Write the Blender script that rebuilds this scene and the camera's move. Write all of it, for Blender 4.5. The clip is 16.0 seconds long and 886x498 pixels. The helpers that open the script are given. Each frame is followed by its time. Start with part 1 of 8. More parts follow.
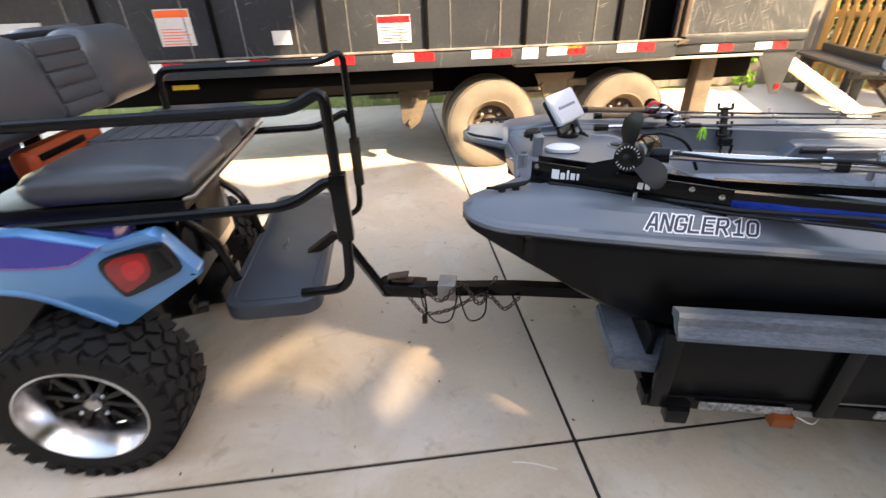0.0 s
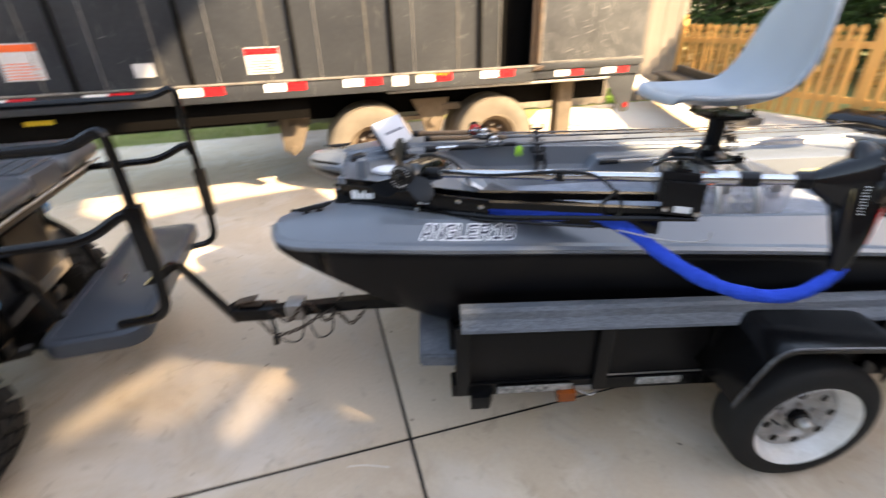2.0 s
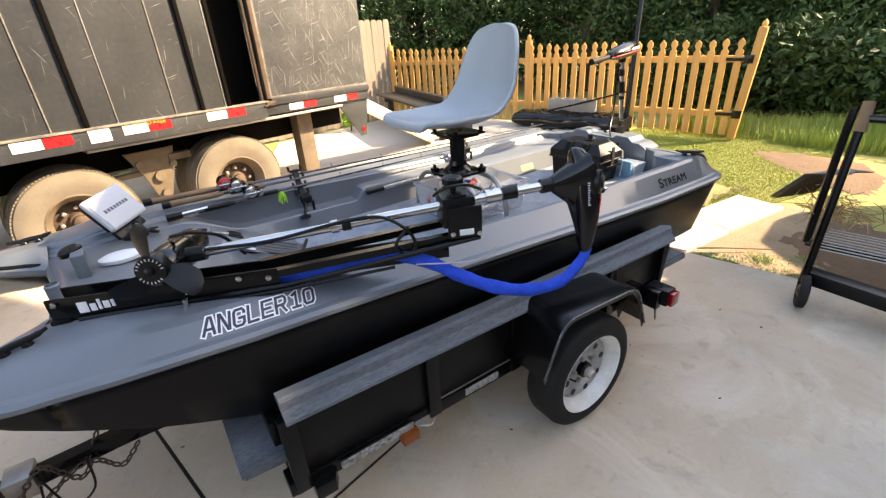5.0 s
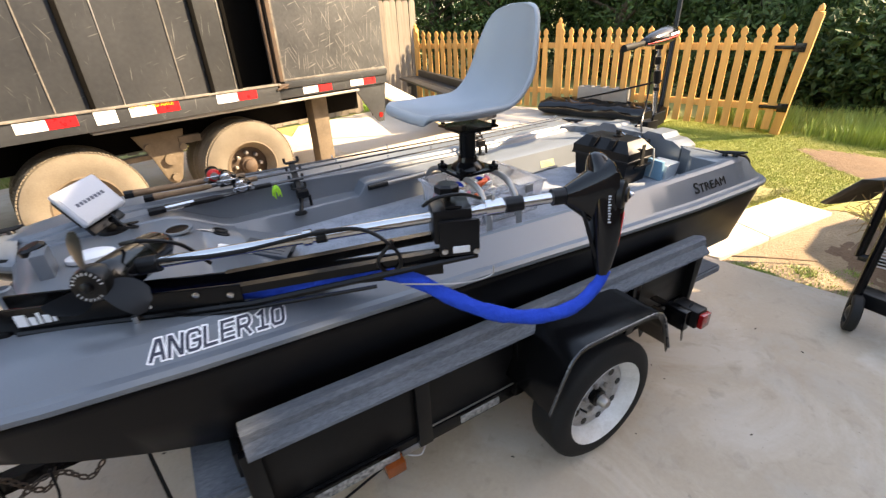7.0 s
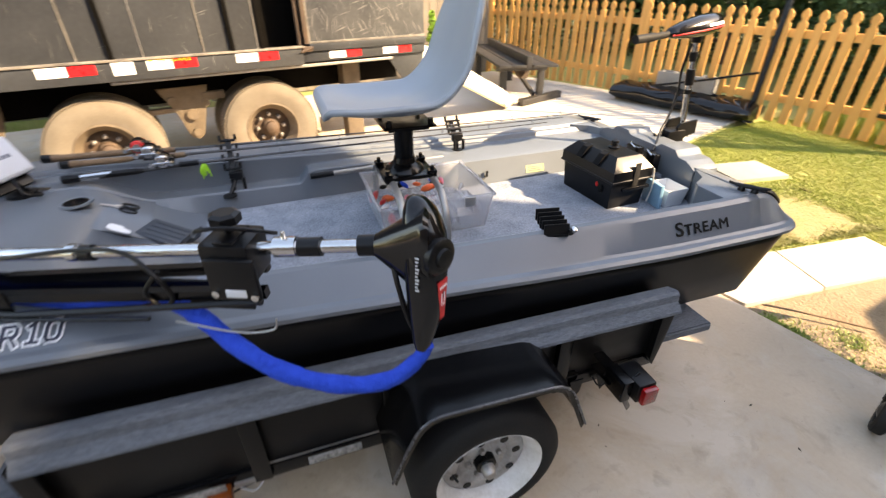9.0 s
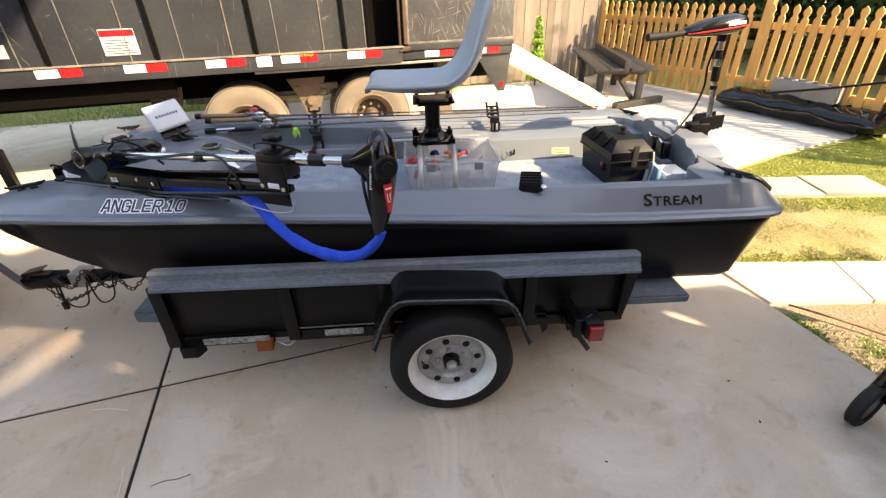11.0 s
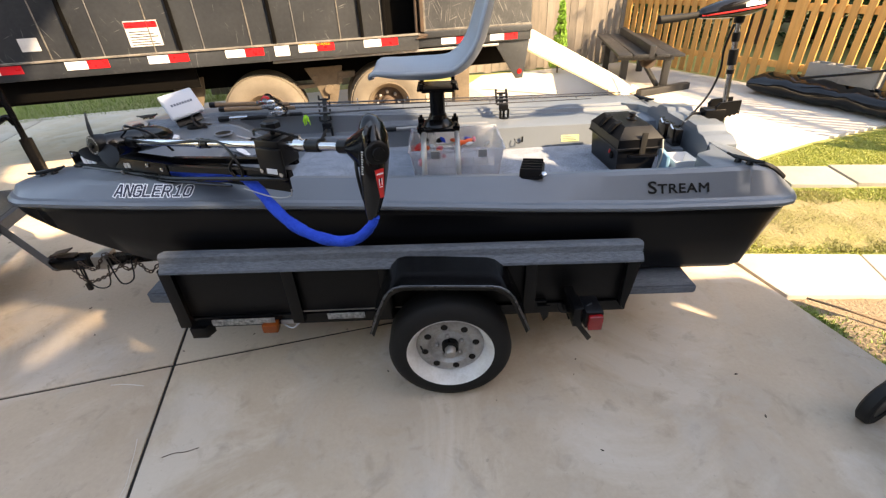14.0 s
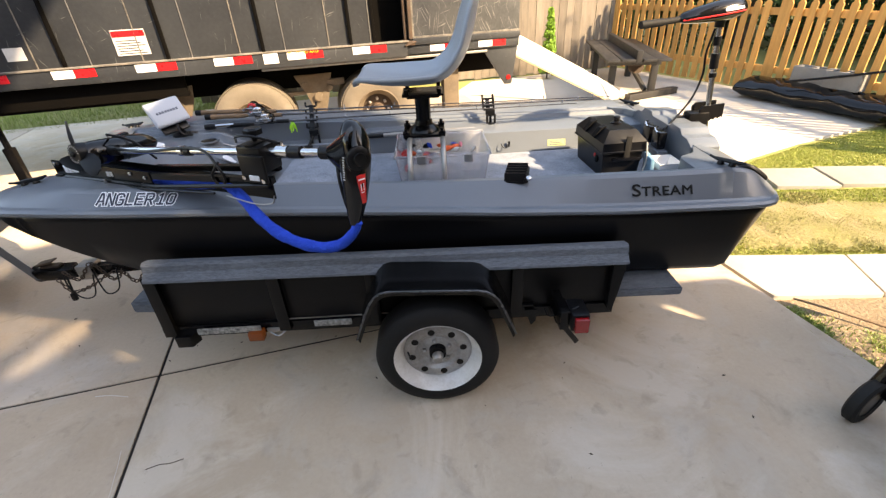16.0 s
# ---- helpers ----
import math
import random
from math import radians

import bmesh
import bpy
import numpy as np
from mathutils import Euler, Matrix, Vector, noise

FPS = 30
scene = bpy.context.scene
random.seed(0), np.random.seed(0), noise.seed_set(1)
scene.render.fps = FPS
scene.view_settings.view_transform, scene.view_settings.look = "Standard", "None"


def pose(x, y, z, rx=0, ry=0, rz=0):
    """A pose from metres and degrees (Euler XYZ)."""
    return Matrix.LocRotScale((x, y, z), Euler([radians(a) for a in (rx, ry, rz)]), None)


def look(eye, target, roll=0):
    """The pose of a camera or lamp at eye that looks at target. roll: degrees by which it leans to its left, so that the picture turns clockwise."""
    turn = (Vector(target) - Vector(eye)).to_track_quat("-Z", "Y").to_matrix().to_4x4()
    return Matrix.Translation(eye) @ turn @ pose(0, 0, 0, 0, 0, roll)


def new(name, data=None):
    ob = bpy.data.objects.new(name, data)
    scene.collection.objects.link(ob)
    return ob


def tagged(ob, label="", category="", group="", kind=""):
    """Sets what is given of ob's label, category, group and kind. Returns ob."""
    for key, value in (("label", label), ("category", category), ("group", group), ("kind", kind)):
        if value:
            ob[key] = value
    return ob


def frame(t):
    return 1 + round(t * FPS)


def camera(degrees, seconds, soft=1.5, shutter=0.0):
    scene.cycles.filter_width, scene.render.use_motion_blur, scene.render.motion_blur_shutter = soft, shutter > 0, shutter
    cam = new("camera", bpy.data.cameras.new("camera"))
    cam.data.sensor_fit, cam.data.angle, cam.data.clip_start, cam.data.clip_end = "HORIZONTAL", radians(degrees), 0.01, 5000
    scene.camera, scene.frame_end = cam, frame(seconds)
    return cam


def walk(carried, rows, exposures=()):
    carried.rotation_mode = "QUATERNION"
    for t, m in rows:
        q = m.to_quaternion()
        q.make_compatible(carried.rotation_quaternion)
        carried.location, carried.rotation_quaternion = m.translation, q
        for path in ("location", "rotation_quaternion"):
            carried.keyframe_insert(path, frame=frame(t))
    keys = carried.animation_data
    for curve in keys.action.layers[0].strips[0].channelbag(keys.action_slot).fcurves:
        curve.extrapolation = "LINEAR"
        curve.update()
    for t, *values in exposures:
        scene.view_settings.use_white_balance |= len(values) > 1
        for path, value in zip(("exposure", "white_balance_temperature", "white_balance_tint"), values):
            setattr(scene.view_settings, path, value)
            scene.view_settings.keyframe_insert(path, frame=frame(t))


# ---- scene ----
cam = camera(89.5, 16.0, soft=1.3, shutter=0.4)
PATH = [
    (0, (0.263, 0.167, 1.476), (-0.052, 1.872, 0.478), -1.8),
    (0.5, (0.347, 0.022, 1.479), (-0.157, 1.655, 0.441), -2.0),
    (1, (0.442, -0.036, 1.492), (-0.111, 1.573, 0.441), -0.8),
    (1.5, (0.569, 0.02, 1.492), (0.079, 1.664, 0.463), -0.7),
    (2, (0.709, 0.078, 1.512), (0.674, 1.851, 0.587), -1.7),
    (2.5, (0.834, 0.105, 1.542), (1.328, 1.857, 0.714), -2.8),
    (3, (0.878, 0.138, 1.557), (1.584, 1.782, 0.664), -3.1),
    (3.2, (0.871, 0.144, 1.564), (1.62, 1.777, 0.684), -2.8),
    (5.3, (0.653, 0.228, 1.548), (1.575, 1.771, 0.671), -3.5),
    (5.5, (0.647, 0.231, 1.543), (1.563, 1.779, 0.669), -3.5),
    (6, (0.629, 0.254, 1.539), (1.503, 1.816, 0.646), -3.4),
    (6.5, (0.682, 0.294, 1.53), (1.5, 1.871, 0.611), -3.6),
    (7, (0.846, 0.353, 1.542), (1.66, 1.927, 0.615), -2.8),
    (7.5, (0.988, 0.413, 1.526), (1.827, 1.938, 0.541), 0.1),
    (8, (1.127, 0.535, 1.504), (1.926, 2.055, 0.478), 2.3),
    (8.5, (1.319, 0.569, 1.537), (2.126, 2.115, 0.558), -0.8),
    (9, (1.52, 0.391, 1.573), (1.999, 2.029, 0.532), 0.0),
    (9.5, (1.582, 0.147, 1.584), (1.876, 1.866, 0.606), -0.4),
    (9.7, (1.613, 0.066, 1.589), (1.84, 1.762, 0.553), -0.1),
    (11.8, (1.933, -0.178, 1.577), (1.916, 1.55, 0.57), -2.0),
    (12, (1.934, -0.171, 1.586), (1.917, 1.549, 0.566), -2.1),
    (12.5, (1.94, -0.167, 1.579), (1.884, 1.547, 0.551), -2.5),
    (13, (1.946, -0.169, 1.575), (1.855, 1.54, 0.54), -2.8),
    (13.5, (1.956, -0.176, 1.573), (1.856, 1.527, 0.529), -2.7),
    (14, (1.957, -0.181, 1.571), (1.858, 1.518, 0.52), -2.7),
    (14.5, (1.982, -0.184, 1.566), (1.894, 1.514, 0.514), -2.7),
    (15, (2.006, -0.184, 1.566), (1.93, 1.517, 0.516), -2.7),
    (15.5, (2.003, -0.181, 1.565), (1.929, 1.525, 0.524), -2.9),
    (16, (1.992, -0.18, 1.565), (1.917, 1.533, 0.536), -3.0),
]
walk(cam, [(t, look(eye, target, roll)) for t, eye, target, roll in PATH], exposures=[(0, 2.34, 9100, 14), (2, 2.36, 9100, 14), (3.2, 2.16, 9050, 14), (5.5, 2.15, 9050, 14), (8.2, 2.14, 9000, 14), (9.3, 2.14, 9600, 15), (12, 1.98, 9100, 14), (16, 1.96, 9100, 14)])

# ---- light ----
SUN_WAY = Vector((-0.730, 0.372, -0.574)).normalized()
world = bpy.data.worlds.new("sky")
scene.world = world
world.use_nodes = True
wn = world.node_tree
sky = wn.nodes.new("ShaderNodeTexSky")
sky.sky_type, sky.sun_disc = "NISHITA", False
sky.sun_elevation = math.asin(-SUN_WAY.z)
sky.sun_rotation = math.atan2(-SUN_WAY.x, -SUN_WAY.y)
sky.air_density, sky.dust_density = 1.0, 0.9
bg = wn.nodes["Background"]
bg.inputs["Strength"].default_value = 0.215
wn.links.new(sky.outputs[0], bg.inputs[0])
sun = new("sun", bpy.data.lights.new("sun", "SUN"))
sun.data.energy, sun.data.angle, sun.data.color = 5.0, radians(0.55), (1.0, 0.89, 0.73)
sun.rotation_mode = "QUATERNION"
sun.rotation_quaternion = SUN_WAY.to_track_quat("-Z", "Y")

# ---- small tools ----
RNG = random.Random(7)


def join(*bms):
    out = bmesh.new()
    for b in bms:
        me = bpy.data.meshes.new("tmp")
        b.to_mesh(me)
        b.free()
        out.from_mesh(me)
        bpy.data.meshes.remove(me)
    return out


def moved(bm, m):
    bmesh.ops.transform(bm, matrix=m, verts=bm.verts)
    return bm


def box(x0, x1, y0, y1, z0, z1, bevel=0.0, seg=2):
    bm = bmesh.new()
    bmesh.ops.create_cube(bm, size=1)
    for v in bm.verts:
        v.co = Vector(((x0 + x1) / 2 + v.co.x * (x1 - x0), (y0 + y1) / 2 + v.co.y * (y1 - y0), (z0 + z1) / 2 + v.co.z * (z1 - z0)))
    if bevel:
        bmesh.ops.bevel(bm, geom=bm.edges[:] , offset=bevel, segments=seg, affect="EDGES", profile=0.6)
    return bm


def ring_loft(sections, closed=True, caps=True):
    """Skin a row of equal point rings."""
    bm = bmesh.new()
    rows = [[bm.verts.new(p) for p in s] for s in sections]
    n = len(rows[0])
    for a, b in zip(rows, rows[1:]):
        for i in range(n if closed else n - 1):
            j = (i + 1) % n
            if len({a[i], a[j], b[j], b[i]}) == 4:
                bm.faces.new((a[i], a[j], b[j], b[i]))
    if caps and closed:
        bm.faces.new(rows[0])
        bm.faces.new(rows[-1])
    bmesh.ops.remove_doubles(bm, verts=bm.verts, dist=1e-5)
    bmesh.ops.recalc_face_normals(bm, faces=bm.faces)
    return bm


def smooth_path(points, steps=6):
    """Catmull-Rom through the points."""
    p = [Vector(q) for q in points]
    if len(p) < 3:
        return p
    out = []
    q = [2 * p[0] - p[1], *p, 2 * p[-1] - p[-2]]
    for a, b, c, d in zip(q, q[1:], q[2:], q[3:]):
        for k in range(steps):
            t = k / steps
            out.append(0.5 * (2 * b + (c - a) * t + (2 * a - 5 * b + 4 * c - d) * t**2 + (3 * b - a - 3 * c + d) * t**3))
    return out + [p[-1]]


def tube(points, r, n=10, smooth=0, flat=1.0, radii=None):
    pts = smooth_path(points, smooth) if smooth else [Vector(p) for p in points]
    side, rings = None, []
    for i, p in enumerate(pts):
        d = (pts[min(i + 1, len(pts) - 1)] - pts[max(i - 1, 0)]).normalized()
        if side is None:
            side = d.orthogonal().normalized()
        side = (side - d * side.dot(d)).normalized()
        up = d.cross(side)
        rr = radii[min(int(i * len(radii) / len(pts)), len(radii) - 1)] if radii else r
        rings.append([p + rr * (math.cos(a) * side + flat * math.sin(a) * up) for a in (2 * math.pi * k / n for k in range(n))])
    return ring_loft(rings)


def bent(points, r, bend=0.06, n=10, steps=5):
    """A pipe of straight runs with round corners."""
    p = [Vector(q) for q in points]
    out = [p[0]]
    for a, b, c in zip(p, p[1:], p[2:]):
        k = min(bend, (a - b).length * 0.45, (c - b).length * 0.45)
        s, e = b + (a - b).normalized() * k, b + (c - b).normalized() * k
        for i in range(steps + 1):
            t = i / steps
            out.append((1 - t) ** 2 * s + 2 * t * (1 - t) * b + t**2 * e)
    return tube(out + [p[-1]], r, n)


def lathe(profile, origin, axis, n=24, close=False):
    """Turn (distance along axis, radius) pairs round an axis."""
    m = Matrix.Translation(origin) @ Vector(axis).to_track_quat("Z", "Y").to_matrix().to_4x4()
    rings = [[m @ Vector((max(r, 1e-4) * math.cos(2 * math.pi * k / n), max(r, 1e-4) * math.sin(2 * math.pi * k / n), z)) for k in range(n)] for z, r in profile]
    if close:
        rings.append(rings[0])
    return ring_loft(rings, caps=not close)


def rod(p0, p1, r, n=10):
    return tube([p0, p1], r, n)


def prism(outline, z0, z1, bevel=0.0, m=None):
    """Extrude a flat outline (x, y) from z0 to z1."""
    bm = bmesh.new()
    f = bm.faces.new([bm.verts.new((x, y, z0)) for x, y in outline])
    top = bmesh.ops.extrude_face_region(bm, geom=[f])
    bmesh.ops.translate(bm, vec=(0, 0, z1 - z0), verts=[v for v in top["geom"] if isinstance(v, bmesh.types.BMVert)])
    bmesh.ops.recalc_face_normals(bm, faces=bm.faces)
    if bevel:
        bmesh.ops.bevel(bm, geom=bm.edges[:], offset=bevel, segments=2, affect="EDGES", profile=0.6)
    return moved(bm, m) if m else bm


BASES = {}


def thing(name, m, base, label, category, group="", kind=""):
    """An Empty at the thing's base; its parts are given in the coordinates of m."""
    ob = new(name)
    ob.matrix_world = m @ Matrix.Translation(base)
    ob.empty_display_size = 0.05
    BASES[ob.name] = Vector(base)
    return tagged(ob, label, category, group, kind)


def mesh_of(bm, material, sharp=35):
    me = bpy.data.meshes.new("mesh")
    bm.to_mesh(me)
    bm.free()
    me.materials.append(material)
    for p in me.polygons:
        p.use_smooth = True
    me.set_sharp_from_angle(angle=radians(sharp))
    return me


def part(name, bm, material, parent, label="", sharp=35):
    base = BASES[parent.name]
    moved(bm, Matrix.Translation(-base))
    ob = new(name, mesh_of(bm, material, sharp))
    ob.parent = parent
    BASES[ob.name] = base.copy()
    return tagged(ob, label)


def single(name, bm, material, label="", category="", kind="", m=None, group="", sharp=35):
    """A thing or piece of the setting that is one mesh."""
    ob = new(name, mesh_of(bm, material, sharp))
    if m:
        ob.matrix_world = m
    BASES[ob.name] = Vector()
    return tagged(ob, label, category, group, kind)


def letters(text, height, extrude=0.0006, shear=0.0, space=1.0, stretch=1.0, offset=0.0):
    """Mesh of a line of writing, starting at the origin, along x, up y."""
    cu = bpy.data.curves.new("writing", "FONT")
    cu.body, cu.size, cu.extrude, cu.shear, cu.space_character, cu.offset = text, height / 0.7, extrude, shear, space, offset
    cu.resolution_u = 3
    ob = bpy.data.objects.new("writing", cu)
    me = bpy.data.meshes.new_from_object(ob)
    bm = bmesh.new()
    bm.from_mesh(me)
    bpy.data.objects.remove(ob)
    bpy.data.curves.remove(cu)
    bpy.data.meshes.remove(me)
    bmesh.ops.scale(bm, vec=(stretch, 1, 1), verts=bm.verts)
    return bm


def facing(origin, along, up):
    """A pose with x along the writing and y up it."""
    x = Vector(along).normalized()
    z = x.cross(Vector(up)).normalized()
    y = z.cross(x)
    m = Matrix((x, y, z)).transposed().to_4x4()
    return Matrix.Translation(origin) @ m


# ---- materials ----
def mat(name, a, b=None, rough=0.5, metal=0.0, big=3.0, fine=60.0, amount=0.5, bump=0.15, depth=0.002, fine_mix=0.35, rough_var=0.12, coat=0.0, spec=0.5, alpha=None, emit=None, stretch=(1, 1, 1), rand=0.0):
    """Two tones mixed by coarse and fine noise, with relief and uneven gloss."""
    b = b or tuple(c * 0.75 for c in a)
    m = bpy.data.materials.new(name)
    m.use_nodes = True
    t = m.node_tree
    N, L = t.nodes, t.links
    p = N["Principled BSDF"]
    co = N.new("ShaderNodeTexCoord")
    mp = N.new("ShaderNodeMapping")
    mp.inputs["Scale"].default_value = stretch
    L.new(co.outputs["Object"], mp.inputs[0])
    n1, n2 = N.new("ShaderNodeTexNoise"), N.new("ShaderNodeTexNoise")
    for n, s, d in ((n1, big, 4), (n2, fine, 3)):
        n.inputs["Scale"].default_value, n.inputs["Detail"].default_value, n.inputs["Roughness"].default_value = s, d, 0.6
        L.new(mp.outputs[0], n.inputs["Vector"])
    mixf = N.new("ShaderNodeMix")
    mixf.inputs[0].default_value = fine_mix
    L.new(n1.outputs[0], mixf.inputs[2])
    L.new(n2.outputs[0], mixf.inputs[3])
    ramp = N.new("ShaderNodeMapRange")
    ramp.inputs[1].default_value, ramp.inputs[2].default_value = 0.5 - 0.25 / max(amount, 0.05) * 0.6, 0.5 + 0.25 / max(amount, 0.05) * 0.6
    L.new(mixf.outputs[0], ramp.inputs[0])
    mix = N.new("ShaderNodeMix")
    mix.data_type = "RGBA"
    mix.inputs[6].default_value, mix.inputs[7].default_value = (*a, 1), (*b, 1)
    L.new(ramp.outputs[0], mix.inputs[0])
    colour = mix.outputs[2]
    if rand:
        info, hsv, mr = N.new("ShaderNodeObjectInfo"), N.new("ShaderNodeHueSaturation"), N.new("ShaderNodeMapRange")
        mr.inputs[3].default_value, mr.inputs[4].default_value = 1 - rand, 1 + rand
        L.new(info.outputs["Random"], mr.inputs[0])
        L.new(mr.outputs[0], hsv.inputs["Value"])
        L.new(colour, hsv.inputs["Color"])
        colour = hsv.outputs[0]
    L.new(colour, p.inputs["Base Color"])
    rr = N.new("ShaderNodeMapRange")
    rr.inputs[3].default_value, rr.inputs[4].default_value = max(rough - rough_var, 0.02), min(rough + rough_var, 1)
    L.new(n1.outputs[0], rr.inputs[0])
    L.new(rr.outputs[0], p.inputs["Roughness"])
    if bump:
        bp = N.new("ShaderNodeBump")
        bp.inputs["Strength"].default_value, bp.inputs["Distance"].default_value = bump, depth
        L.new(n2.outputs[0], bp.inputs["Height"])
        L.new(bp.outputs[0], p.inputs["Normal"])
    p.inputs["Metallic"].default_value = metal
    p.inputs["Specular IOR Level"].default_value = spec
    if coat:
        p.inputs["Coat Weight"].default_value, p.inputs["Coat Roughness"].default_value = coat, 0.06
    return m


def scratched(m, level=0.64, tone=(0.22, 0.215, 0.20)):
    """Fine pale scratches in three directions."""
    t = m.node_tree
    N, L = t.nodes, t.links
    p = N["Principled BSDF"]
    src = p.inputs["Base Color"].links[0].from_socket
    for turn, sx, sz in ((18, 5.0, 90.0), (-62, 4.0, 110.0), (82, 3.0, 130.0)):
        rot, mp, n, r, mx = N.new("ShaderNodeVectorRotate"), N.new("ShaderNodeMapping"), N.new("ShaderNodeTexNoise"), N.new("ShaderNodeMapRange"), N.new("ShaderNodeMix")
        rot.rotation_type = "Y_AXIS"
        rot.inputs["Angle"].default_value = radians(turn)
        mp.inputs["Scale"].default_value = (sx, sx, sz)
        n.inputs["Scale"].default_value, n.inputs["Detail"].default_value = 1.0, 2
        L.new(N["Texture Coordinate"].outputs["Object"], rot.inputs["Vector"])
        L.new(rot.outputs[0], mp.inputs[0])
        L.new(mp.outputs[0], n.inputs["Vector"])
        r.inputs[1].default_value, r.inputs[2].default_value, r.inputs[4].default_value = level, level + 0.05, 0.7
        L.new(n.outputs[0], r.inputs[0])
        mx.data_type = "RGBA"
        mx.inputs[7].default_value = (*tone, 1)
        L.new(r.outputs[0], mx.inputs[0])
        L.new(src, mx.inputs[6])
        src = mx.outputs[2]
    L.new(src, p.inputs["Base Color"])
    return m


M = {}
M["hull_black"] = mat("black_hull_plastic", (0.0018, 0.0018, 0.0024), (0.0032, 0.0032, 0.0042), 0.32, spec=0.19, big=2, fine=220, bump=0.1, depth=0.0006)
M["deck_grey"] = mat("grey_deck_plastic", (0.094, 0.110, 0.130), (0.120, 0.138, 0.160), 0.32, spec=0.62, big=2.5, fine=260, bump=0.18, depth=0.0007, rough_var=0.07)
M["carpet"] = mat("grey_marine_carpet", (0.105, 0.122, 0.15), (0.29, 0.32, 0.37), 0.95, big=12, fine=170, amount=1.0, fine_mix=0.65, bump=0.7, depth=0.004)
M["bunk_carpet"] = mat("bunk_carpet", (0.074, 0.086, 0.102), (0.140, 0.158, 0.182), 0.95, stretch=(0.3, 1, 1), big=18, fine=150, amount=1.0, fine_mix=0.55, bump=0.8, depth=0.005)
M["black_steel"] = mat("black_painted_steel", (0.002, 0.002, 0.0026), (0.0046, 0.0045, 0.0045), 0.22, spec=0.24, big=6, fine=120, bump=0.12)
M["black_wood"] = mat("black_painted_plywood", (0.0025, 0.0025, 0.003), (0.006, 0.0058, 0.006), 0.34, spec=0.2, big=5, fine=70, bump=0.3, stretch=(1, 1, 4))
M["black_plastic"] = mat("black_plastic", (0.003, 0.003, 0.0035), (0.0065, 0.0065, 0.0075), 0.33, spec=0.24, big=7, fine=300, bump=0.12, depth=0.0006)
M["gloss_black"] = mat("gloss_black_plastic", (0.003, 0.003, 0.0036), (0.006, 0.006, 0.007), 0.12, spec=0.4, big=5, fine=200, bump=0.02, rough_var=0.05)
M["rubber"] = mat("black_tyre_rubber", (0.0085, 0.0085, 0.009), (0.018, 0.0175, 0.0165), 0.7, spec=0.2, big=8, fine=150, bump=0.3)
M["steel"] = mat("bright_steel", (0.62, 0.62, 0.62), (0.5, 0.5, 0.5), 0.2, metal=1.0, big=8, fine=160, bump=0.04)
M["dull_steel"] = mat("galvanised_steel", (0.42, 0.41, 0.40), (0.27, 0.25, 0.23), 0.45, metal=0.8, big=14, fine=120, bump=0.15)
M["rust"] = mat("rusty_steel", (0.10, 0.055, 0.03), (0.045, 0.04, 0.036), 0.75, metal=0.3, big=18, fine=140, bump=0.4)
M["white_rim"] = mat("white_painted_rim", (0.72, 0.72, 0.71), (0.48, 0.46, 0.42), 0.35, big=12, fine=90, bump=0.05, amount=0.7)
M["seat_grey"] = mat("grey_moulded_plastic", (0.24, 0.27, 0.30), (0.27, 0.30, 0.33), 0.42, big=3, fine=350, bump=0.22, depth=0.0006)
M["rim_disc"] = mat("dull_silver_wheel_disc", (0.42, 0.42, 0.41), (0.24, 0.22, 0.20), 0.42, metal=0.35, big=10, fine=90, bump=0.1, amount=0.9)
M["white_plastic"] = mat("white_plastic", (0.66, 0.67, 0.69), (0.58, 0.59, 0.61), 0.45, big=5, fine=200, bump=0.05)
M["concrete"] = mat("driveway_concrete", (0.53, 0.425, 0.32), (0.415, 0.33, 0.245), 0.88, big=0.9, fine=55, amount=0.75, fine_mix=0.3, bump=0.25, depth=0.003, rand=0.04)
M["grey_concrete"] = mat("grey_slab_concrete", (0.30, 0.285, 0.25), (0.23, 0.22, 0.19), 0.9, big=2.2, fine=70, amount=0.8, bump=0.3, depth=0.003)
M["pale_concrete"] = mat("pale_concrete", (0.52, 0.475, 0.415), (0.43, 0.39, 0.335), 0.9, big=1.4, fine=70, amount=0.7, bump=0.3, depth=0.003, rand=0.06)
M["joint_dirt"] = mat("joint_dirt", (0.006, 0.005, 0.004), (0.016, 0.013, 0.010), 0.95, big=12, fine=90, bump=0.5)
M["cedar"] = mat("cedar_picket", (0.64, 0.33, 0.095), (0.47, 0.215, 0.055), 0.7, big=3, fine=40, amount=0.8, stretch=(6, 6, 0.5), bump=0.35, depth=0.002, rand=0.18)
M["grey_wood"] = mat("weathered_grey_wood", (0.20, 0.165, 0.13), (0.12, 0.10, 0.08), 0.85, big=3, fine=45, amount=0.8, stretch=(6, 6, 0.5), bump=0.4, rand=0.2)
M["dark_wood"] = mat("dark_stained_wood", (0.026, 0.024, 0.023), (0.013, 0.012, 0.012), 0.5, big=5, fine=60, stretch=(1, 6, 6), bump=0.3)
M["ply"] = mat("plywood_face", (0.52, 0.40, 0.25), (0.42, 0.30, 0.17), 0.75, big=3, fine=60, stretch=(1, 5, 5), bump=0.2)
M["white_board"] = mat("pale_board", (0.60, 0.57, 0.51), (0.50, 0.47, 0.41), 0.7, big=3, fine=90, bump=0.1)
M["truck_black"] = scratched(mat("dusty_black_steel", (0.0145, 0.016, 0.019), (0.036, 0.039, 0.043), 0.36, spec=0.42, big=1.3, fine=30, amount=0.8, bump=0.12, depth=0.003), 0.715)
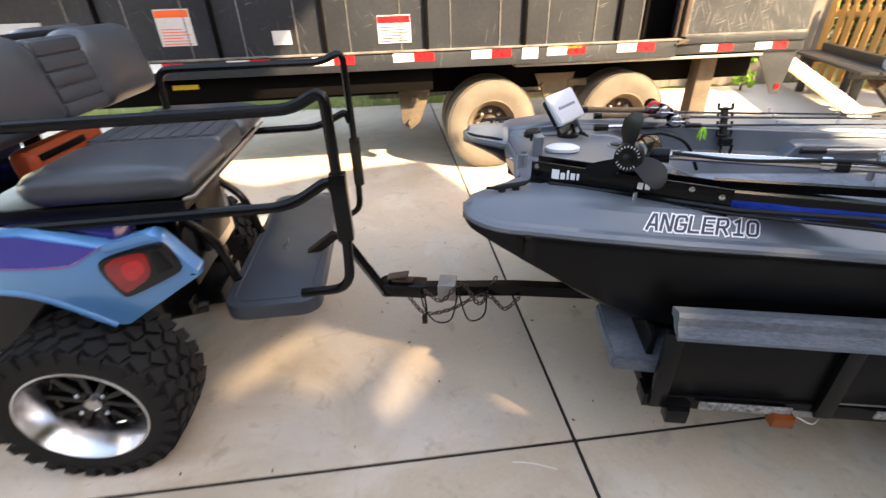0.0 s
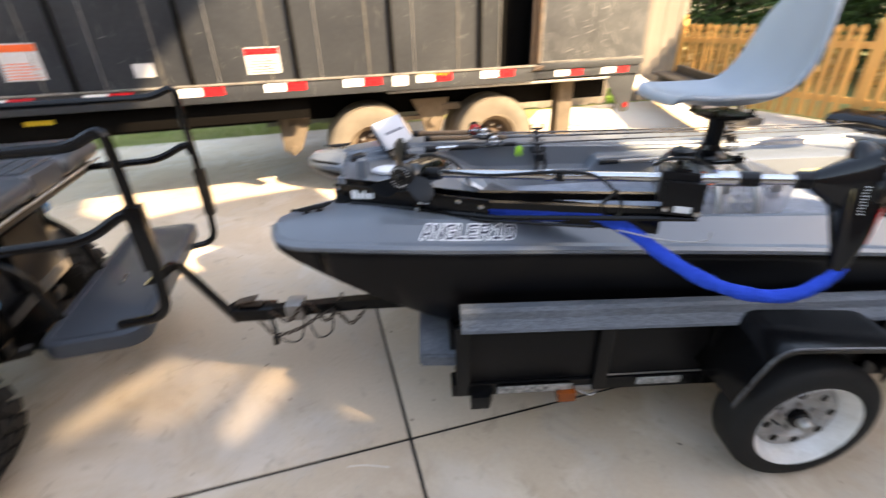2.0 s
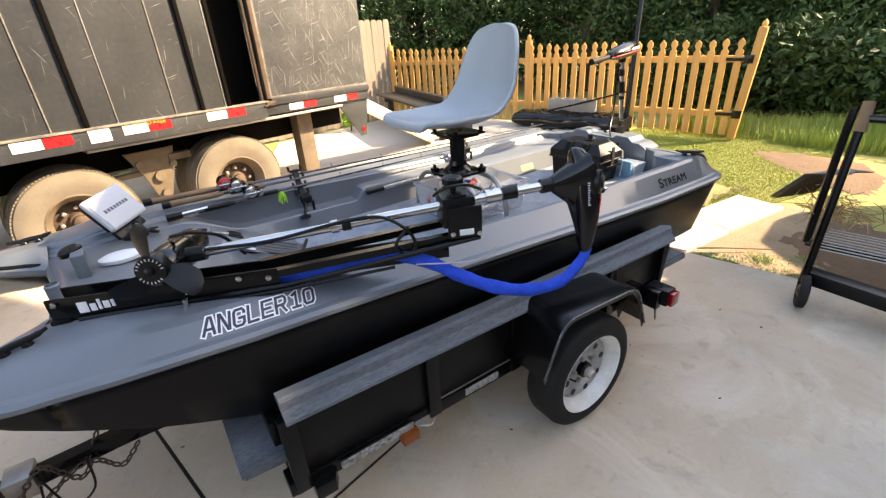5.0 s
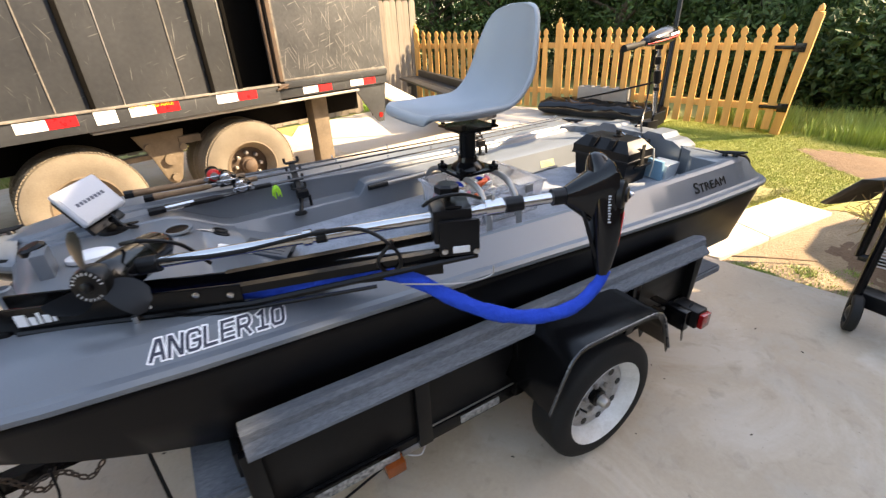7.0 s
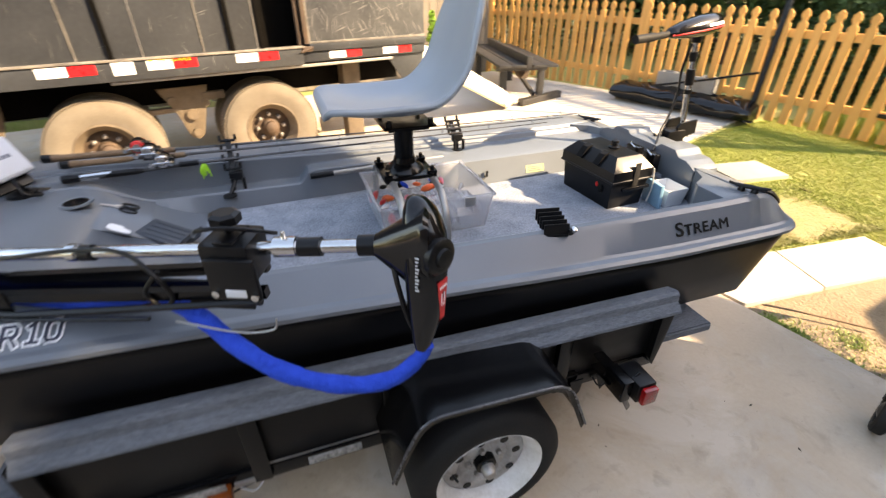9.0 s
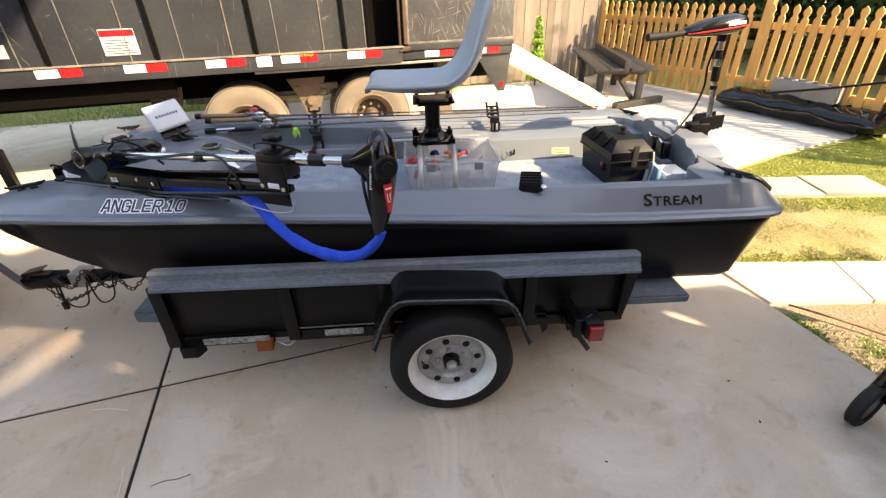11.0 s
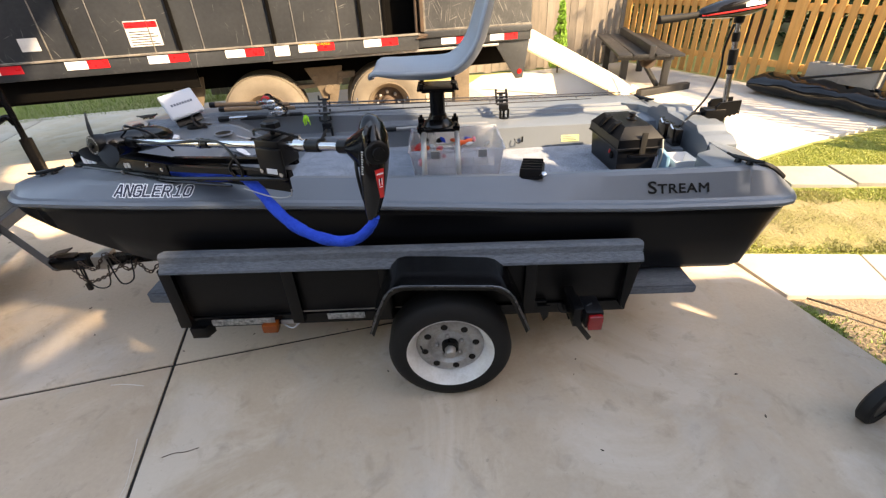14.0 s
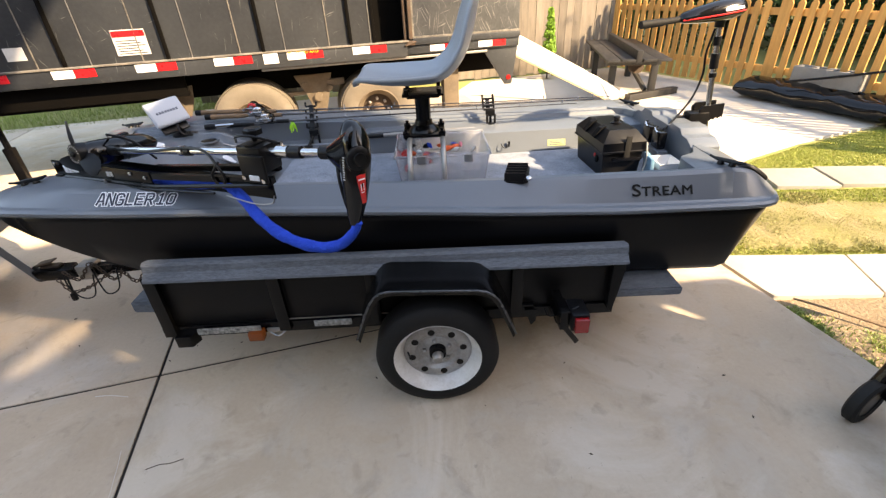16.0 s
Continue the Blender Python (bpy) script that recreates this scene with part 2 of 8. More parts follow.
M["truck_gate"] = scratched(mat("scratched_gate_steel", (0.030, 0.032, 0.036), (0.066, 0.068, 0.070), 0.42, big=3.5, fine=40, amount=0.9, bump=0.15, depth=0.003), 0.655)
M["worn_edge"] = mat("worn_dusty_edge", (0.19, 0.17, 0.145), (0.06, 0.055, 0.05), 0.7, big=9, fine=60, amount=1.0, stretch=(1, 1, 1), bump=0.4)
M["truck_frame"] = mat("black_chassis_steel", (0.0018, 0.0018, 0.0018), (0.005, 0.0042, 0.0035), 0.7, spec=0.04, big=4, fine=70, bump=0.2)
M["dust_tyre"] = mat("dust_covered_tyre", (0.148, 0.125, 0.098), (0.10, 0.082, 0.062), 0.95, big=5, fine=90, amount=0.8, bump=0.3)
M["tape_red"] = mat("red_reflective_tape", (0.62, 0.015, 0.02), (0.50, 0.012, 0.018), 0.3, big=20, fine=400, bump=0.1)
M["tape_white"] = mat("white_reflective_tape", (0.82, 0.82, 0.81), (0.72, 0.72, 0.71), 0.3, big=20, fine=400, bump=0.1)
M["faded_label"] = mat("faded_paper_label", (0.50, 0.49, 0.48), (0.40, 0.385, 0.37), 0.55, big=9, fine=60, amount=0.9)
M["yellow"] = mat("yellow_decal", (0.72, 0.48, 0.02), (0.62, 0.40, 0.02), 0.5)
M["orange"] = mat("orange_decal", (0.80, 0.12, 0.02), (0.66, 0.085, 0.02), 0.5)
M["amber"] = mat("amber_lens", (0.26, 0.055, 0.006), (0.15, 0.03, 0.004), 0.12, big=30, fine=400, bump=0.4)
M["red_lens"] = mat("red_lens", (0.34, 0.004, 0.006), (0.16, 0.002, 0.004), 0.1, big=30, fine=500, bump=0.3, coat=0.6)
M["tail_red"] = mat("bright_red_lens", (0.62, 0.012, 0.016), (0.34, 0.004, 0.008), 0.12, big=40, fine=300, bump=0.3, coat=0.6)
M["bag_orange"] = mat("orange_bag_cloth", (0.46, 0.075, 0.015), (0.30, 0.04, 0.012), 0.6, big=14, fine=120, bump=0.5)
M["blue_sleeve"] = mat("blue_fabric_sleeve", (0.004, 0.072, 0.56), (0.003, 0.040, 0.34), 0.8, spec=0.2, big=22, fine=70, bump=0.9, depth=0.008)
M["letter_black"] = mat("black_decal", (0.004, 0.004, 0.0045), (0.007, 0.007, 0.0075), 0.55, spec=0.12)
M["letter_white"] = mat("white_decal", (0.82, 0.83, 0.84), (0.76, 0.77, 0.78), 0.4)
M["cart_blue"] = mat("metallic_light_blue_paint", (0.04, 0.195, 0.43), (0.08, 0.265, 0.50), 0.22, metal=0.15, big=2.2, fine=300, bump=0.0, coat=0.8)
M["cart_purple"] = mat("metallic_violet_paint", (0.013, 0.016, 0.25), (0.024, 0.019, 0.34), 0.22, metal=0.15, big=3, fine=300, bump=0.0, coat=0.8)
M["pink_line"] = mat("pink_pinstripe", (0.26, 0.06, 0.24), (0.20, 0.05, 0.22), 0.3)
M["vinyl"] = mat("dark_grey_vinyl", (0.036, 0.041, 0.049), (0.054, 0.060, 0.068), 0.33, big=5, fine=420, bump=0.3, depth=0.0008)
M["rubber_mat"] = mat("dark_rubber_mat", (0.026, 0.032, 0.042), (0.040, 0.048, 0.060), 0.38, big=5, fine=300, bump=0.4)
M["cork"] = mat("cork_grip", (0.22, 0.135, 0.075), (0.14, 0.085, 0.05), 0.85, big=30, fine=200, bump=0.4)
M["lime"] = mat("lime_green_rubber", (0.38, 0.78, 0.04), (0.28, 0.62, 0.03), 0.5)
M["red_plastic"] = mat("red_plastic", (0.65, 0.02, 0.02), (0.5, 0.015, 0.015), 0.35)
M["cinder"] = mat("concrete_block", (0.24, 0.23, 0.215), (0.17, 0.16, 0.15), 0.95, big=8, fine=110, bump=0.8, depth=0.004)
M["unseen_wall"] = mat("unseen_wall_brown", (0.20, 0.13, 0.095), (0.13, 0.085, 0.065), 0.9, big=2, fine=30, stretch=(1, 1, 4))
M["bark"] = mat("bark", (0.09, 0.065, 0.045), (0.05, 0.038, 0.028), 0.95, big=6, fine=40, stretch=(4, 4, 1), bump=0.8, depth=0.02)

# ---- setting ----
GROUND = pose(0.531, 1.326, 0, 0, 0, 16.2)      # driveway joints
BOAT = pose(0.1, 1.30, 0, 0, 0, 3.0)            # x from bow to stern, y across to the far side
TRUCK = pose(0, 4.17, 0, 0, 0, 16.5)            # x along the side, y into the trailer
CART = pose(-1.288, 0.986, 0, 0, 0, 16.5)          # x to the cart's rear

ground_bm = bmesh.new()
for x0, x1, y0, y1 in ((-120, 120, -120, 160),):
    ground_bm.faces.new([ground_bm.verts.new(p) for p in ((x0, y0, -0.03), (x1, y0, -0.03), (x1, y1, -0.03), (x0, y1, -0.03))])


def lawn_material():
    m = mat("patchy_lawn", (0.20, 0.208, 0.050), (0.27, 0.238, 0.080), 0.95, big=1.6, fine=30, amount=0.9, bump=0.9, depth=0.02)
    t = m.node_tree
    N, L = t.nodes, t.links
    p = N["Principled BSDF"]
    base = p.inputs["Base Color"].links[0].from_socket
    n = N.new("ShaderNodeTexNoise")
    n.inputs["Scale"].default_value, n.inputs["Detail"].default_value = 0.9, 5
    L.new(N["Texture Coordinate"].outputs["Object"], n.inputs["Vector"])
    r = N.new("ShaderNodeMapRange")
    r.inputs[1].default_value, r.inputs[2].default_value, r.inputs[4].default_value = 0.52, 0.80, 0.8
    L.new(n.outputs[0], r.inputs[0])
    mx = N.new("ShaderNodeMix")
    mx.data_type = "RGBA"
    mx.inputs[7].default_value = (0.28, 0.23, 0.09, 1)
    L.new(r.outputs[0], mx.inputs[0])
    L.new(base, mx.inputs[6])
    L.new(mx.outputs[2], p.inputs["Base Color"])
    return m


M["lawn"] = lawn_material()
M["soil"] = mat("brown_sandy_soil", (0.135, 0.080, 0.045), (0.085, 0.050, 0.028), 0.95, big=3, fine=45, amount=0.9, bump=0.9, depth=0.015)
M["pale_soil"] = mat("pale_sandy_soil", (0.26, 0.195, 0.125), (0.18, 0.13, 0.08), 0.95, big=4, fine=50, amount=0.9, bump=0.9, depth=0.015)
TRACK = [(6.95, 3.12), (7.2, 2.85), (7.3, 2.3), (7.2, 1.8), (6.6, 1.45), (6.05, 1.42), (5.85, 1.68), (6.15, 1.95), (6.35, 2.3), (6.6, 2.7)]
SOIL = [(4.35, 1.76), (4.85, 1.74), (5.3, 1.5), (5.2, 0.9), (4.6, 0.6), (4.0, 0.75), (3.85, 1.1), (4.1, 1.45)]


def soil_patch(name, outline, material, label, seed):
    """A low uneven patch of bare earth with a ragged edge."""
    n = 72
    c = Vector((sum(x for x, _ in outline) / len(outline), sum(y for _, y in outline) / len(outline), 0))
    path = smooth_path([(x, y, 0) for x, y in outline + outline[:1]], 9)
    rows = []
    for k, z in ((1.0, -0.045), (0.92, -0.032), (0.75, -0.022), (0.45, -0.016), (0.02, -0.016)):
        row = []
        for i, p in enumerate(path[:-1]):
            r = 1 + 0.16 * noise.noise((i * 0.9, seed, 0)) + 0.08 * noise.noise((i * 2.7, seed, 4))
            q = c + (p - c) * k * r
            row.append((q.x, q.y, z + 0.006 * noise.noise((q.x * 6, q.y * 6, seed))))
        rows.append(row)
    return single(name, ring_loft(rows), material, label, "soil", "structure", sharp=60)


soil_patch("bare_track", TRACK, M["soil"], "bare brown earth track across the lawn", 3)
# bare earth whose brown also carries the shade of the cart's load
soil_patch("bare_soil", SOIL, M["soil"], "bare brown earth under the yard cart, shade in its tone", 8)
soil_patch("sandy_edge", [(3.58, 1.92), (4.4, 1.93), (5.35, 1.92), (5.25, 1.55), (4.55, 1.35), (4.35, 1.1), (4.15, 0.82), (3.82, 0.86), (3.66, 1.4)], M["pale_soil"], "pale sandy soil at the edge of the drive", 5)
M["dry_lawn"] = mat("dry_lawn_ground", (0.24, 0.19, 0.10), (0.18, 0.165, 0.055), 0.95, big=2.6, fine=40, amount=1.0, bump=0.9, depth=0.015)
DRY = [(3.72, 2.30), (4.4, 2.26), (5.3, 2.22), (5.6, 2.5), (5.45, 2.95), (4.9, 3.1), (4.3, 3.1), (3.85, 2.9)]
soil_patch("dry_ground", DRY, M["dry_lawn"], "dry sandy lawn with thin yellow grass", 21)
single("ground", ground_bm, M["lawn"], "patchy grass and bare sandy soil", "ground", "structure")

def stained(m, stains):
    """Soft-edged patches of other tones over a material."""
    t = m.node_tree
    N, L = t.nodes, t.links
    p = N["Principled BSDF"]
    src = p.inputs["Base Color"].links[0].from_socket
    for scale, low, high, amount, tone in stains:
        n, q, mx = N.new("ShaderNodeTexNoise"), N.new("ShaderNodeMapRange"), N.new("ShaderNodeMix")
        n.inputs["Scale"].default_value, n.inputs["Detail"].default_value, n.inputs["Roughness"].default_value, n.inputs["Distortion"].default_value = scale, 7, 0.62, 0.6
        L.new(N["Texture Coordinate"].outputs["Object"], n.inputs["Vector"])
        q.inputs[1].default_value, q.inputs[2].default_value, q.inputs[4].default_value = low, high, amount
        L.new(n.outputs[0], q.inputs[0])
        mx.data_type = "RGBA"
        mx.inputs[7].default_value = (*tone, 1)
        L.new(q.outputs[0], mx.inputs[0])
        L.new(src, mx.inputs[6])
        src = mx.outputs[2]
    L.new(src, p.inputs["Base Color"])
    return m


stained(M["concrete"], ((0.7, 0.50, 0.66, 0.55, (0.36, 0.27, 0.185)), (1.3, 0.52, 0.62, 0.5, (0.60, 0.53, 0.45)), (4.5, 0.60, 0.70, 0.5, (0.28, 0.22, 0.16)), (2.4, 0.50, 0.64, 0.4, (0.44, 0.40, 0.355)), (11.0, 0.58, 0.70, 0.4, (0.30, 0.235, 0.175)), (38.0, 0.66, 0.72, 0.5, (0.24, 0.20, 0.16)), (95.0, 0.69, 0.74, 0.55, (0.19, 0.155, 0.12))))
stained(M["pale_concrete"], ((1.1, 0.54, 0.7, 0.45, (0.46, 0.38, 0.29)), (6.0, 0.6, 0.7, 0.35, (0.40, 0.34, 0.27))))
driveway = thing("driveway", GROUND, (0, 0, 0), "tan concrete driveway slabs with dark dirty joints", "driveway", kind="structure")
part("joint_bed", box(-9.3, 3.16, -9, 6.0, -0.06, -0.0065), M["joint_dirt"], driveway)
SLABS = [(u0, u1, v0, v1) for u0, u1 in ((-9.3, -6.2), (-6.2, -3.1), (-3.1, 0), (0, 3.17)) for v0, v1 in ((-6.0, -3.0), (-3.0, 0), (0, 6.0))]
for u0, u1, v0, v1 in SLABS:
    part("slab", box(u0 + 0.007, u1 - 0.007, v0 + 0.007, v1 - 0.007, -0.1, 0.0, 0.004), M["concrete"], driveway)

# the bright yard beyond the boat's stern
yard = thing("patio", pose(0, 0, 0), (4.5, 6, 0), "sunlit pale concrete yard in front of the picket fence", "patio", kind="structure")
part("slab", prism([(2.9, 3.15), (4.0, 3.3), (4.75, 3.95), (5.5, 4.35), (6.42, 4.72), (7.05, 5.0), (6.1, 7.1), (5.05, 9.0), (2.3, 8.2), (1.9, 7.1)], -0.1, -0.004), M["pale_concrete"], yard)

path1 = thing("path", pose(0, 0, 0), (4.3, 2.0, 0), "pale concrete garden path slabs in the grass", "path", kind="structure")
for o in ([(3.585, 2.245), (4.365, 2.212), (4.285, 1.81), (3.705, 1.815), (3.665, 1.95)], [(4.378, 2.212), (5.15, 2.19), (5.12, 1.79), (4.298, 1.81)]):
    part("slab", prism(o, -0.09, 0.004, 0.006), M["pale_concrete"], path1)
path2 = thing("stepping_stones", pose(0, 0, 0), (5.1, 3.5, 0), "two grey concrete stepping slabs in the grass", "path", kind="structure")
for x0, x1 in ((4.62, 5.12), (5.14, 5.72)):
    part("slab", moved(box(0, x1 - x0 - 0.012, -0.2, 0.2, -0.09, 0.004, 0.008), pose(x0, 3.46, 0, 0, 0, -4)), M["grey_concrete"], path2)

# unseen walls added beside and behind the camera, shaped to shade the drive
WX = 7.0
outline = [(-6.5, -0.05), (-6.5, 9.6), (-3.0, 10.4), (1.4, 10.4), (1.4, 8.3), (-0.6, 7.95), (-1.1, 7.55), (-1.0, 7.1), (-0.2, 6.6), (0.5, 6.05), (0.2, 5.75), (-0.2, 5.42), (-0.24, 5.1), (-0.32, 4.8), (-0.35, 4.5), (-0.34, 4.25), (-0.36, 3.98), (-0.35, 3.5), (0.05, 2.97), (0.25, 2.71), (0.14, 2.58), (-0.07, 2.48), (-0.30, 2.45), (-0.34, 2.30), (0.03, 2.17), (0.23, 2.08), (0.6, 1.7), (0.75, 1.4), (0.75, -0.05)]


def sun_gap(points):
    """An opening in the unseen wall whose light falls on these points of the drive."""
    return [(y - (WX - x) * SUN_WAY.y / -SUN_WAY.x, (WX - x) * SUN_WAY.z / SUN_WAY.x) for x, y in points]


gaps = [sun_gap(q) for q in (
    [(-1.6, 2.64), (-1.15, 2.62), (-0.95, 2.80), (-0.97, 3.05), (-1.3, 3.15), (-1.7, 2.95)],
    [(3.07, 1.765), (3.18, 1.745), (3.28, 1.645), (3.17, 1.650)],
)]
# thin slits cut in the added wall throw soft light streaks on the drive
for y0, y1, x0, slope, half, w in ((1.34, 1.88, -0.18, 0.20, 0.085, 0.0115), (1.36, 1.82, -0.90, 0.52, 0.085, 0.0105), (1.46, 1.60, 0.30, 0.0, 0.06, 0.009), (1.33, 1.50, -2.22, 0.3, 0.10, 0.012), (1.40, 1.88, -0.56, 0.35, 0.19, 0.0055), (1.95, 2.45, -1.28, 0.05, 0.20, 0.009)):
    y = y0
    while y < y1:
        k = math.sin(math.pi * (y - y0 + 0.03) / (y1 - y0 + 0.06)) ** 0.5
        c, r, t = x0 + slope * (y - y0) + RNG.uniform(-0.012, 0.012), (half * k + 0.02) * RNG.uniform(0.88, 1.1), w * RNG.uniform(0.92, 1.08)
        gaps.append(sun_gap([(c - r, y), (c + r, y), (c + r, y + t), (c - r, y + t)]))
        y += 0.048
wall_bm = bmesh.new()
for ring in [outline] + gaps:
    vs = [wall_bm.verts.new((WX, y, z)) for y, z in ring]
    for a, b in zip(vs, vs[1:] + vs[:1]):
        wall_bm.edges.new((a, b))
bmesh.ops.triangle_fill(wall_bm, use_beauty=True, edges=wall_bm.edges[:])
grown = bmesh.ops.extrude_face_region(wall_bm, geom=wall_bm.faces[:])
bmesh.ops.translate(wall_bm, vec=(-0.04, 0, 0), verts=[v for v in grown["geom"] if isinstance(v, bmesh.types.BMVert)])
bmesh.ops.recalc_face_normals(wall_bm, faces=wall_bm.faces)
single("wall_house", wall_bm, M["unseen_wall"], "unseen brown wall added to shade the drive", "wall", "structure")
# unseen wall, added to hold back sky light from behind the camera
single("wall_back", box(-12, 6.9, -4.2, -4.0, -0.05, 4.1), M["unseen_wall"], "unseen brown wall added to block sky light", "wall", "structure")

# ---- boat ----
VC = 0.66                                        # the boat's middle line, amidships


def mid(u):
    """The middle line, a little farther out towards the stern."""
    return 0.632 + 0.022 * u



def curve(table, u):
    if u <= table[0][0]:
        return table[0][1]
    for (a, x), (b, y) in zip(table, table[1:]):
        if u <= b:
            t = (u - a) / (b - a)
            return x + (y - x) * t
    return table[-1][1]


def soft(table, u, w=0.06):
    return sum(curve(table, u + d * w) for d in (-1, -0.5, 0, 0.5, 1)) / 5


OUT = [(0, 0.18), (0.012, 0.135), (0.03, 0.10), (0.06, 0.07), (0.11, 0.04), (0.2, 0.008), (0.33, -0.015), (0.6, -0.03), (1.5, -0.035), (2.6, -0.02), (3.05, -0.008), (3.12, -0.002), (3.17, 0.012), (3.205, 0.045), (3.225, 0.09), (3.235, 0.14)]
INN = [(0, 0.18), (0.012, 0.225), (0.03, 0.26), (0.06, 0.30), (0.10, 0.34), (0.14, 0.375), (0.18, 0.43)]
RAIL = [(0, 0.868), (0.3, 0.876), (0.6, 0.864), (1.0, 0.848), (1.42, 0.826), (1.64, 0.812), (1.8, 0.801), (2.08, 0.779), (2.54, 0.753), (3.0, 0.741), (3.2, 0.738)]
TOP = [(0, 0.900), (0.12, 0.920), (0.35, 0.940), (0.6, 0.936), (0.77, 0.926), (1.27, 0.903), (1.65, 0.886), (2.1, 0.874), (2.3, 0.873), (2.56, 0.872), (2.85, 0.868), (2.95, 0.872), (3.05, 0.866), (3.12, 0.845), (3.186, 0.806), (3.215, 0.78), (3.235, 0.762)]
KEEL = [(0, 0.838), (0.05, 0.825), (0.15, 0.775), (0.26, 0.70), (0.43, 0.585), (0.60, 0.50), (0.9, 0.44), (1.4, 0.41), (2.68, 0.376), (3.2, 0.355)]
LEDGE = [(0.19, 0.906), (0.62, 0.90), (0.80, 0.805), (1.395, 0.79), (1.425, 0.846), (2.95, 0.83)]
FLOOR = [(0.19, 0.897), (0.62, 0.89), (0.98, 0.715), (3.2, 0.71)]


def mirror(points):
    out = []
    for u, v, w in points:
        far = 2 * mid(u) - v
        k = max(0, 1 - u / 0.5) * min(1, max(0, (far - mid(u)) / 0.25))      # the far bow prong stands forward
        out.append((u - 0.064 * k, far - 0.045 * k, w))
    return out


def deck_section(u, far=False):
    """Half a slice: rub rail, sloping side, gunwale, upper ledge, lower ledge, floor."""
    o, r, t = curve(OUT, u), soft(RAIL, u), soft(TOP, u)
    f = soft(FLOOR, u)
    l = soft(LEDGE, u, 0.012)
    if far:
        s = t - 0.014
    else:
        k = min(1, max(0, (u - 0.7) / 0.3))          # the near side drops almost straight to the floor
        s, l = t - 0.014 - 0.06 * k, l - max(0, l - 0.775) * k
    l = min(l, s - 0.003)
    f = min(f, l - 0.004)
    crest = 0 if far else min(1, max(0, (u - 0.62) / 0.4))
    crest = crest * crest * (3 - 2 * crest)
    k = 1 - min(1, max(0, (u - 0.19) / 0.36))
    k = k * k * (3 - 2 * k)
    e = [0.0] * 6 + [x * k for x in (0.03, 0.07, 0.057, 0.052, 0.053, 0.053, 0.05, 0.05, 0.046, 0.042)] + [0.0] * 4
    ring = [(u, o + 0.004, r - 0.014), (u, o - 0.006, r - 0.006), (u, o - 0.006, r + 0.006), (u, o + 0.006, r + 0.014), (u, o + 0.026, r + 0.016), (u, o + 0.036, r + 0.022),
            (u, o + 0.066, t - 0.012), (u, o + 0.088, t - 0.001), (u, 0.228, t), (u, 0.237, t - 0.003), (u, 0.242, t - 0.009), (u, 0.246, s), (u, 0.264, s - 0.001), (u, 0.268, s - 0.003),
            (u, 0.278, l + 0.003), (u, 0.284, l), (u, 0.346, l - 0.003), (u, 0.352, l - 0.009), (u, 0.376, f), (u, mid(u), f)]
    if far:
        a = min(1, max(0, (u - 1.75) / 0.3))         # the far side shelf widens aft of the seat
        ring[16:19] = [(u, v + a * d, w) for (_, v, w), d in zip(ring[16:19], (0.13, 0.14, 0.15))]
    narrow = [v for _, v, _ in ring[:6]] + [0.068, 0.084, 0.104, 0.110, 0.114, 0.117, 0.128, 0.131, 0.140, 0.146, 0.20, 0.206, 0.26, mid(u)]
    return [(x, v + d + (c - v) * crest, w) for (x, v, w), d, c in zip(ring, e, narrow)]


def prong_section(u):
    o, i, r, t = curve(OUT, u), curve(INN, u), soft(RAIL, u), soft(TOP, u)
    k = min((i - o) * 0.5, 0.03)
    h = t - r
    ring = [(u, o + 0.004, r - 0.014), (u, o - 0.006, r - 0.006), (u, o - 0.006, r + 0.006), (u, o + k * 0.4, r + 0.014), (u, o + k, r + 0.016), (u, o + k * 1.3, r + 0.022 * min(1, (i - o) / 0.1)),
            (u, o + (i - o) * 0.35, r + h * min(1, (i - o) / 0.16)), (u, o + (i - o) * 0.5, r + h * min(1, (i - o) / 0.16)), (u, o + (i - o) * 0.65, r + h * min(1, (i - o) / 0.16)),
            (u, i - k * 1.3, r + 0.022 * min(1, (i - o) / 0.1)), (u, i - k, r + 0.019), (u, i + 0.0, r + 0.010), (u, i + 0.004, r - 0.004), (u, i, r - 0.014)]
    k = (u / 0.19) ** 2
    d = deck_section(0.19)
    return [(u, v + (d[j][1] - v) * k, w + (d[j][2] - w) * k) if j < 9 else (u, v, w) for j, (_, v, w) in enumerate(ring)]


US = [0.19 + 0.045 * k for k in range(62)]
US = sorted([u for u in US if u < 2.99] + [1.385, 1.405, 1.425, 3.0])
SU = [3.0, 3.02, 3.04, 3.06, 3.09, 3.12, 3.15, 3.175, 3.195, 3.212, 3.225, 3.235]


def stern_section(u):
    """The closed afterdeck."""
    o, r, t = curve(OUT, u), soft(RAIL, u), soft(TOP, u)
    return [(u, o + 0.004, r - 0.014), (u, o - 0.006, r - 0.006), (u, o - 0.006, r + 0.006), (u, o + 0.006, r + 0.014), (u, o + 0.026, r + 0.016), (u, o + 0.036, r + 0.022),
            (u, o + 0.09, t - 0.012), (u, o + 0.105, t - 0.001), (u, max(0.228, o + 0.12), t), (u, 0.262, t), (u, 0.30, t), (u, 0.34, t - 0.002), (u, 0.39, t), (u, 0.41, t), (u, 0.44, t), (u, 0.48, t), (u, 0.52, t), (u, 0.56, t), (u, 0.60, t), (u, mid(u), t)]


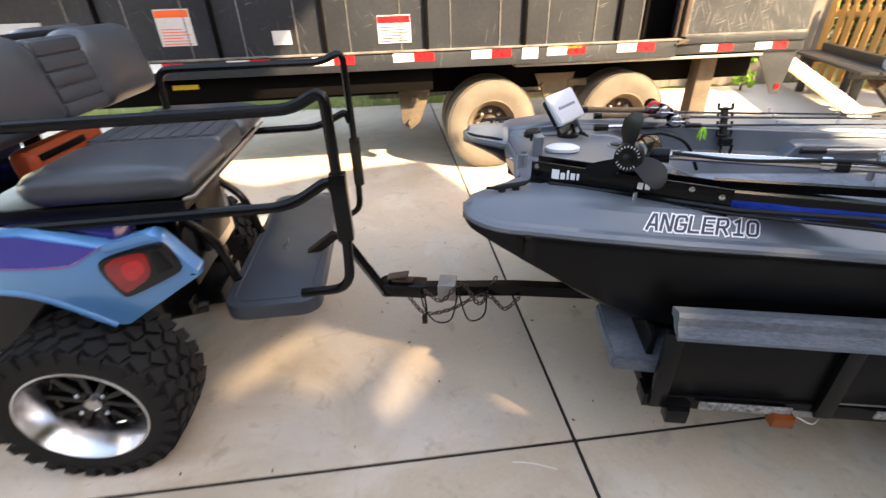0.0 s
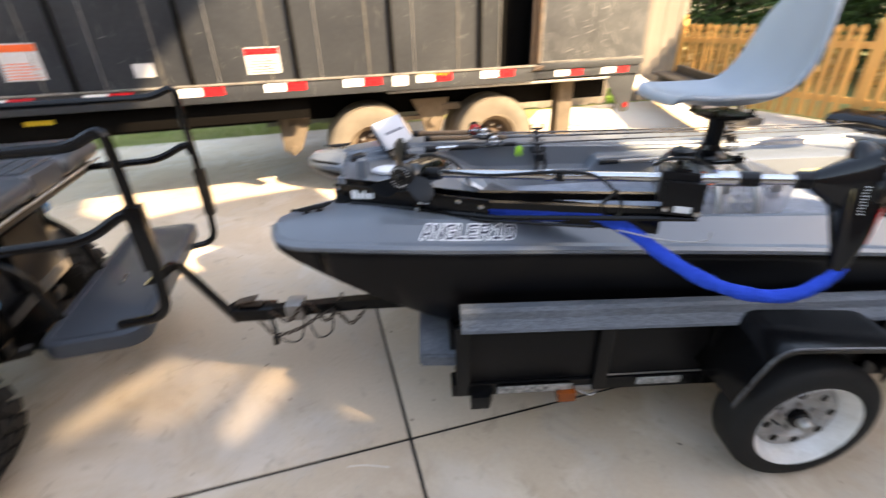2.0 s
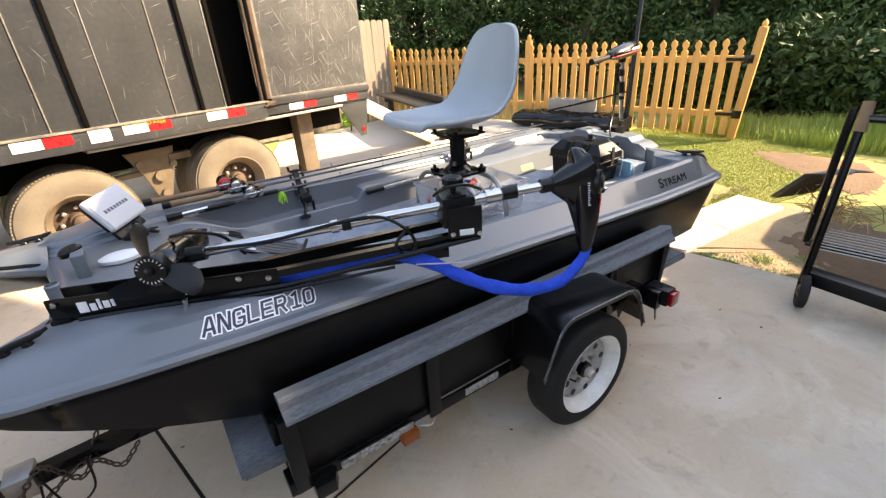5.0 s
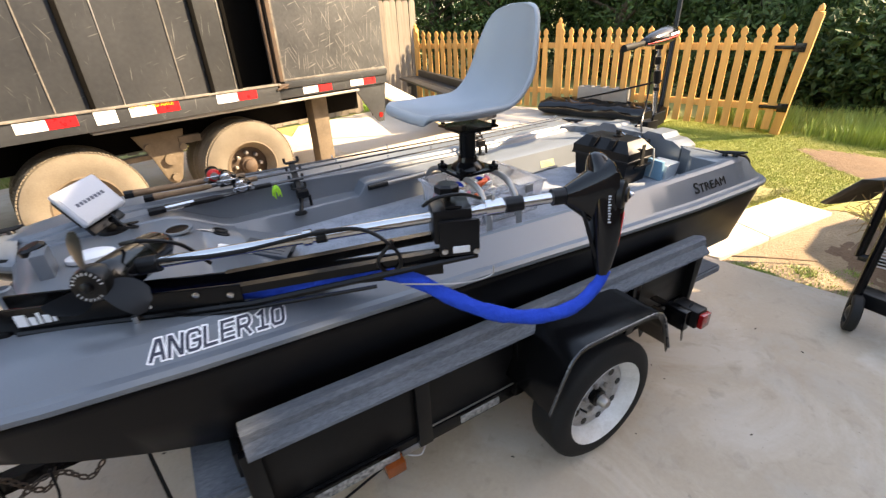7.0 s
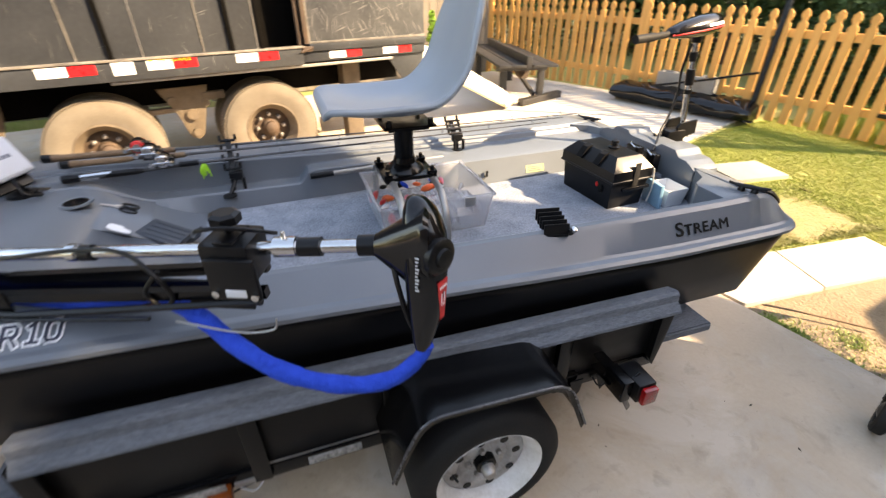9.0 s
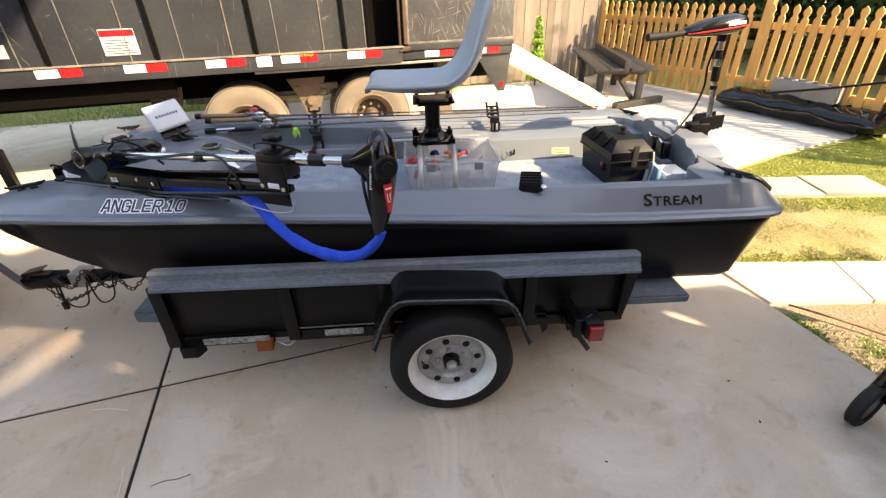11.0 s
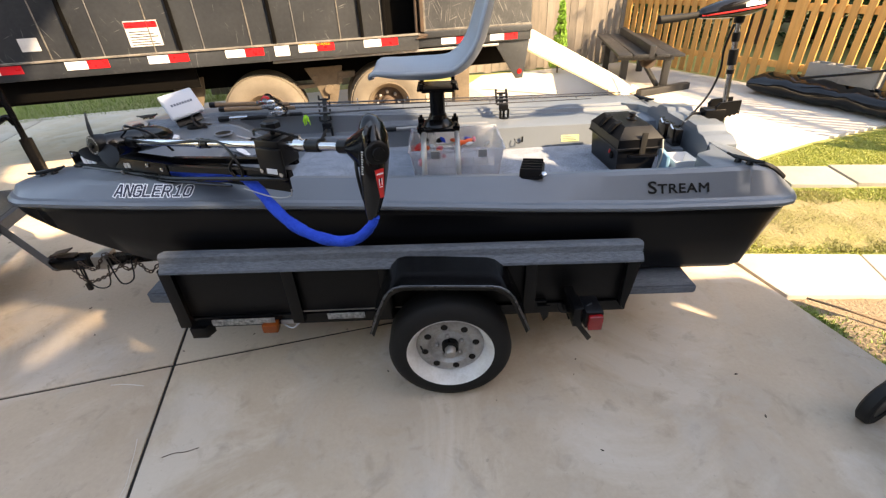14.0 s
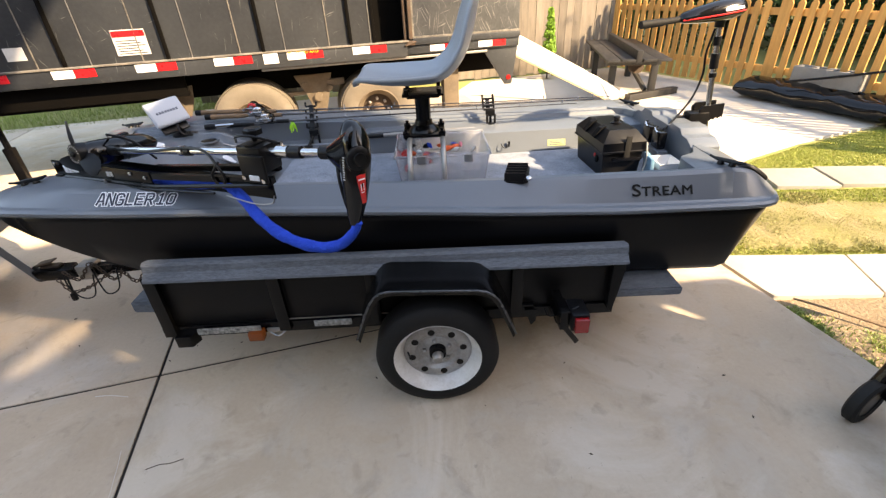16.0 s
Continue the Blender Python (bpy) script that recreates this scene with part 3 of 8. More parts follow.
PU = [0.0, 0.006, 0.014, 0.03, 0.05, 0.08, 0.11, 0.14, 0.165, 0.19]
boat = thing("boat", BOAT, (1.6, VC, 0.45), "twin-hulled plastic fishing boat, grey deck over black hull", "boat")
deck_parts = []
for flip in (False, True):
    f = mirror if flip else (lambda s: s)
    deck_parts += [ring_loft([f(deck_section(u, flip)) for u in US], closed=False), ring_loft([f(stern_section(u)) for u in SU], closed=False), ring_loft([f(prong_section(u)) for u in PU], closed=False)]
    # steps between the three stretches of deck
    a, b = deck_section(3.0, flip), stern_section(3.0)
    deck_parts.append(ring_loft([f(a[9:]), f(b[9:])], closed=False))
    d = [(0.19, 0.42, 0.893), (0.19, mid(0.19), 0.893)]
    deck_parts.append(ring_loft([f(d), f([(0.178, 0.42, 0.885), (0.178, mid(0.178), 0.885)]), f([(0.172, 0.42, 0.862), (0.172, mid(0.172), 0.862)]), f([(0.18, 0.42, 0.80), (0.18, mid(0.18), 0.80)])], closed=False))
    last = stern_section(SU[-1])
    deck_parts.append(ring_loft([f(last), f([(3.238, v, 0.735) for _, v, w in last])], closed=False))
c = mid(3.03)
half = [(0.372, 0.858), (0.395, 0.872), (0.425, 0.886), (0.470, 0.888), (0.497, 0.913), (0.585, 0.916), (0.605, 0.898)]
arch = [(0.372, 0.74)] + half + [(2 * c - v, w) for v, w in reversed(half)] + [(2 * c - 0.372, 0.74)]
hump = prism(arch, 2.985, 3.122, 0.006, m=Matrix(((0, 0, 1, 0), (1, 0, 0, 0), (0, 1, 0, 0), (0, 0, 0, 1))))
deck_bm = join(*deck_parts)
bmesh.ops.remove_doubles(deck_bm, verts=deck_bm.verts, dist=0.0008)
bmesh.ops.recalc_face_normals(deck_bm, faces=deck_bm.faces)
deck = part("deck", deck_bm, M["deck_grey"], boat, "grey moulded plastic deck", 20)
mod = deck.modifiers.new("thickness", "SOLIDIFY")
mod.thickness, mod.offset = 0.004, -1
for f in (lambda q: q, mirror):
    corner = [(2.868, 0.112), (3.01, 0.112), (3.01, 0.39), (2.985, 0.36), (2.955, 0.30), (2.885, 0.262), (2.868, 0.235)]
    corner = [(u, v) for u, v, _ in f([(u, v, 0) for u, v in corner])]
    part("corner_shoulder", prism(corner, 0.712, 0.8655, 0.005), M["deck_grey"], boat, "grey moulded corner of the afterdeck", 25)
part("transom_hump", hump, M["deck_grey"], boat, "raised grey transom block that carries the motor", 25)

hull_parts = []


def hull_section(u):
    o, r, k = curve(OUT, u) + 0.004, soft(RAIL, u) - 0.012, soft(KEEL, u)
    d = r - k
    a = 1 if u > 0.19 else u / 0.19
    return [(u, o, r), (u, o + 0.006, r - 0.03 * min(1, d / 0.1)), (u, o + 0.10 * d, k + 0.55 * d), (u, o + 0.19 * d, k + 0.16 * d), (u, o + 0.19 * d + 0.05, k + 0.02 * d), (u, o + 0.19 * d + 0.09, k),
            (u, 0.42, k), (u, 0.46, k + 0.05 * a), (u, 0.49, k + min(0.13, d * 0.7)), (u, mid(u), k + min(0.14, d * 0.75))]


def hull_prong(u):
    o, i, r, k = curve(OUT, u) + 0.004, curve(INN, u) - 0.004, soft(RAIL, u) - 0.012, soft(KEEL, u)
    c, d = (o + i) / 2, r - k
    return [(u, o, r), (u, o + 0.006 * min(1, (i - o) / 0.05), r - 0.2 * d), (u, o + min((c - o) * 0.3, 0.10 * d), k + 0.52 * d), (u, o + min((c - o) * 0.6, 0.19 * d), k + 0.16 * d), (u, min(c - (c - o) * 0.2, o + 0.19 * d + 0.05), k + 0.02 * d), (u, min(c, o + 0.19 * d + 0.09), k),
            (u, c + (i - c) * 0.3, k), (u, c + (i - c) * 0.7, k + 0.25 * d), (u, i - 0.004, k + 0.7 * d), (u, i, r)]


HU = US + [3.05, 3.08]
for flip in (False, True):
    f = mirror if flip else (lambda s: s)
    hull_parts.append(ring_loft([f(hull_section(u)) for u in HU], closed=False))
    hull_parts.append(ring_loft([f(hull_prong(u)) for u in PU], closed=False))
    # raked transom, rounded at the corner
    rows = []
    for k in range(6):
        t = k / 5
        h = hull_section(3.08 + 0.14 * t)
        rows.append([(3.08 + (0.035 + 0.105 * max(0, (w - 0.37) / 0.36)) * t, v + 0.05 * t * t * (1 if v < 0.2 else 0), w) for _, v, w in h])
    hull_parts.append(ring_loft([f(q) for q in rows], closed=False))
    end = rows[-1]
    hull_parts.append(ring_loft([f(end), f([(end[0][0] - 0.002, v, 0.728) for _, v, w in end])], closed=False))
hull_bm = join(*hull_parts)
bmesh.ops.remove_doubles(hull_bm, verts=hull_bm.verts, dist=0.0008)
bmesh.ops.recalc_face_normals(hull_bm, faces=hull_bm.faces)
hull = part("hull", hull_bm, M["hull_black"], boat, "black moulded plastic hull", 40)
mod = hull.modifiers.new("thickness", "SOLIDIFY")
mod.thickness, mod.offset = 0.004, -1
part("floor_carpet", prism([(1.0, 0.265), (2.995, 0.265), (2.995, 2 * mid(2.94) - 0.53), (2.05, 2 * mid(2.05) - 0.53), (1.75, 2 * mid(1.75) - 0.385), (1.0, 2 * mid(1.0) - 0.38)], 0.7155, 0.722), M["carpet"], boat, "grey carpeted boat floor")


def side_point(u, k):
    """A point on the sloping near side, k from 0 at the rail to 1 at the top, and the slope's up direction."""
    a, b = Vector(deck_section(u)[5]), Vector(deck_section(u)[6])
    return a + (b - a) * k, (b - a).normalized()


def side_writing(text, u, height, k, mat_name, lift, name, shear=0.0, label="", length=None, bold=0.0):
    """Writing on the near side, thickened all round by bold."""
    p, up = side_point(u, k)
    q, _ = side_point(u + 0.3, k)
    copies = []
    for j in range(17 if bold > 0.003 else 9 if bold else 1):
        bm = letters(text, height, 0.0003, shear, 1.08)
        w = max(v.co.x for v in bm.verts) - min(v.co.x for v in bm.verts)
        bmesh.ops.scale(bm, vec=((length or w) / w, 1, 1), verts=bm.verts)
        a = 2 * math.pi * j / 8
        d = bold if j < 8 else bold * 0.5 if j > 8 else 0
        copies.append(moved(bm, Matrix.Translation((d * math.cos(a), d * math.sin(a), lift + 0.00012 * j))))
    return part(name, moved(join(*copies), facing(p, q - p, up)), M[mat_name], boat, label)


M["navy"] = mat("navy_decal", (0.010, 0.014, 0.035), (0.014, 0.018, 0.042), 0.4)
GLYPHS = {                                       # square-cut capitals, as strokes in a unit box
    "A": [[(0, 0), (0.40, 1), (0.66, 1), (1, 0)], [(0.16, 0.30), (0.90, 0.30)]],
    "N": [[(0, 0), (0, 1), (0.12, 1), (0.88, 0), (1, 0), (1, 1)]],
    "G": [[(1, 0.76), (1, 0.84), (0.82, 1), (0.18, 1), (0, 0.84), (0, 0.16), (0.18, 0), (0.82, 0), (1, 0.16), (1, 0.46), (0.55, 0.46)]],
    "L": [[(0, 1), (0, 0), (0.92, 0)]],
    "E": [[(0.95, 1), (0, 1), (0, 0), (0.95, 0)], [(0, 0.5), (0.8, 0.5)]],
    "R": [[(0, 0), (0, 1), (0.82, 1), (1, 0.86), (1, 0.60), (0.82, 0.45), (0, 0.45)], [(0.55, 0.45), (1, 0)]],
    "1": [[(0.15, 0.86), (0.5, 1), (0.5, 0)], [(0.12, 0), (0.88, 0)]],
    "0": [[(0.18, 0), (0, 0.16), (0, 0.84), (0.18, 1), (0.82, 1), (1, 0.84), (1, 0.16), (0.82, 0), (0.18, 0), (0, 0.16)]],
}


def ribbon(points, half, z, t=0.0006):
    """A flat mitred band along a row of points."""
    p = [Vector((x, y, 0)) for x, y in points]
    rows = []
    for i, q in enumerate(p):
        a = (q - p[i - 1]).normalized() if i else (p[1] - q).normalized()
        b = (p[i + 1] - q).normalized() if i < len(p) - 1 else a
        n = Vector((-a.y - b.y, a.x + b.x, 0)).normalized()
        k = half / max(0.45, n.dot(Vector((-a.y, a.x, 0))))
        e = a * (-half if i == 0 else half if i == len(p) - 1 else 0)
        rows.append([q + e + n * k + Vector((0, 0, z)), q + e - n * k + Vector((0, 0, z)), q + e - n * k + Vector((0, 0, z + t)), q + e + n * k + Vector((0, 0, z + t))])
    return ring_loft(rows)


def square_writing(text, u, height, k, length, half, lift, shear=0.2):
    """Square-cut letters laid one by one on the sloping near side."""
    cell = length / (len(text) + 0.25)
    out = []
    for c in text:
        if c == "1":
            u += cell * 0.18
        p, up = side_point(u + cell * 0.35, k)
        q, _ = side_point(u + cell * 0.35 + 0.05, k)
        glyph = [ribbon([((a - 0.5) * cell * 0.70 + shear * b * height, b * height) for a, b in line], half, lift + 0.0002 * i) for i, line in enumerate(GLYPHS[c])]
        out.append(moved(join(*glyph), facing(p, q - p, up)))
        u += cell
    return join(*out)


part("lettering_outline", square_writing("ANGLER10", 0.520, 0.042, 0.10, 0.300, 0.0074, 0.0020), M["letter_white"], boat, "white outline of the lettering")
part("lettering", square_writing("ANGLER10", 0.520, 0.042, 0.10, 0.300, 0.0036, 0.0030), M["navy"], boat, "navy square-cut lettering")
side_writing("S", 2.585, 0.048, 0.24, "letter_black", 0.003, "lettering", length=0.034, bold=0.0012)
side_writing("TREAM", 2.626, 0.037, 0.24, "letter_black", 0.003, "lettering", length=0.205, bold=0.0012)

# ---- boat trailer ----
trailer = thing("boat_trailer", BOAT, (1.78, VC, 0), "small black steel and plywood boat trailer with carpeted bunks", "trailer")


for v, s in ((-0.046, 1), (2 * VC + 0.046, -1)):
    ring = [(0, 0.004), (-0.012 * s, 0.005), (-0.022 * s, -0.004), (-0.026 * s, -0.030), (-0.031 * s, -0.037), (-0.050 * s, -0.056), (-0.052 * s, -0.066), (-0.044 * s, -0.071), (-0.014 * s, -0.058), (0.012 * s, -0.03), (0.03 * s, -0.03), (0.034 * s, -0.006)]
    rows = [[(u, v + a - 0.004 * s * (u - 0.6), 0.660 - 0.0165 * (u - 0.6) + b) for a, b in ring] for u in (0.635, 1.1, 1.6, 2.1, 2.565)]
    part("side_bunk", ring_loft(rows), M["bunk_carpet"], trailer, "carpet-covered side bunk", 22)
for v0, v1 in ((-0.03, 0.26), (1.06, 1.35)):
    plank = ring_loft([[(u, v0, w), (u, v1, w), (u, v1, w - d), (u, v0, w - d)] for u, w, d in ((0.49, 0.458, 0.055), (0.6, 0.45, 0.055), (1.2, 0.40, 0.045), (2.865, 0.372, 0.042))])
    bmesh.ops.bevel(plank, geom=plank.edges[:], offset=0.008, segments=2, affect="EDGES")
    part("lower_bunk", plank, M["bunk_carpet"], trailer, "carpet-covered lower bunk plank")
for v in (-0.052, 2 * VC + 0.052):
    s = 1 if v < VC else -1
    part("side_panel", box(0.63, 2.53, v, v + s * 0.02, 0.34, 0.585, 0.003), M["black_wood"], trailer, "black plywood side panel")
    for u in (0.615, 1.105, 1.50, 2.10):
        part("stake", box(u, u + 0.05, v - s * 0.028, v - s * 0.002, 0.30, 0.60, 0.004), M["black_steel"], trailer)
    part("end_flange", prism([(2.515, 0.585), (2.575, 0.60), (2.552, 0.40), (2.535, 0.30), (2.515, 0.335)], 0, 0.06, 0.002, m=Matrix.Translation((0, v + (0.03), 0)) @ pose(0, 0, 0, 90, 0, 0)), M["black_wood"], trailer, "black sloping end flange")
    part("side_rail", box(0.60, 2.55, v - s * 0.012, v + s * 0.06, 0.285, 0.338, 0.004), M["black_steel"], trailer)
part("front_panel", box(0.60, 0.62, 0.0, 2 * VC, 0.39, 0.54, 0.003), M["black_wood"], trailer)
for u in (0.62, 1.2, 1.78, 2.5):
    part("cross_member", box(u, u + 0.05, 0.0, 2 * VC, 0.27, 0.322, 0.004), M["black_steel"], trailer)
part("axle", rod((1.78, -0.17, 0.262), (1.78, 2 * VC + 0.17, 0.262), 0.022), M["black_steel"], trailer)
part("tongue", tube([(-0.33, 0.53, 0.285), (0.2, 0.535, 0.315), (1.2, 0.56, 0.30)], 0.036, 4), M["black_steel"], trailer, "black square steel tongue", 60)
part("corner_bracket", prism([(0.665, -0.105), (0.73, -0.105), (0.75, -0.06), (0.665, -0.06)], 0.26, 0.315, 0.003), M["black_steel"], trailer)
for u0, u1, w in ((0.76, 1.03, 0.325), (1.26, 1.42, 0.335)):
    part("label_strip", box(u0, u1, -0.0875, -0.0825, w - 0.014, w + 0.016, 0.001), mat("worn_label", (0.36, 0.35, 0.33), (0.06, 0.06, 0.06), 0.5, big=45, fine=90, amount=1.0), trailer, "worn silver label strip")
part("bare_edge", box(1.14, 1.6, -0.0675, -0.063, 0.352, 0.356), M["dull_steel"], trailer)
part("side_marker", box(0.975, 1.04, -0.108, -0.065, 0.274, 0.316, 0.006), M["amber"], trailer, "amber side marker light")
part("marker_bracket", join(box(1.045, 1.12, -0.07, -0.05, 0.29, 0.31, 0.002), tube([(1.06, -0.075, 0.295), (1.10, -0.09, 0.285), (1.13, -0.07, 0.30)], 0.003, 6, 4)), M["dull_steel"], trailer)


def trailer_wheel(u, v, s):
    """s: -1 where the outside faces the near side."""
    ax = Vector((0, s, 0))
    c = Vector((u, v, 0.256))
    w = part("wheel", lathe([(-0.075, 0.150), (-0.075, 0.205), (-0.070, 0.228), (-0.058, 0.245), (-0.045, 0.251), (0.045, 0.251), (0.058, 0.245), (0.070, 0.228), (0.076, 0.205), (0.075, 0.185), (0.068, 0.172), (0.0, 0.165)], c, ax, 48, close=True), M["rubber"], trailer, "black trailer tyre", 30)
    part("rim", lathe([(-0.07, 0.168), (-0.05, 0.155), (0.0, 0.150), (0.005, 0.135), (0.050, 0.158), (0.066, 0.170), (0.073, 0.177), (0.069, 0.180), (0.055, 0.172), (-0.07, 0.172)], c, ax, 48, close=True), M["white_rim"], w, "white steel wheel rim")
    m = Matrix.Translation(c + ax * 0.012) @ ax.to_track_quat("Z", "Y").to_matrix().to_4x4()
    part("rim_disc", lathe([(0.0, 0.148), (0.012, 0.142), (0.020, 0.128), (0.024, 0.115), (0.020, 0.095), (0.006, 0.082), (0.004, 0.066), (0.010, 0.056), (0.010, 0.036), (-0.006, 0.034), (-0.012, 0.13)], c + ax * 0.004, ax, 48, close=True), M["rim_disc"], w, "worn silver wheel disc")
    # vent holes: black discs paint the dark of the openings
    for k in range(8):
        a = 2 * math.pi * k / 8 + 0.2
        p = m @ Vector((0.108 * math.cos(a), 0.108 * math.sin(a), 0.0152))
        part("vent_hole", lathe([(0, 0.0145), (0.0016, 0.0145)], p, ax, 14), M["black_steel"], w)
    for k in range(5):
        a = 2 * math.pi * k / 5 + 0.5
        p = m @ Vector((0.055 * math.cos(a), 0.055 * math.sin(a), 0.004))
        part("lug_nut", lathe([(0, 0.010), (0.012, 0.010), (0.016, 0.005)], p, ax, 6), M["dull_steel"], w, sharp=20)
    part("hub", lathe([(0.0, 0.036), (0.028, 0.034), (0.030, 0.026), (0.034, 0.024)], c + ax * 0.010, ax, 20), M["black_steel"], w)
    part("hub_cap", lathe([(0.0, 0.023), (0.026, 0.022), (0.034, 0.016), (0.036, 0.0)], c + ax * 0.042, ax, 20), M["dull_steel"], w, "steel hub cap")
    part("valve", rod(c + ax * 0.05 + Vector((-0.12, 0, 0.03)), c + ax * 0.075 + Vector((-0.11, 0, 0.028)), 0.004), M["black_plastic"], w)


trailer_wheel(1.78, -0.19, -1)
trailer_wheel(1.78, 2 * VC + 0.19, 1)


def fender(s):
    y0, y1 = (-0.27, -0.035) if s < 0 else (2 * VC + 0.035, 2 * VC + 0.27)
    prof = [(1.475, 0.40), (1.52, 0.515), (1.545, 0.57), (1.562, 0.594), (1.585, 0.611), (1.615, 0.618), (1.75, 0.612), (1.94, 0.601), (1.972, 0.594), (1.998, 0.578), (2.02, 0.552), (2.045, 0.495), (2.09, 0.385)]
    rows = []
    for y in (y0, y1):
        rows.append([(u, y, w) for u, w in prof])
    lip_y = y0 if s < 0 else y1
    lip = [(u + (0.010 if u < 1.78 else -0.010), lip_y, w - 0.024) for u, w in prof]
    f = part("fender", ring_loft([lip, rows[0], rows[1]] if s < 0 else [rows[0], rows[1], lip], closed=False), M["black_steel"], trailer, "black steel fender", 25)
    mod = f.modifiers.new("thickness", "SOLIDIFY")
    mod.thickness = 0.004
    # the bright highlight line on the rolled edge is painted in a paler tone
    part("fender_edge", tube([(u, lip_y - 0.002 * -s, w - 0.004) for u, w in prof], 0.0042, 6), mat("fender_edge_highlight", (0.15, 0.15, 0.16), (0.02, 0.02, 0.02), 0.28, metal=0.5, big=14), f, "shiny rolled edge, paler to paint its highlight")
    back = y1 if s < 0 else y0
    part("fender_back", prism([(u, w) for u, w in prof], 0, 0.006, m=Matrix.Translation((0, back, 0)) @ pose(0, 0, 0, 90, 0, 0)), M["black_steel"], f)


fender(-1)
fender(1)
# rear lamp on its bracket, hanging plate, tail angle iron
lamp = part("tail_lamp", box(2.315, 2.385, -0.24, -0.13, 0.345, 0.425, 0.008), M["black_plastic"], trailer, "square tail lamp with red lens")
part("lens", box(2.322, 2.378, -0.262, -0.241, 0.352, 0.418, 0.006), M["red_lens"], lamp, "red lens")
part("lamp_bracket", join(box(2.27, 2.315, -0.15, 0.0, 0.355, 0.362), box(2.27, 2.31, -0.2, -0.03, 0.41, 0.416), rod((2.30, -0.2, 0.41), (2.35, -0.19, 0.43), 0.005)), M["black_steel"], trailer)
part("plate_holder", join(box(2.276, 2.314, -0.215, -0.12, 0.335, 0.425, 0.004), moved(box(-0.085, 0.085, -0.003, 0.003, -0.011, 0.011, 0.002), pose(2.325, -0.19, 0.298, 0, 56, 20))), M["black_steel"], trailer, "dark bent plate hanging from the lamp")
part("loose_wire", tube([(2.24, -0.10, 0.36), (2.25, -0.125, 0.34), (2.275, -0.13, 0.345), (2.285, -0.11, 0.37), (2.30, -0.14, 0.40)], 0.003, 6, 5), M["black_plastic"], trailer)
for a in (2.16, 2.27):
    part("hanging_bracket", prism([(a, 0.345), (a + 0.055, 0.345), (a + 0.048, 0.285), (a + 0.03, 0.262)], 0, 0.005, m=Matrix.Translation((0, -0.085, 0)) @ pose(0, 0, 0, 90, 0, 0)), M["black_steel"], trailer)
part("tail_plate", join(box(2.15, 2.56, -0.045, -0.03, 0.30, 0.37, 0.003), box(2.14, 2.20, -0.075, -0.03, 0.30, 0.36, 0.003)), M["black_steel"], trailer)
part("tail_gate", box(2.545, 2.565, -0.03, 2 * VC + 0.03, 0.30, 0.56, 0.003), M["black_wood"], trailer)
# coupler, chain and wiring at the tongue
coupler = part("coupler", join(box(-0.40, -0.20, 0.50, 0.59, 0.255, 0.32, 0.012), lathe([(0, 0.035), (0.05, 0.045), (0.08, 0.03)], (-0.385, 0.55, 0.245), (0, 0, 1), 16)), M["black_steel"], trailer, "worn black ball coupler")
part("latch", join(box(-0.36, -0.26, 0.525, 0.565, 0.322, 0.335, 0.004), moved(box(-0.05, 0.05, -0.025, 0.025, -0.004, 0.004, 0.003), pose(-0.33, 0.545, 0.35, 0, -12, 0))), M["rust"], coupler)
part("tape_wrap", box(-0.14, -0.06, 0.483, 0.577, 0.262, 0.345, 0.006), M["dull_steel"], trailer, "pale tape wrapped round the tongue")


def chain(points, link=0.026, r=0.0035):
    pts = smooth_path(points, 14)
    out, acc, k = [], 0.0, 0
    for a, b in zip(pts, pts[1:]):
        acc += (b - a).length
        if acc > link * 0.72:
            acc, k = 0.0, k + 1
            d = (b - a).normalized()
            m = Matrix.Translation(a) @ d.to_track_quat("X", "Z" if k % 2 else "Y").to_matrix().to_4x4()
            ring = [m @ Vector((link / 2 * math.cos(t), link / 3.2 * math.sin(t), 0)) for t in (2 * math.pi * i / 9 for i in range(10))]
            out.append(tube(ring, r, 5))
    return join(*out)


part("safety_chain", chain([(-0.28, 0.50, 0.27), (-0.2, 0.47, 0.20), (-0.08, 0.46, 0.235), (0.04, 0.48, 0.30), (0.10, 0.49, 0.29), (0.16, 0.47, 0.245), (0.22, 0.49, 0.29)]), M["rust"], trailer, "rusty safety chain")
part("safety_chain", chain([(-0.2, 0.47, 0.33), (-0.12, 0.46, 0.28), (-0.03, 0.47, 0.37), (0.05, 0.48, 0.26), (0.12, 0.55, 0.36)]), M["rust"], trailer, "rusty safety chain")
wires = part("wiring", join(tube([(-0.22, 0.49, 0.32), (-0.2, 0.46, 0.24), (-0.15, 0.45, 0.17), (-0.08, 0.455, 0.18), (-0.05, 0.47, 0.30)], 0.004, 6, 6), tube([(-0.05, 0.48, 0.33), (0.0, 0.44, 0.20), (0.07, 0.45, 0.22), (0.08, 0.48, 0.33)], 0.004, 6, 6), tube([(-0.2, 0.48, 0.30), (-0.19, 0.46, 0.22), (-0.2, 0.46, 0.19)], 0.005, 6, 6)), M["black_plastic"], trailer)
part("wire_plug", box(-0.212, -0.188, 0.45, 0.47, 0.15, 0.195, 0.004), M["black_plastic"], wires)

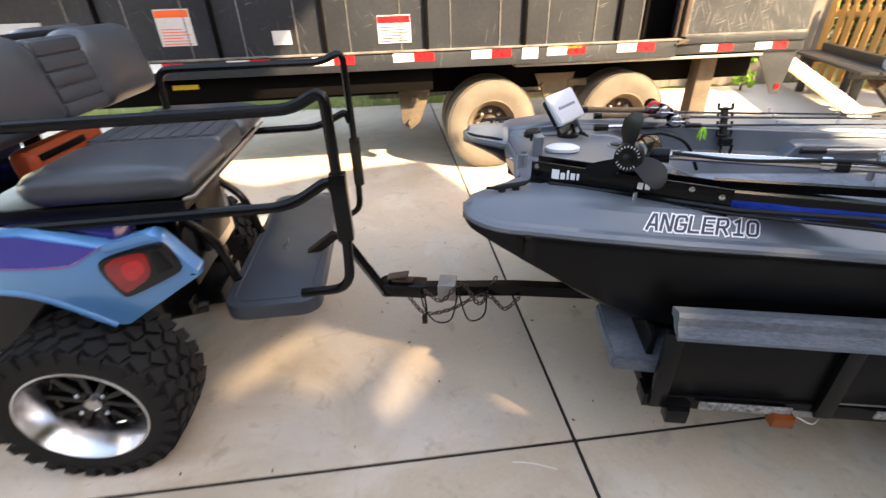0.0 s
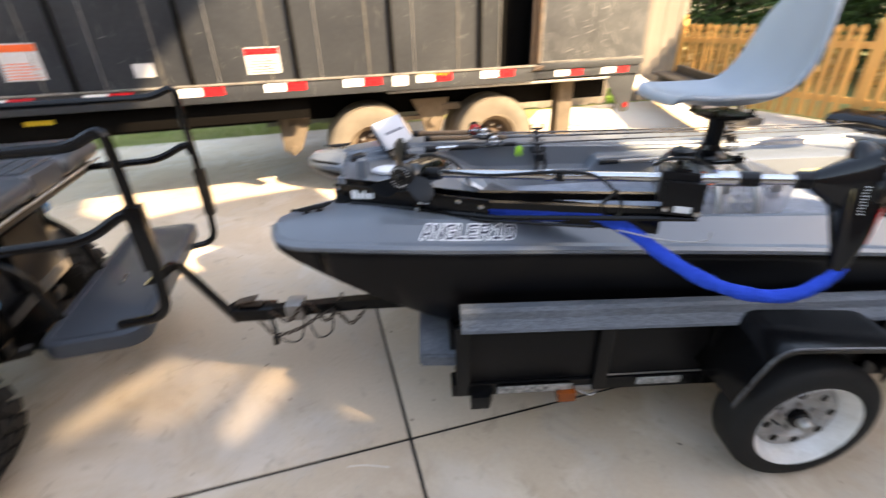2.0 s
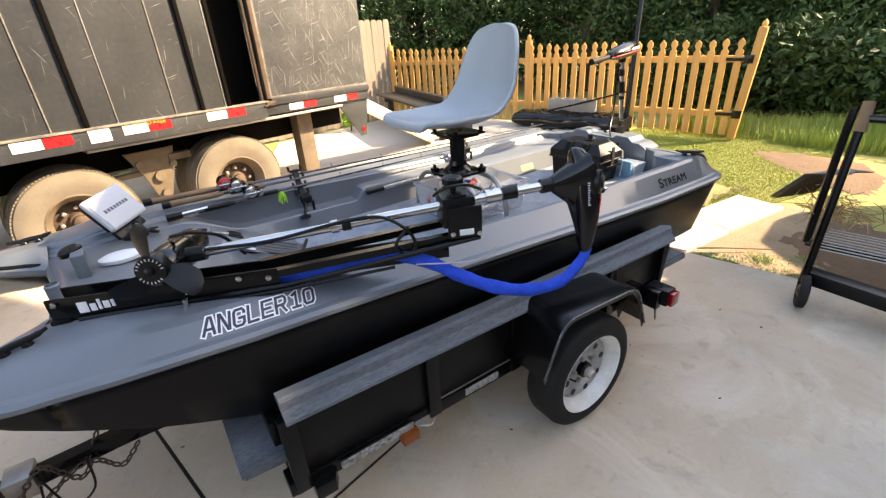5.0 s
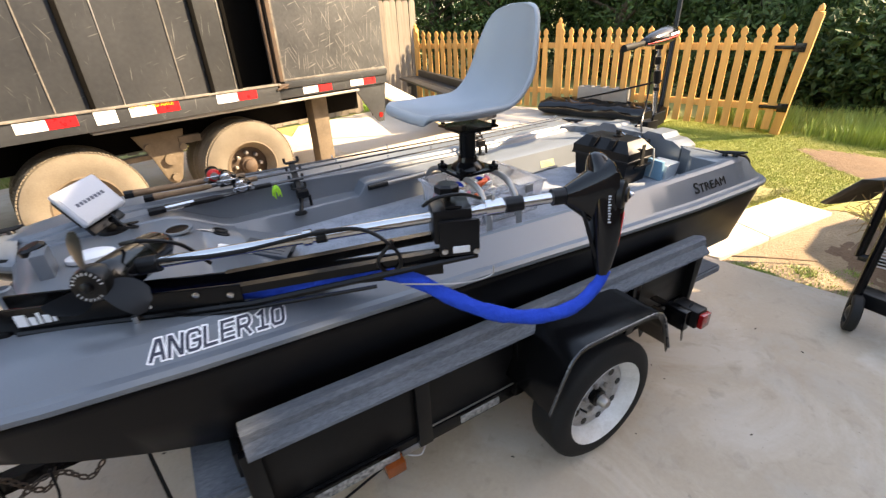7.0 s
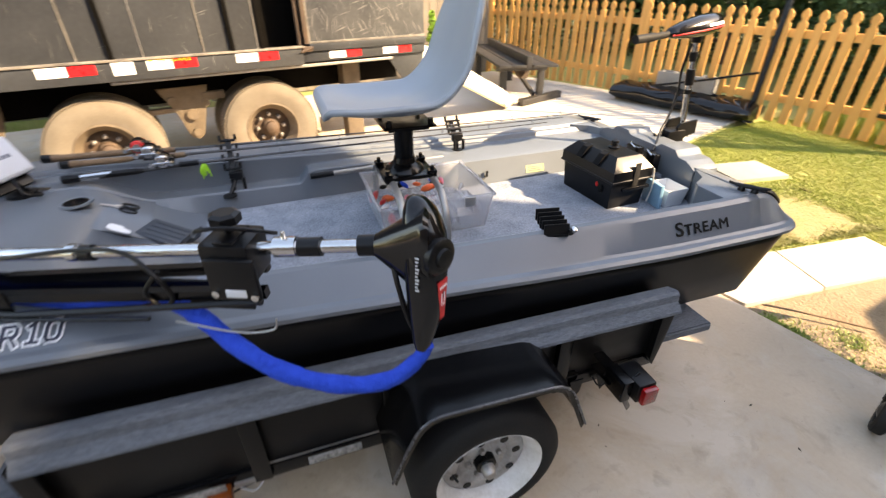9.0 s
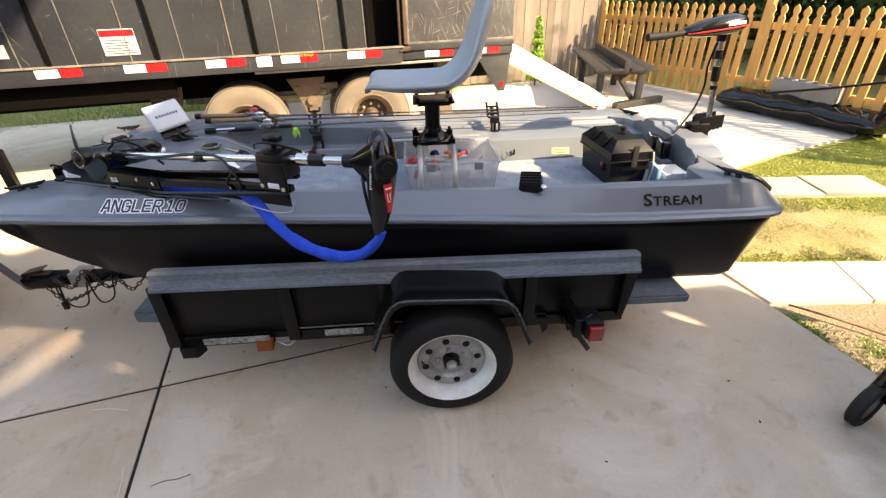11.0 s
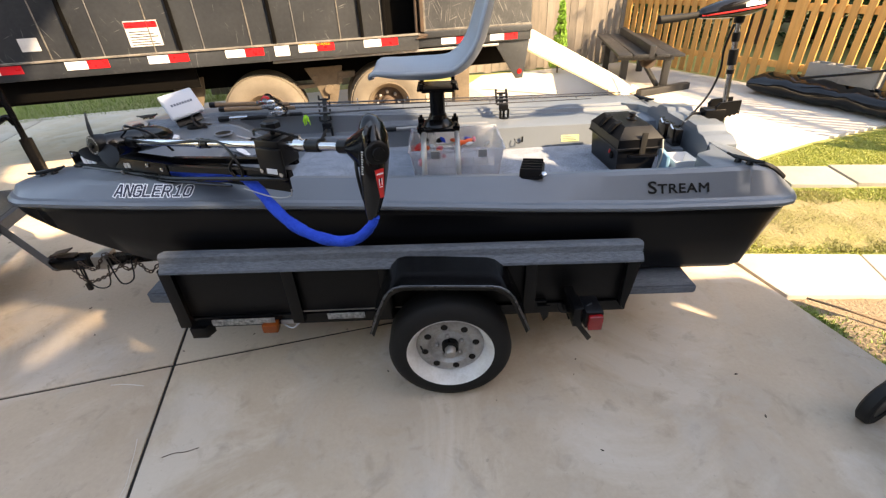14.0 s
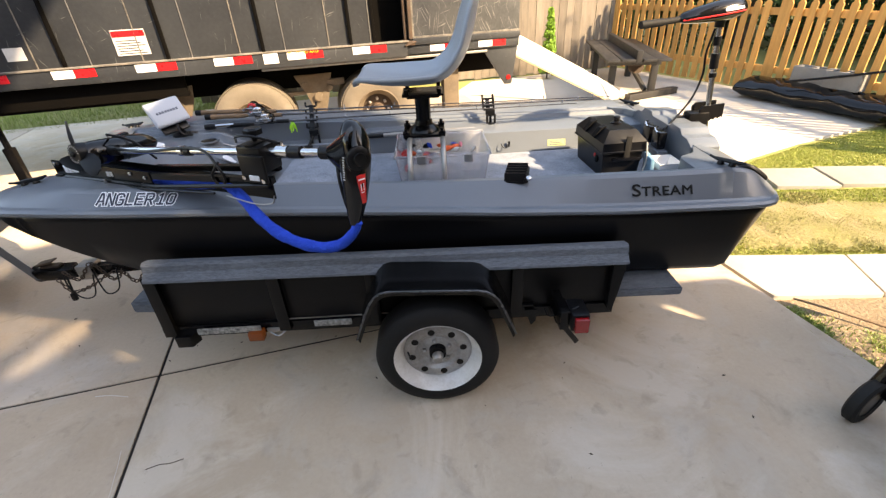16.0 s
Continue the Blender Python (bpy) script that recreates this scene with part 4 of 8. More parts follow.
# ---- dump trailer parked behind ----
truck = thing("dump_trailer", TRUCK, (0.6, 1.2, 0), "long dusty black steel dump trailer with reflective tape", "trailer")
part("box_side", box(-3.75, 1.30, 0.035, 0.07, 1.07, 3.1, 0.004), M["truck_black"], truck, "dusty black steel side")
for k in range(6):
    u = 1.06 - 0.803 * k
    part("rib", box(u - 0.016, u + 0.016, 0.012, 0.034, 1.075, 3.1, 0.005), M["truck_frame"], truck, "dark upright rib")
    part("weld_seam", box(u + 0.19, u + 0.197, 0.030, 0.0355, 1.075, 3.1, 0.001), M["dull_steel"], truck, "thin pale weld seam")
    part("fold", box(u - 0.21, u - 0.20, 0.028, 0.036, 1.075, 3.1, 0.003), M["worn_edge"], truck)
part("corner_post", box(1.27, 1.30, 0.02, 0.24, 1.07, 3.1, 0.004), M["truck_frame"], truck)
part("bottom_rail", box(-3.75, 1.60, 0.0, 0.08, 0.932, 1.07, 0.006), M["truck_black"], truck)
part("rail_lip", box(-3.75, 1.62, -0.012, 0.06, 1.062, 1.076, 0.003), M["worn_edge"], truck)
part("box_front", box(-3.78, -3.73, 0.035, 2.4, 0.95, 3.1, 0.004), M["truck_black"], truck)
part("box_far_side", box(-3.75, 2.75, 2.36, 2.4, 0.95, 3.1, 0.004), M["truck_black"], truck)
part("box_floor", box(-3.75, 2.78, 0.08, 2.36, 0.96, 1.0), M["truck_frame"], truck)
# black sheet added to stand for the shade inside the gap
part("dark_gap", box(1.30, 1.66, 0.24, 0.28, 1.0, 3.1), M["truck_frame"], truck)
part("tailgate_side", box(1.66, 2.80, 0.03, 0.08, 1.085, 3.1, 0.006), M["truck_gate"], truck, "scratched and worn grey-black tailgate side")
part("gate_edge", box(1.662, 2.80, 0.020, 0.0295, 1.086, 1.104, 0.002), M["worn_edge"], truck, "worn pale lower edge")
part("gate_edge", box(1.662, 1.682, 0.018, 0.0295, 1.105, 3.1, 0.002), M["worn_edge"], truck, "worn pale edge")
part("gate_edge", box(1.63, 1.665, 0.015, 0.09, 1.085, 3.1, 0.004), M["rust"], truck, "rusty door edge")
part("gate_post", rod((1.60, 0.06, 1.06), (1.60, 0.06, 3.1), 0.018), M["rust"], truck)
part("gate_latch", join(box(1.60, 1.68, -0.01, 0.05, 1.03, 1.07, 0.004), rod((1.58, -0.01, 1.03), (1.69, -0.01, 1.06), 0.009)), M["rust"], truck)
part("gate_sill", box(1.66, 2.80, 0.0, 0.09, 1.03, 1.085, 0.004), M["truck_black"], truck)
part("rear_rail", box(1.60, 2.80, 0.02, 0.08, 0.945, 1.03, 0.004), M["truck_black"], truck)
part("tail_end", box(2.76, 2.80, 0.09, 2.36, 0.82, 3.1, 0.004), M["truck_black"], truck)
part("frame_ledge", box(0.20, 2.45, 0.03, 0.16, 0.905, 0.928, 0.003), M["dull_steel"], truck, "dusty frame ledge")
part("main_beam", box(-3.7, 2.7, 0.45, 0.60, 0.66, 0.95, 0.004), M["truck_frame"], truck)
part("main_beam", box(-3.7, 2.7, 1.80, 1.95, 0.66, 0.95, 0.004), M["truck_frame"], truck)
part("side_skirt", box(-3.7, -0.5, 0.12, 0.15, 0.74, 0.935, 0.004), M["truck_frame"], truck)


def tape(u, w=1.022, first=0.165, second=0.165, h=0.065):
    part("white_tape", box(u - first, u, -0.003, 0.0005, w - h / 2, w + h / 2), M["tape_white"], truck, "white reflective tape")
    part("red_tape", box(u, u + second, -0.003, 0.0005, w - h / 2, w + h / 2), M["tape_red"], truck, "red reflective tape")


for u in (-3.24, -2.60, -1.95, -1.30, -0.66, -0.02, 0.62, 1.23):
    tape(u)
for u, w in ((1.985, 0.99), (2.50, 0.99)):
    part("white_tape", box(u - 0.15, u, 0.017, 0.0205, w - 0.03, w + 0.03), M["tape_white"], truck, "white reflective tape")
    part("red_tape", box(u, u + 0.15, 0.017, 0.0205, w - 0.03, w + 0.03), M["tape_red"], truck, "red reflective tape")
part("white_patch", box(0.241, 0.372, -0.004, -0.0005, 0.972, 1.06), M["tape_white"], truck, "white sticker")
part("decal_writing", moved(letters('48" SPREAD AXLE', 0.026), facing((0.46, -0.004, 1.058 - 0.034 + 0.014), (1, 0, 0), (0, 0, 1))), M["yellow"], truck, "yellow lettering")
for u0, u1, w0, w1 in ((-0.93, -0.67, 1.13, 1.33), (-1.74, -1.60, 1.15, 1.25), (-2.56, -2.31, 1.17, 1.42), (-3.72, -3.35, 1.27, 1.36)):
    st = part("warning_label", box(u0, u1, 0.030, 0.0345, w0, w1), M["faded_label"], truck, "white warning label")
    if u1 - u0 < 0.3 and w1 - w0 > 0.15:
        part("label_heading", box(u0 + 0.004, u1 - 0.004, 0.028, 0.0298, w1 - 0.055, w1 - 0.008), M["orange"] if u0 < -2 else M["tape_red"], st)
        for k in range(6):
            part("label_line", box(u0 + 0.02, u1 - 0.02 - 0.03 * (k % 3), 0.0285, 0.0298, w0 + 0.012 + 0.02 * k, w0 + 0.018 + 0.02 * k), M["letter_black"] if u0 > -2 else M["orange"], st)
part("yellow_label", box(-2.62, -2.42, 0.116, 0.1195, 0.84, 0.875), M["yellow"], truck, "yellow label bar")


def truck_wheel(u, v):
    c, ax = Vector((u, v, 0.40)), Vector((0, -1, 0))
    w = part("wheel", lathe([(-0.11, 0.22), (-0.115, 0.33), (-0.10, 0.385), (-0.07, 0.402), (0.07, 0.402), (0.10, 0.388), (0.118, 0.345), (0.12, 0.29), (0.105, 0.225), (0.0, 0.215)], c, ax, 56, close=True), M["dust_tyre"], truck, "tan dust-covered tyre", 28)
    treads = []
    for k in range(96):
        a = 2 * math.pi * k / 96
        for s in (-1, 1):
            m = Matrix.Translation(c) @ Matrix.Rotation(a, 4, "Y")
            treads.append(moved(box(-0.009, 0.009, s * 0.058 - 0.036, s * 0.058 + 0.036, 0.396, 0.405), m))
    part("tread", join(*treads), M["dust_tyre"], w)
    part("rim", lathe([(-0.10, 0.215), (0.0, 0.20), (0.02, 0.165), (0.085, 0.20), (0.110, 0.218), (0.106, 0.232), (-0.1, 0.232)], c, ax, 40, close=True), M["dust_rim"], w, "dusty rusty rim")
    part("rim_disc", lathe([(-0.03, 0.205), (-0.02, 0.18), (-0.01, 0.08), (0.03, 0.07), (0.035, 0.06), (0.07, 0.055), (0.085, 0.035), (0.09, 0.0)], c, ax, 32), M["rust"], w, "rusty hub and disc")
    for k in range(8):
        a = 2 * math.pi * k / 8
        p = c + Vector((0.115 * math.cos(a), 0.012, 0.115 * math.sin(a)))
        part("lug_nut", lathe([(0, 0.017), (0.035, 0.017), (0.04, 0.01)], p, ax, 6), M["dull_steel"], w, sharp=20)


M["dust_rim"] = mat("dusty_rim", (0.14, 0.105, 0.07), (0.06, 0.045, 0.032), 0.8, big=9, fine=70)
for u in (0.03, 1.27):
    truck_wheel(u, 0.23)
    truck_wheel(u, 0.52)
for u in (0.03, 1.27):
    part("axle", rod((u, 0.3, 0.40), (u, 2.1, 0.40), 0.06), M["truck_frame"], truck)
part("spring_hanger", join(prism([(0.46, 0.80), (0.84, 0.80), (0.79, 0.60), (0.73, 0.40), (0.68, 0.36), (0.62, 0.40), (0.56, 0.60)], 0, 0.02, 0.004, m=Matrix.Translation((0, 0.33, 0)) @ pose(0, 0, 0, 90, 0, 0)), rod((0.675, 0.27, 0.43), (0.675, 0.4, 0.43), 0.032), rod((0.675, 0.28, 0.58), (0.675, 0.4, 0.58), 0.045), rod((0.55, 0.29, 0.70), (0.55, 0.4, 0.70), 0.03), rod((0.80, 0.29, 0.66), (0.80, 0.4, 0.66), 0.03), box(0.78, 0.96, 0.30, 0.36, 0.68, 0.74, 0.006), box(0.30, 0.62, 0.33, 0.39, 0.60, 0.64, 0.004)), M["dust_rim"], truck, "dusty spring hanger")
part("hanger_arm", join(prism([(-0.80, 0.76), (-0.50, 0.80), (-0.52, 0.66), (-0.62, 0.42), (-0.70, 0.36), (-0.78, 0.42)], 0, 0.02, 0.004, m=Matrix.Translation((0, 0.33, 0)) @ pose(0, 0, 0, 90, 0, 0)), rod((-0.70, 0.27, 0.43), (-0.70, 0.4, 0.43), 0.03), rod((-0.66, 0.28, 0.62), (-0.66, 0.4, 0.62), 0.04)), M["dust_rim"], truck, "dusty spring hanger")
part("support_leg", box(2.03, 2.20, 0.26, 0.40, 0.0, 0.90, 0.008), M["dust_rim"], truck, "dusty steel support leg")
part("tail_skirt", prism([(2.40, 0.94), (2.80, 0.94), (2.74, 0.56), (2.66, 0.56)], 0, 0.012, 0.002, m=Matrix.Translation((0, 0.06, 0)) @ pose(0, 0, 0, 90, 0, 0)), M["truck_black"], truck, "triangular black tail skirt")
part("reflector", lathe([(0, 0.028), (0.006, 0.026)], (2.70, 0.046, 0.63), (0, -1, 0), 18), M["red_lens"], truck, "round red reflector")

# ---- golf cart ----
cart = thing("golf_cart", CART, (0.0, 0.65, 0), "blue and violet golf cart with a black rear seat", "golf cart")
W2 = 1.05                                         # track between the outer sides


def cart_wheel(v, s):
    c, ax = Vector((0.172, v, 0.298)), Vector((0, s, 0))
    w = part("wheel", lathe([(-0.125, 0.19), (-0.128, 0.262), (-0.108, 0.281), (-0.08, 0.287), (0.08, 0.287), (0.108, 0.281), (0.128, 0.264), (0.134, 0.23), (0.122, 0.196), (0.0, 0.19)], c, ax, 56, close=True), M["rubber"], cart, "chunky black off-road tyre", 30)
    blocks = []
    for k in range(28):
        for row, (y, wd, sh) in enumerate(((-0.100, 0.050, 0.0), (-0.050, 0.040, 0.5), (0.0, 0.036, 0.0), (0.050, 0.040, 0.5), (0.100, 0.050, 0.0))):
            a = 2 * math.pi * (k + sh) / 28
            m = Matrix.Translation(c) @ Matrix.Rotation(a, 4, "Y") @ Matrix.Translation((0, y, 0)) @ Matrix.Rotation(radians(30 if row % 2 else -26), 4, "Z")
            blocks.append(moved(box(-0.022, 0.022, -wd / 2, wd / 2, 0.276, 0.302 if abs(y) < 0.08 else 0.296), m))
            blocks.append(moved(box(-0.010, 0.026, -wd / 2, -wd / 2 + 0.016, 0.276, 0.301 if abs(y) < 0.08 else 0.295), m))
        a = 2 * math.pi * (k + 0.25) / 28
        m = Matrix.Translation(c) @ Matrix.Rotation(a, 4, "Y")
        for half in (-1, 1):
            blocks.append(moved(box(-0.017, 0.017, min(half * 0.116, half * 0.137), max(half * 0.116, half * 0.137), 0.245, 0.287), m))
    part("tread", join(*blocks), M["rubber"], w, "deep blocky tread")
    part("rim", lathe([(-0.1, 0.184), (-0.02, 0.172), (0.03, 0.145), (0.045, 0.145), (0.112, 0.186), (0.130, 0.193), (0.128, 0.200), (-0.1, 0.200)], c, ax, 48, close=True), M["alloy"], w, "polished aluminium rim")
    part("rim_dish", lathe([(0.02, 0.148), (0.01, 0.135), (0.0, 0.04), (0.02, 0.036), (0.03, 0.03)], c, ax, 32), M["gloss_black"], w)
    for k in range(10):
        m = Matrix.Translation(c) @ Matrix.Rotation(2 * math.pi * k / 10, 4, "Y")
        part("spoke", moved(box(-0.011, 0.011, s * 0.045 - 0.014, s * 0.045 + 0.012, 0.028, 0.150, 0.004), m), M["gloss_black"], w)
    for k in range(4):
        a = 2 * math.pi * k / 4 + 0.6
        part("lug_nut", lathe([(0, 0.009), (0.018, 0.009), (0.022, 0.005)], c + Vector((0.055 * math.cos(a), s * 0.052, 0.055 * math.sin(a))), ax, 6), M["steel"], w, sharp=20)
    part("centre_cap", lathe([(0, 0.030), (0.012, 0.029), (0.016, 0.022), (0.017, 0.0)], c + ax * 0.058, ax, 8), M["steel"], w, "chrome centre cap", 20)


M["alloy"] = mat("machined_aluminium", (0.75, 0.75, 0.76), (0.62, 0.62, 0.63), 0.22, metal=1.0, big=6, fine=120, bump=0.03)
cart_wheel(0.03, -1)
cart_wheel(W2 + 0.0, 1)


def rounded(outline, turns=2):
    """The same outline with its corners cut soft."""
    for _ in range(turns):
        outline = [q for (x0, y0), (x1, y1) in zip(outline, outline[1:] + outline[:1]) for q in ((0.78 * x0 + 0.22 * x1, 0.78 * y0 + 0.22 * y1), (0.22 * x0 + 0.78 * x1, 0.22 * y0 + 0.78 * y1))]
    return outline


def side_face(outline, y, d, bevel=0.0):
    """A flat shape (along, up) standing d deep at y."""
    return prism(outline, -d, 0, bevel, m=Matrix.Translation((0, y, 0)) @ pose(0, 0, 0, 90, 0, 0))


BODY = [(-1.6, 0.48), (-0.27, 0.48), (-0.245, 0.53), (-0.20, 0.62), (-0.15, 0.68), (-0.08, 0.728), (0.02, 0.745), (0.11, 0.735), (0.20, 0.692), (0.34, 0.585), (0.37, 0.575), (0.63, 0.735), (0.635, 0.76), (0.555, 0.885), (0.53, 0.90), (0.40, 0.865), (0.20, 0.925), (-0.08, 0.94), (-0.25, 0.90), (-0.42, 0.84), (-1.6, 0.80)]
VIOLET = [(-0.08, 0.932), (0.20, 0.917), (0.385, 0.862), (0.33, 0.835), (0.29, 0.818), (0.20, 0.818), (0.05, 0.83), (-0.10, 0.824), (-0.27, 0.812), (-0.60, 0.79), (-1.2, 0.76), (-1.2, 0.795), (-0.42, 0.833), (-0.25, 0.892)]
STREAKS = ([(-0.60, 0.78), (-0.29, 0.782), (-0.22, 0.72), (-0.185, 0.655), (-0.23, 0.68), (-0.32, 0.73), (-0.60, 0.75)], [(-0.70, 0.71), (-0.45, 0.705), (-0.35, 0.67), (-0.30, 0.60), (-0.275, 0.50), (-0.34, 0.50), (-0.38, 0.60), (-0.48, 0.66), (-0.70, 0.68)])
for s in (-1, 1):
    y = 0.0 if s < 0 else W2 - 0.02
    q = part("rear_quarter", moved(side_face(BODY, 0, 0.07, 0.022), Matrix.Translation((0 if s < 0 else -0.25, y if s < 0 else y - 0.07, 0))), M["cart_blue"], cart, "light blue painted rear quarter")

    def flat(outline, d=0.003, lift=0.0, bevel=0.0):
        """A thin shape lying on the outer face."""
        bm = side_face(outline, 0, d, bevel)
        return moved(bm, Matrix.Translation((0 if s < 0 else -0.25, y - 0.0015 - lift if s < 0 else y + 0.0015 + lift - d, 0)))

    part("violet_sweep", flat(VIOLET), M["cart_purple"], q, "violet painted sweep")
    for o in STREAKS:
        part("violet_streak", flat(o), M["cart_purple"], q)
    edge = [(0.40, 0.872), (0.33, 0.833), (0.29, 0.814), (0.20, 0.814), (0.05, 0.826), (-0.10, 0.82), (-0.27, 0.808), (-0.60, 0.786)]
    part("pink_line", tube([(u, y + 0.001 * s, w) for u, w in edge], 0.0025, 5, 3, flat=0.5), M["pink_line"], q, "pink pinstripe")
    part("arch_lip", tube([(u, y + 0.008 * -s, w) for u, w in BODY[1:10]], 0.012, 8, 3), M["cart_blue"], q)
    lamp_out = [(0.365, 0.80), (0.385, 0.835), (0.545, 0.872), (0.572, 0.865), (0.60, 0.785), (0.585, 0.765), (0.425, 0.695), (0.40, 0.70)]
    bez = part("lamp_bezel", flat(rounded(lamp_out), 0.02, 0.010, 0.005), M["gloss_black"], q, "black lamp surround")
    lens = part("lamp_lens", flat(rounded([(0.384, 0.793), (0.402, 0.828), (0.50, 0.848), (0.517, 0.835), (0.512, 0.765), (0.43, 0.715), (0.41, 0.718)]), 0.02, 0.016, 0.006), M["red_lens"], bez, "glossy red tail lamp")
    part("reflector", flat(rounded([(0.43, 0.775), (0.44, 0.815), (0.495, 0.83), (0.502, 0.785), (0.455, 0.752)]), 0.004, 0.0175, 0.001), M["tail_red"], lens, "bright red reflector")
    part("lamp_window", flat([(0.525, 0.85), (0.553, 0.852), (0.578, 0.788), (0.525, 0.765)], 0.02, 0.013, 0.004), M["black_plastic"], bez)
    part("hood_highlight", flat([(0.40, 0.872), (0.53, 0.902), (0.54, 0.892), (0.545, 0.882), (0.40, 0.853)], 0.004, 0.004), M["cart_blue"], q)
# body top between the quarters, under the seats
part("body_tub", box(-1.6, 0.36, 0.12, W2 - 0.12, 0.42, 0.84, 0.03), M["gloss_black"], cart, "black body under the seats")
part("rear_quarter_top", box(-1.6, 0.40, 0.072, 0.20, 0.80, 0.905, 0.03), M["cart_purple"], cart, "violet painted body top")
part("rear_quarter_top", box(-1.6, 0.40, W2 - 0.20, W2 - 0.025, 0.80, 0.905, 0.03), M["cart_purple"], cart, "violet painted body top")
# rear seat
part("seat_base", box(-0.04, 0.60, 0.13, W2 - 0.0, 0.90, 0.944, 0.012), M["black_plastic"], cart, "black rear seat base")
def cushion(half, top, r, depth, n=9):
    """A puffed, round-cornered upright cushion: width 2 x half, height top, facing +x."""
    ring = []
    for cx, cz, a0 in ((half - r, top - r, 0), (-half + r, top - r, 90), (-half + r * 0.6, r * 0.6, 180), (half - r * 0.6, r * 0.6, 270)):
        rr = r if cz > r else r * 0.6
        ring += [(cx + rr * math.cos(radians(a0 + 90 * k / n)), cz + rr * math.sin(radians(a0 + 90 * k / n))) for k in range(n + 1)]
    rows = []
    for x, k in ((-depth / 2, 0.80), (-depth * 0.42, 0.93), (-depth * 0.2, 0.99), (0, 1.0), (depth * 0.2, 0.99), (depth * 0.4, 0.94), (depth * 0.5, 0.84), (depth * 0.56, 0.6), (depth * 0.58, 0.2)):
        rows.append([(x, y * k, top / 2 + (z - top / 2) * (1 - (1 - k) * 1.6 if k > 0.4 else k)) for y, z in ring])
    return ring_loft(rows)



for v, half in ((0.305, 0.195), (0.925, 0.185)):
    part("rear_cushion", moved(cushion(half, 0.51, 0.075, 0.10), pose(0.64, v, 0.995, 0, -90, 0)), M["vinyl"], cart, "puffed dark grey vinyl rear seat pad", 60)
part("cushion_panel", box(0.145, 0.625, 0.49, 0.75, 0.946, 1.040, 0.03, 3), M["vinyl"], cart, "ribbed centre panel of the rear seat")
for k in range(8):
    part("cushion_rib", box(0.16 + 0.056 * k, 0.21 + 0.056 * k, 0.505, 0.735, 1.034, 1.046, 0.005), M["vinyl"], cart)
part("seat_trim", tube([(0.60, 0.13, 0.945), (0.625, 0.15, 0.945), (0.625, 1.08, 0.945)], 0.006, 6), M["dull_steel"], cart, "pale edge trim")


def backrest(u, v, lean, turn, name):
    m = pose(u, v, 1.09, 0, lean, turn)
    b = part(name, moved(cushion(0.60, 0.285, 0.12, 0.10), m @ pose(-0.02, 0, 0)), M["black_plastic"], cart, "dark grey vinyl backrest of two pads", 60)
    for v in (-0.365, 0.365):
        part("backrest_pad", moved(cushion(0.25, 0.31, 0.10, 0.17), m @ pose(0.005, v, -0.005)), M["vinyl"], b, "puffed dark grey vinyl pad", 60)
    part("backrest_panel", moved(box(0.0, 0.078, -0.14, 0.14, 0.010, 0.280, 0.02, 3), m), M["rubber_mat"], b, "ribbed black centre panel")
    for k in range(5):
        part("backrest_rib", moved(box(0.06, 0.086, -0.132, 0.132, 0.016 + 0.052 * k, 0.062 + 0.052 * k, 0.007), m), M["rubber_mat"], b)
    part("back_shell", moved(cushion(0.60, 0.285, 0.13, 0.05), m @ pose(-0.085, 0, 0.002)), M["black_plastic"], b, "black plastic back shell", 60)
    return b


backrest(0.03, 0.70, -8, 0, "rear_backrest")
backrest(-0.185, 0.80, 6, 180, "front_backrest")
part("front_cushion", box(-1.0, -0.36, 0.12, W2 - 0.12, 0.90, 1.0, 0.045, 3), M["vinyl"], cart, "dark grey vinyl front cushion")
for v in (0.32, W2 - 0.32):
    part("back_bracket", box(-0.20, -0.16, v - 0.03, v + 0.03, 0.86, 1.10, 0.006), M["black_steel"], cart)
# rear rails and step
R = 0.0165
part("rail", bent([(0.065, 0.06, 0.90), (0.043, 0.06, 1.2), (0.99, 0.06, 1.21), (1.078, 0.06, 1.26), (1.083, 0.06, 0.80), (1.071, 0.06, 0.61), (0.90, 0.10, 0.58)], R, 0.07), M["black_steel"], cart, "black tubular safety rail")
part("rail", bent([(0.05, 0.06, 0.915), (0.93, 0.06, 0.925), (1.055, 0.06, 1.0), (1.075, 0.06, 0.95)], R, 0.06), M["black_steel"], cart)
part("rail_clamp", box(1.057, 1.107, 0.038, 0.082, 0.80, 1.02, 0.005), M["black_steel"], cart)
FR = 1.0
part("rail", bent([(0.24, FR, 0.92), (0.25, FR, 1.215), (0.96, FR, 1.215), (1.06, FR, 1.26), (1.066, FR, 0.75), (1.05, FR, 0.46), (0.88, FR - 0.02, 0.45)], R, 0.07), M["black_steel"], cart, "black tubular safety rail")
part("rail", bent([(0.24, FR, 0.92), (0.90, FR, 0.925), (1.04, FR, 0.99), (1.055, FR, 0.94)], R, 0.06), M["black_steel"], cart)
part("rail_clamp", box(1.04, 1.09, FR - 0.022, FR + 0.022, 0.62, 0.86, 0.005), M["black_steel"], cart)
def soft_corners(x0, x1, y0, y1, r, n=5):
    """A rectangle with round corners."""
    return [(cx + r * math.cos(radians(a0 + 90 * k / n)), cy + r * math.sin(radians(a0 + 90 * k / n))) for cx, cy, a0 in ((x1 - r, y1 - r, 0), (x0 + r, y1 - r, 90), (x0 + r, y0 + r, 180), (x1 - r, y0 + r, 270)) for k in range(n + 1)]


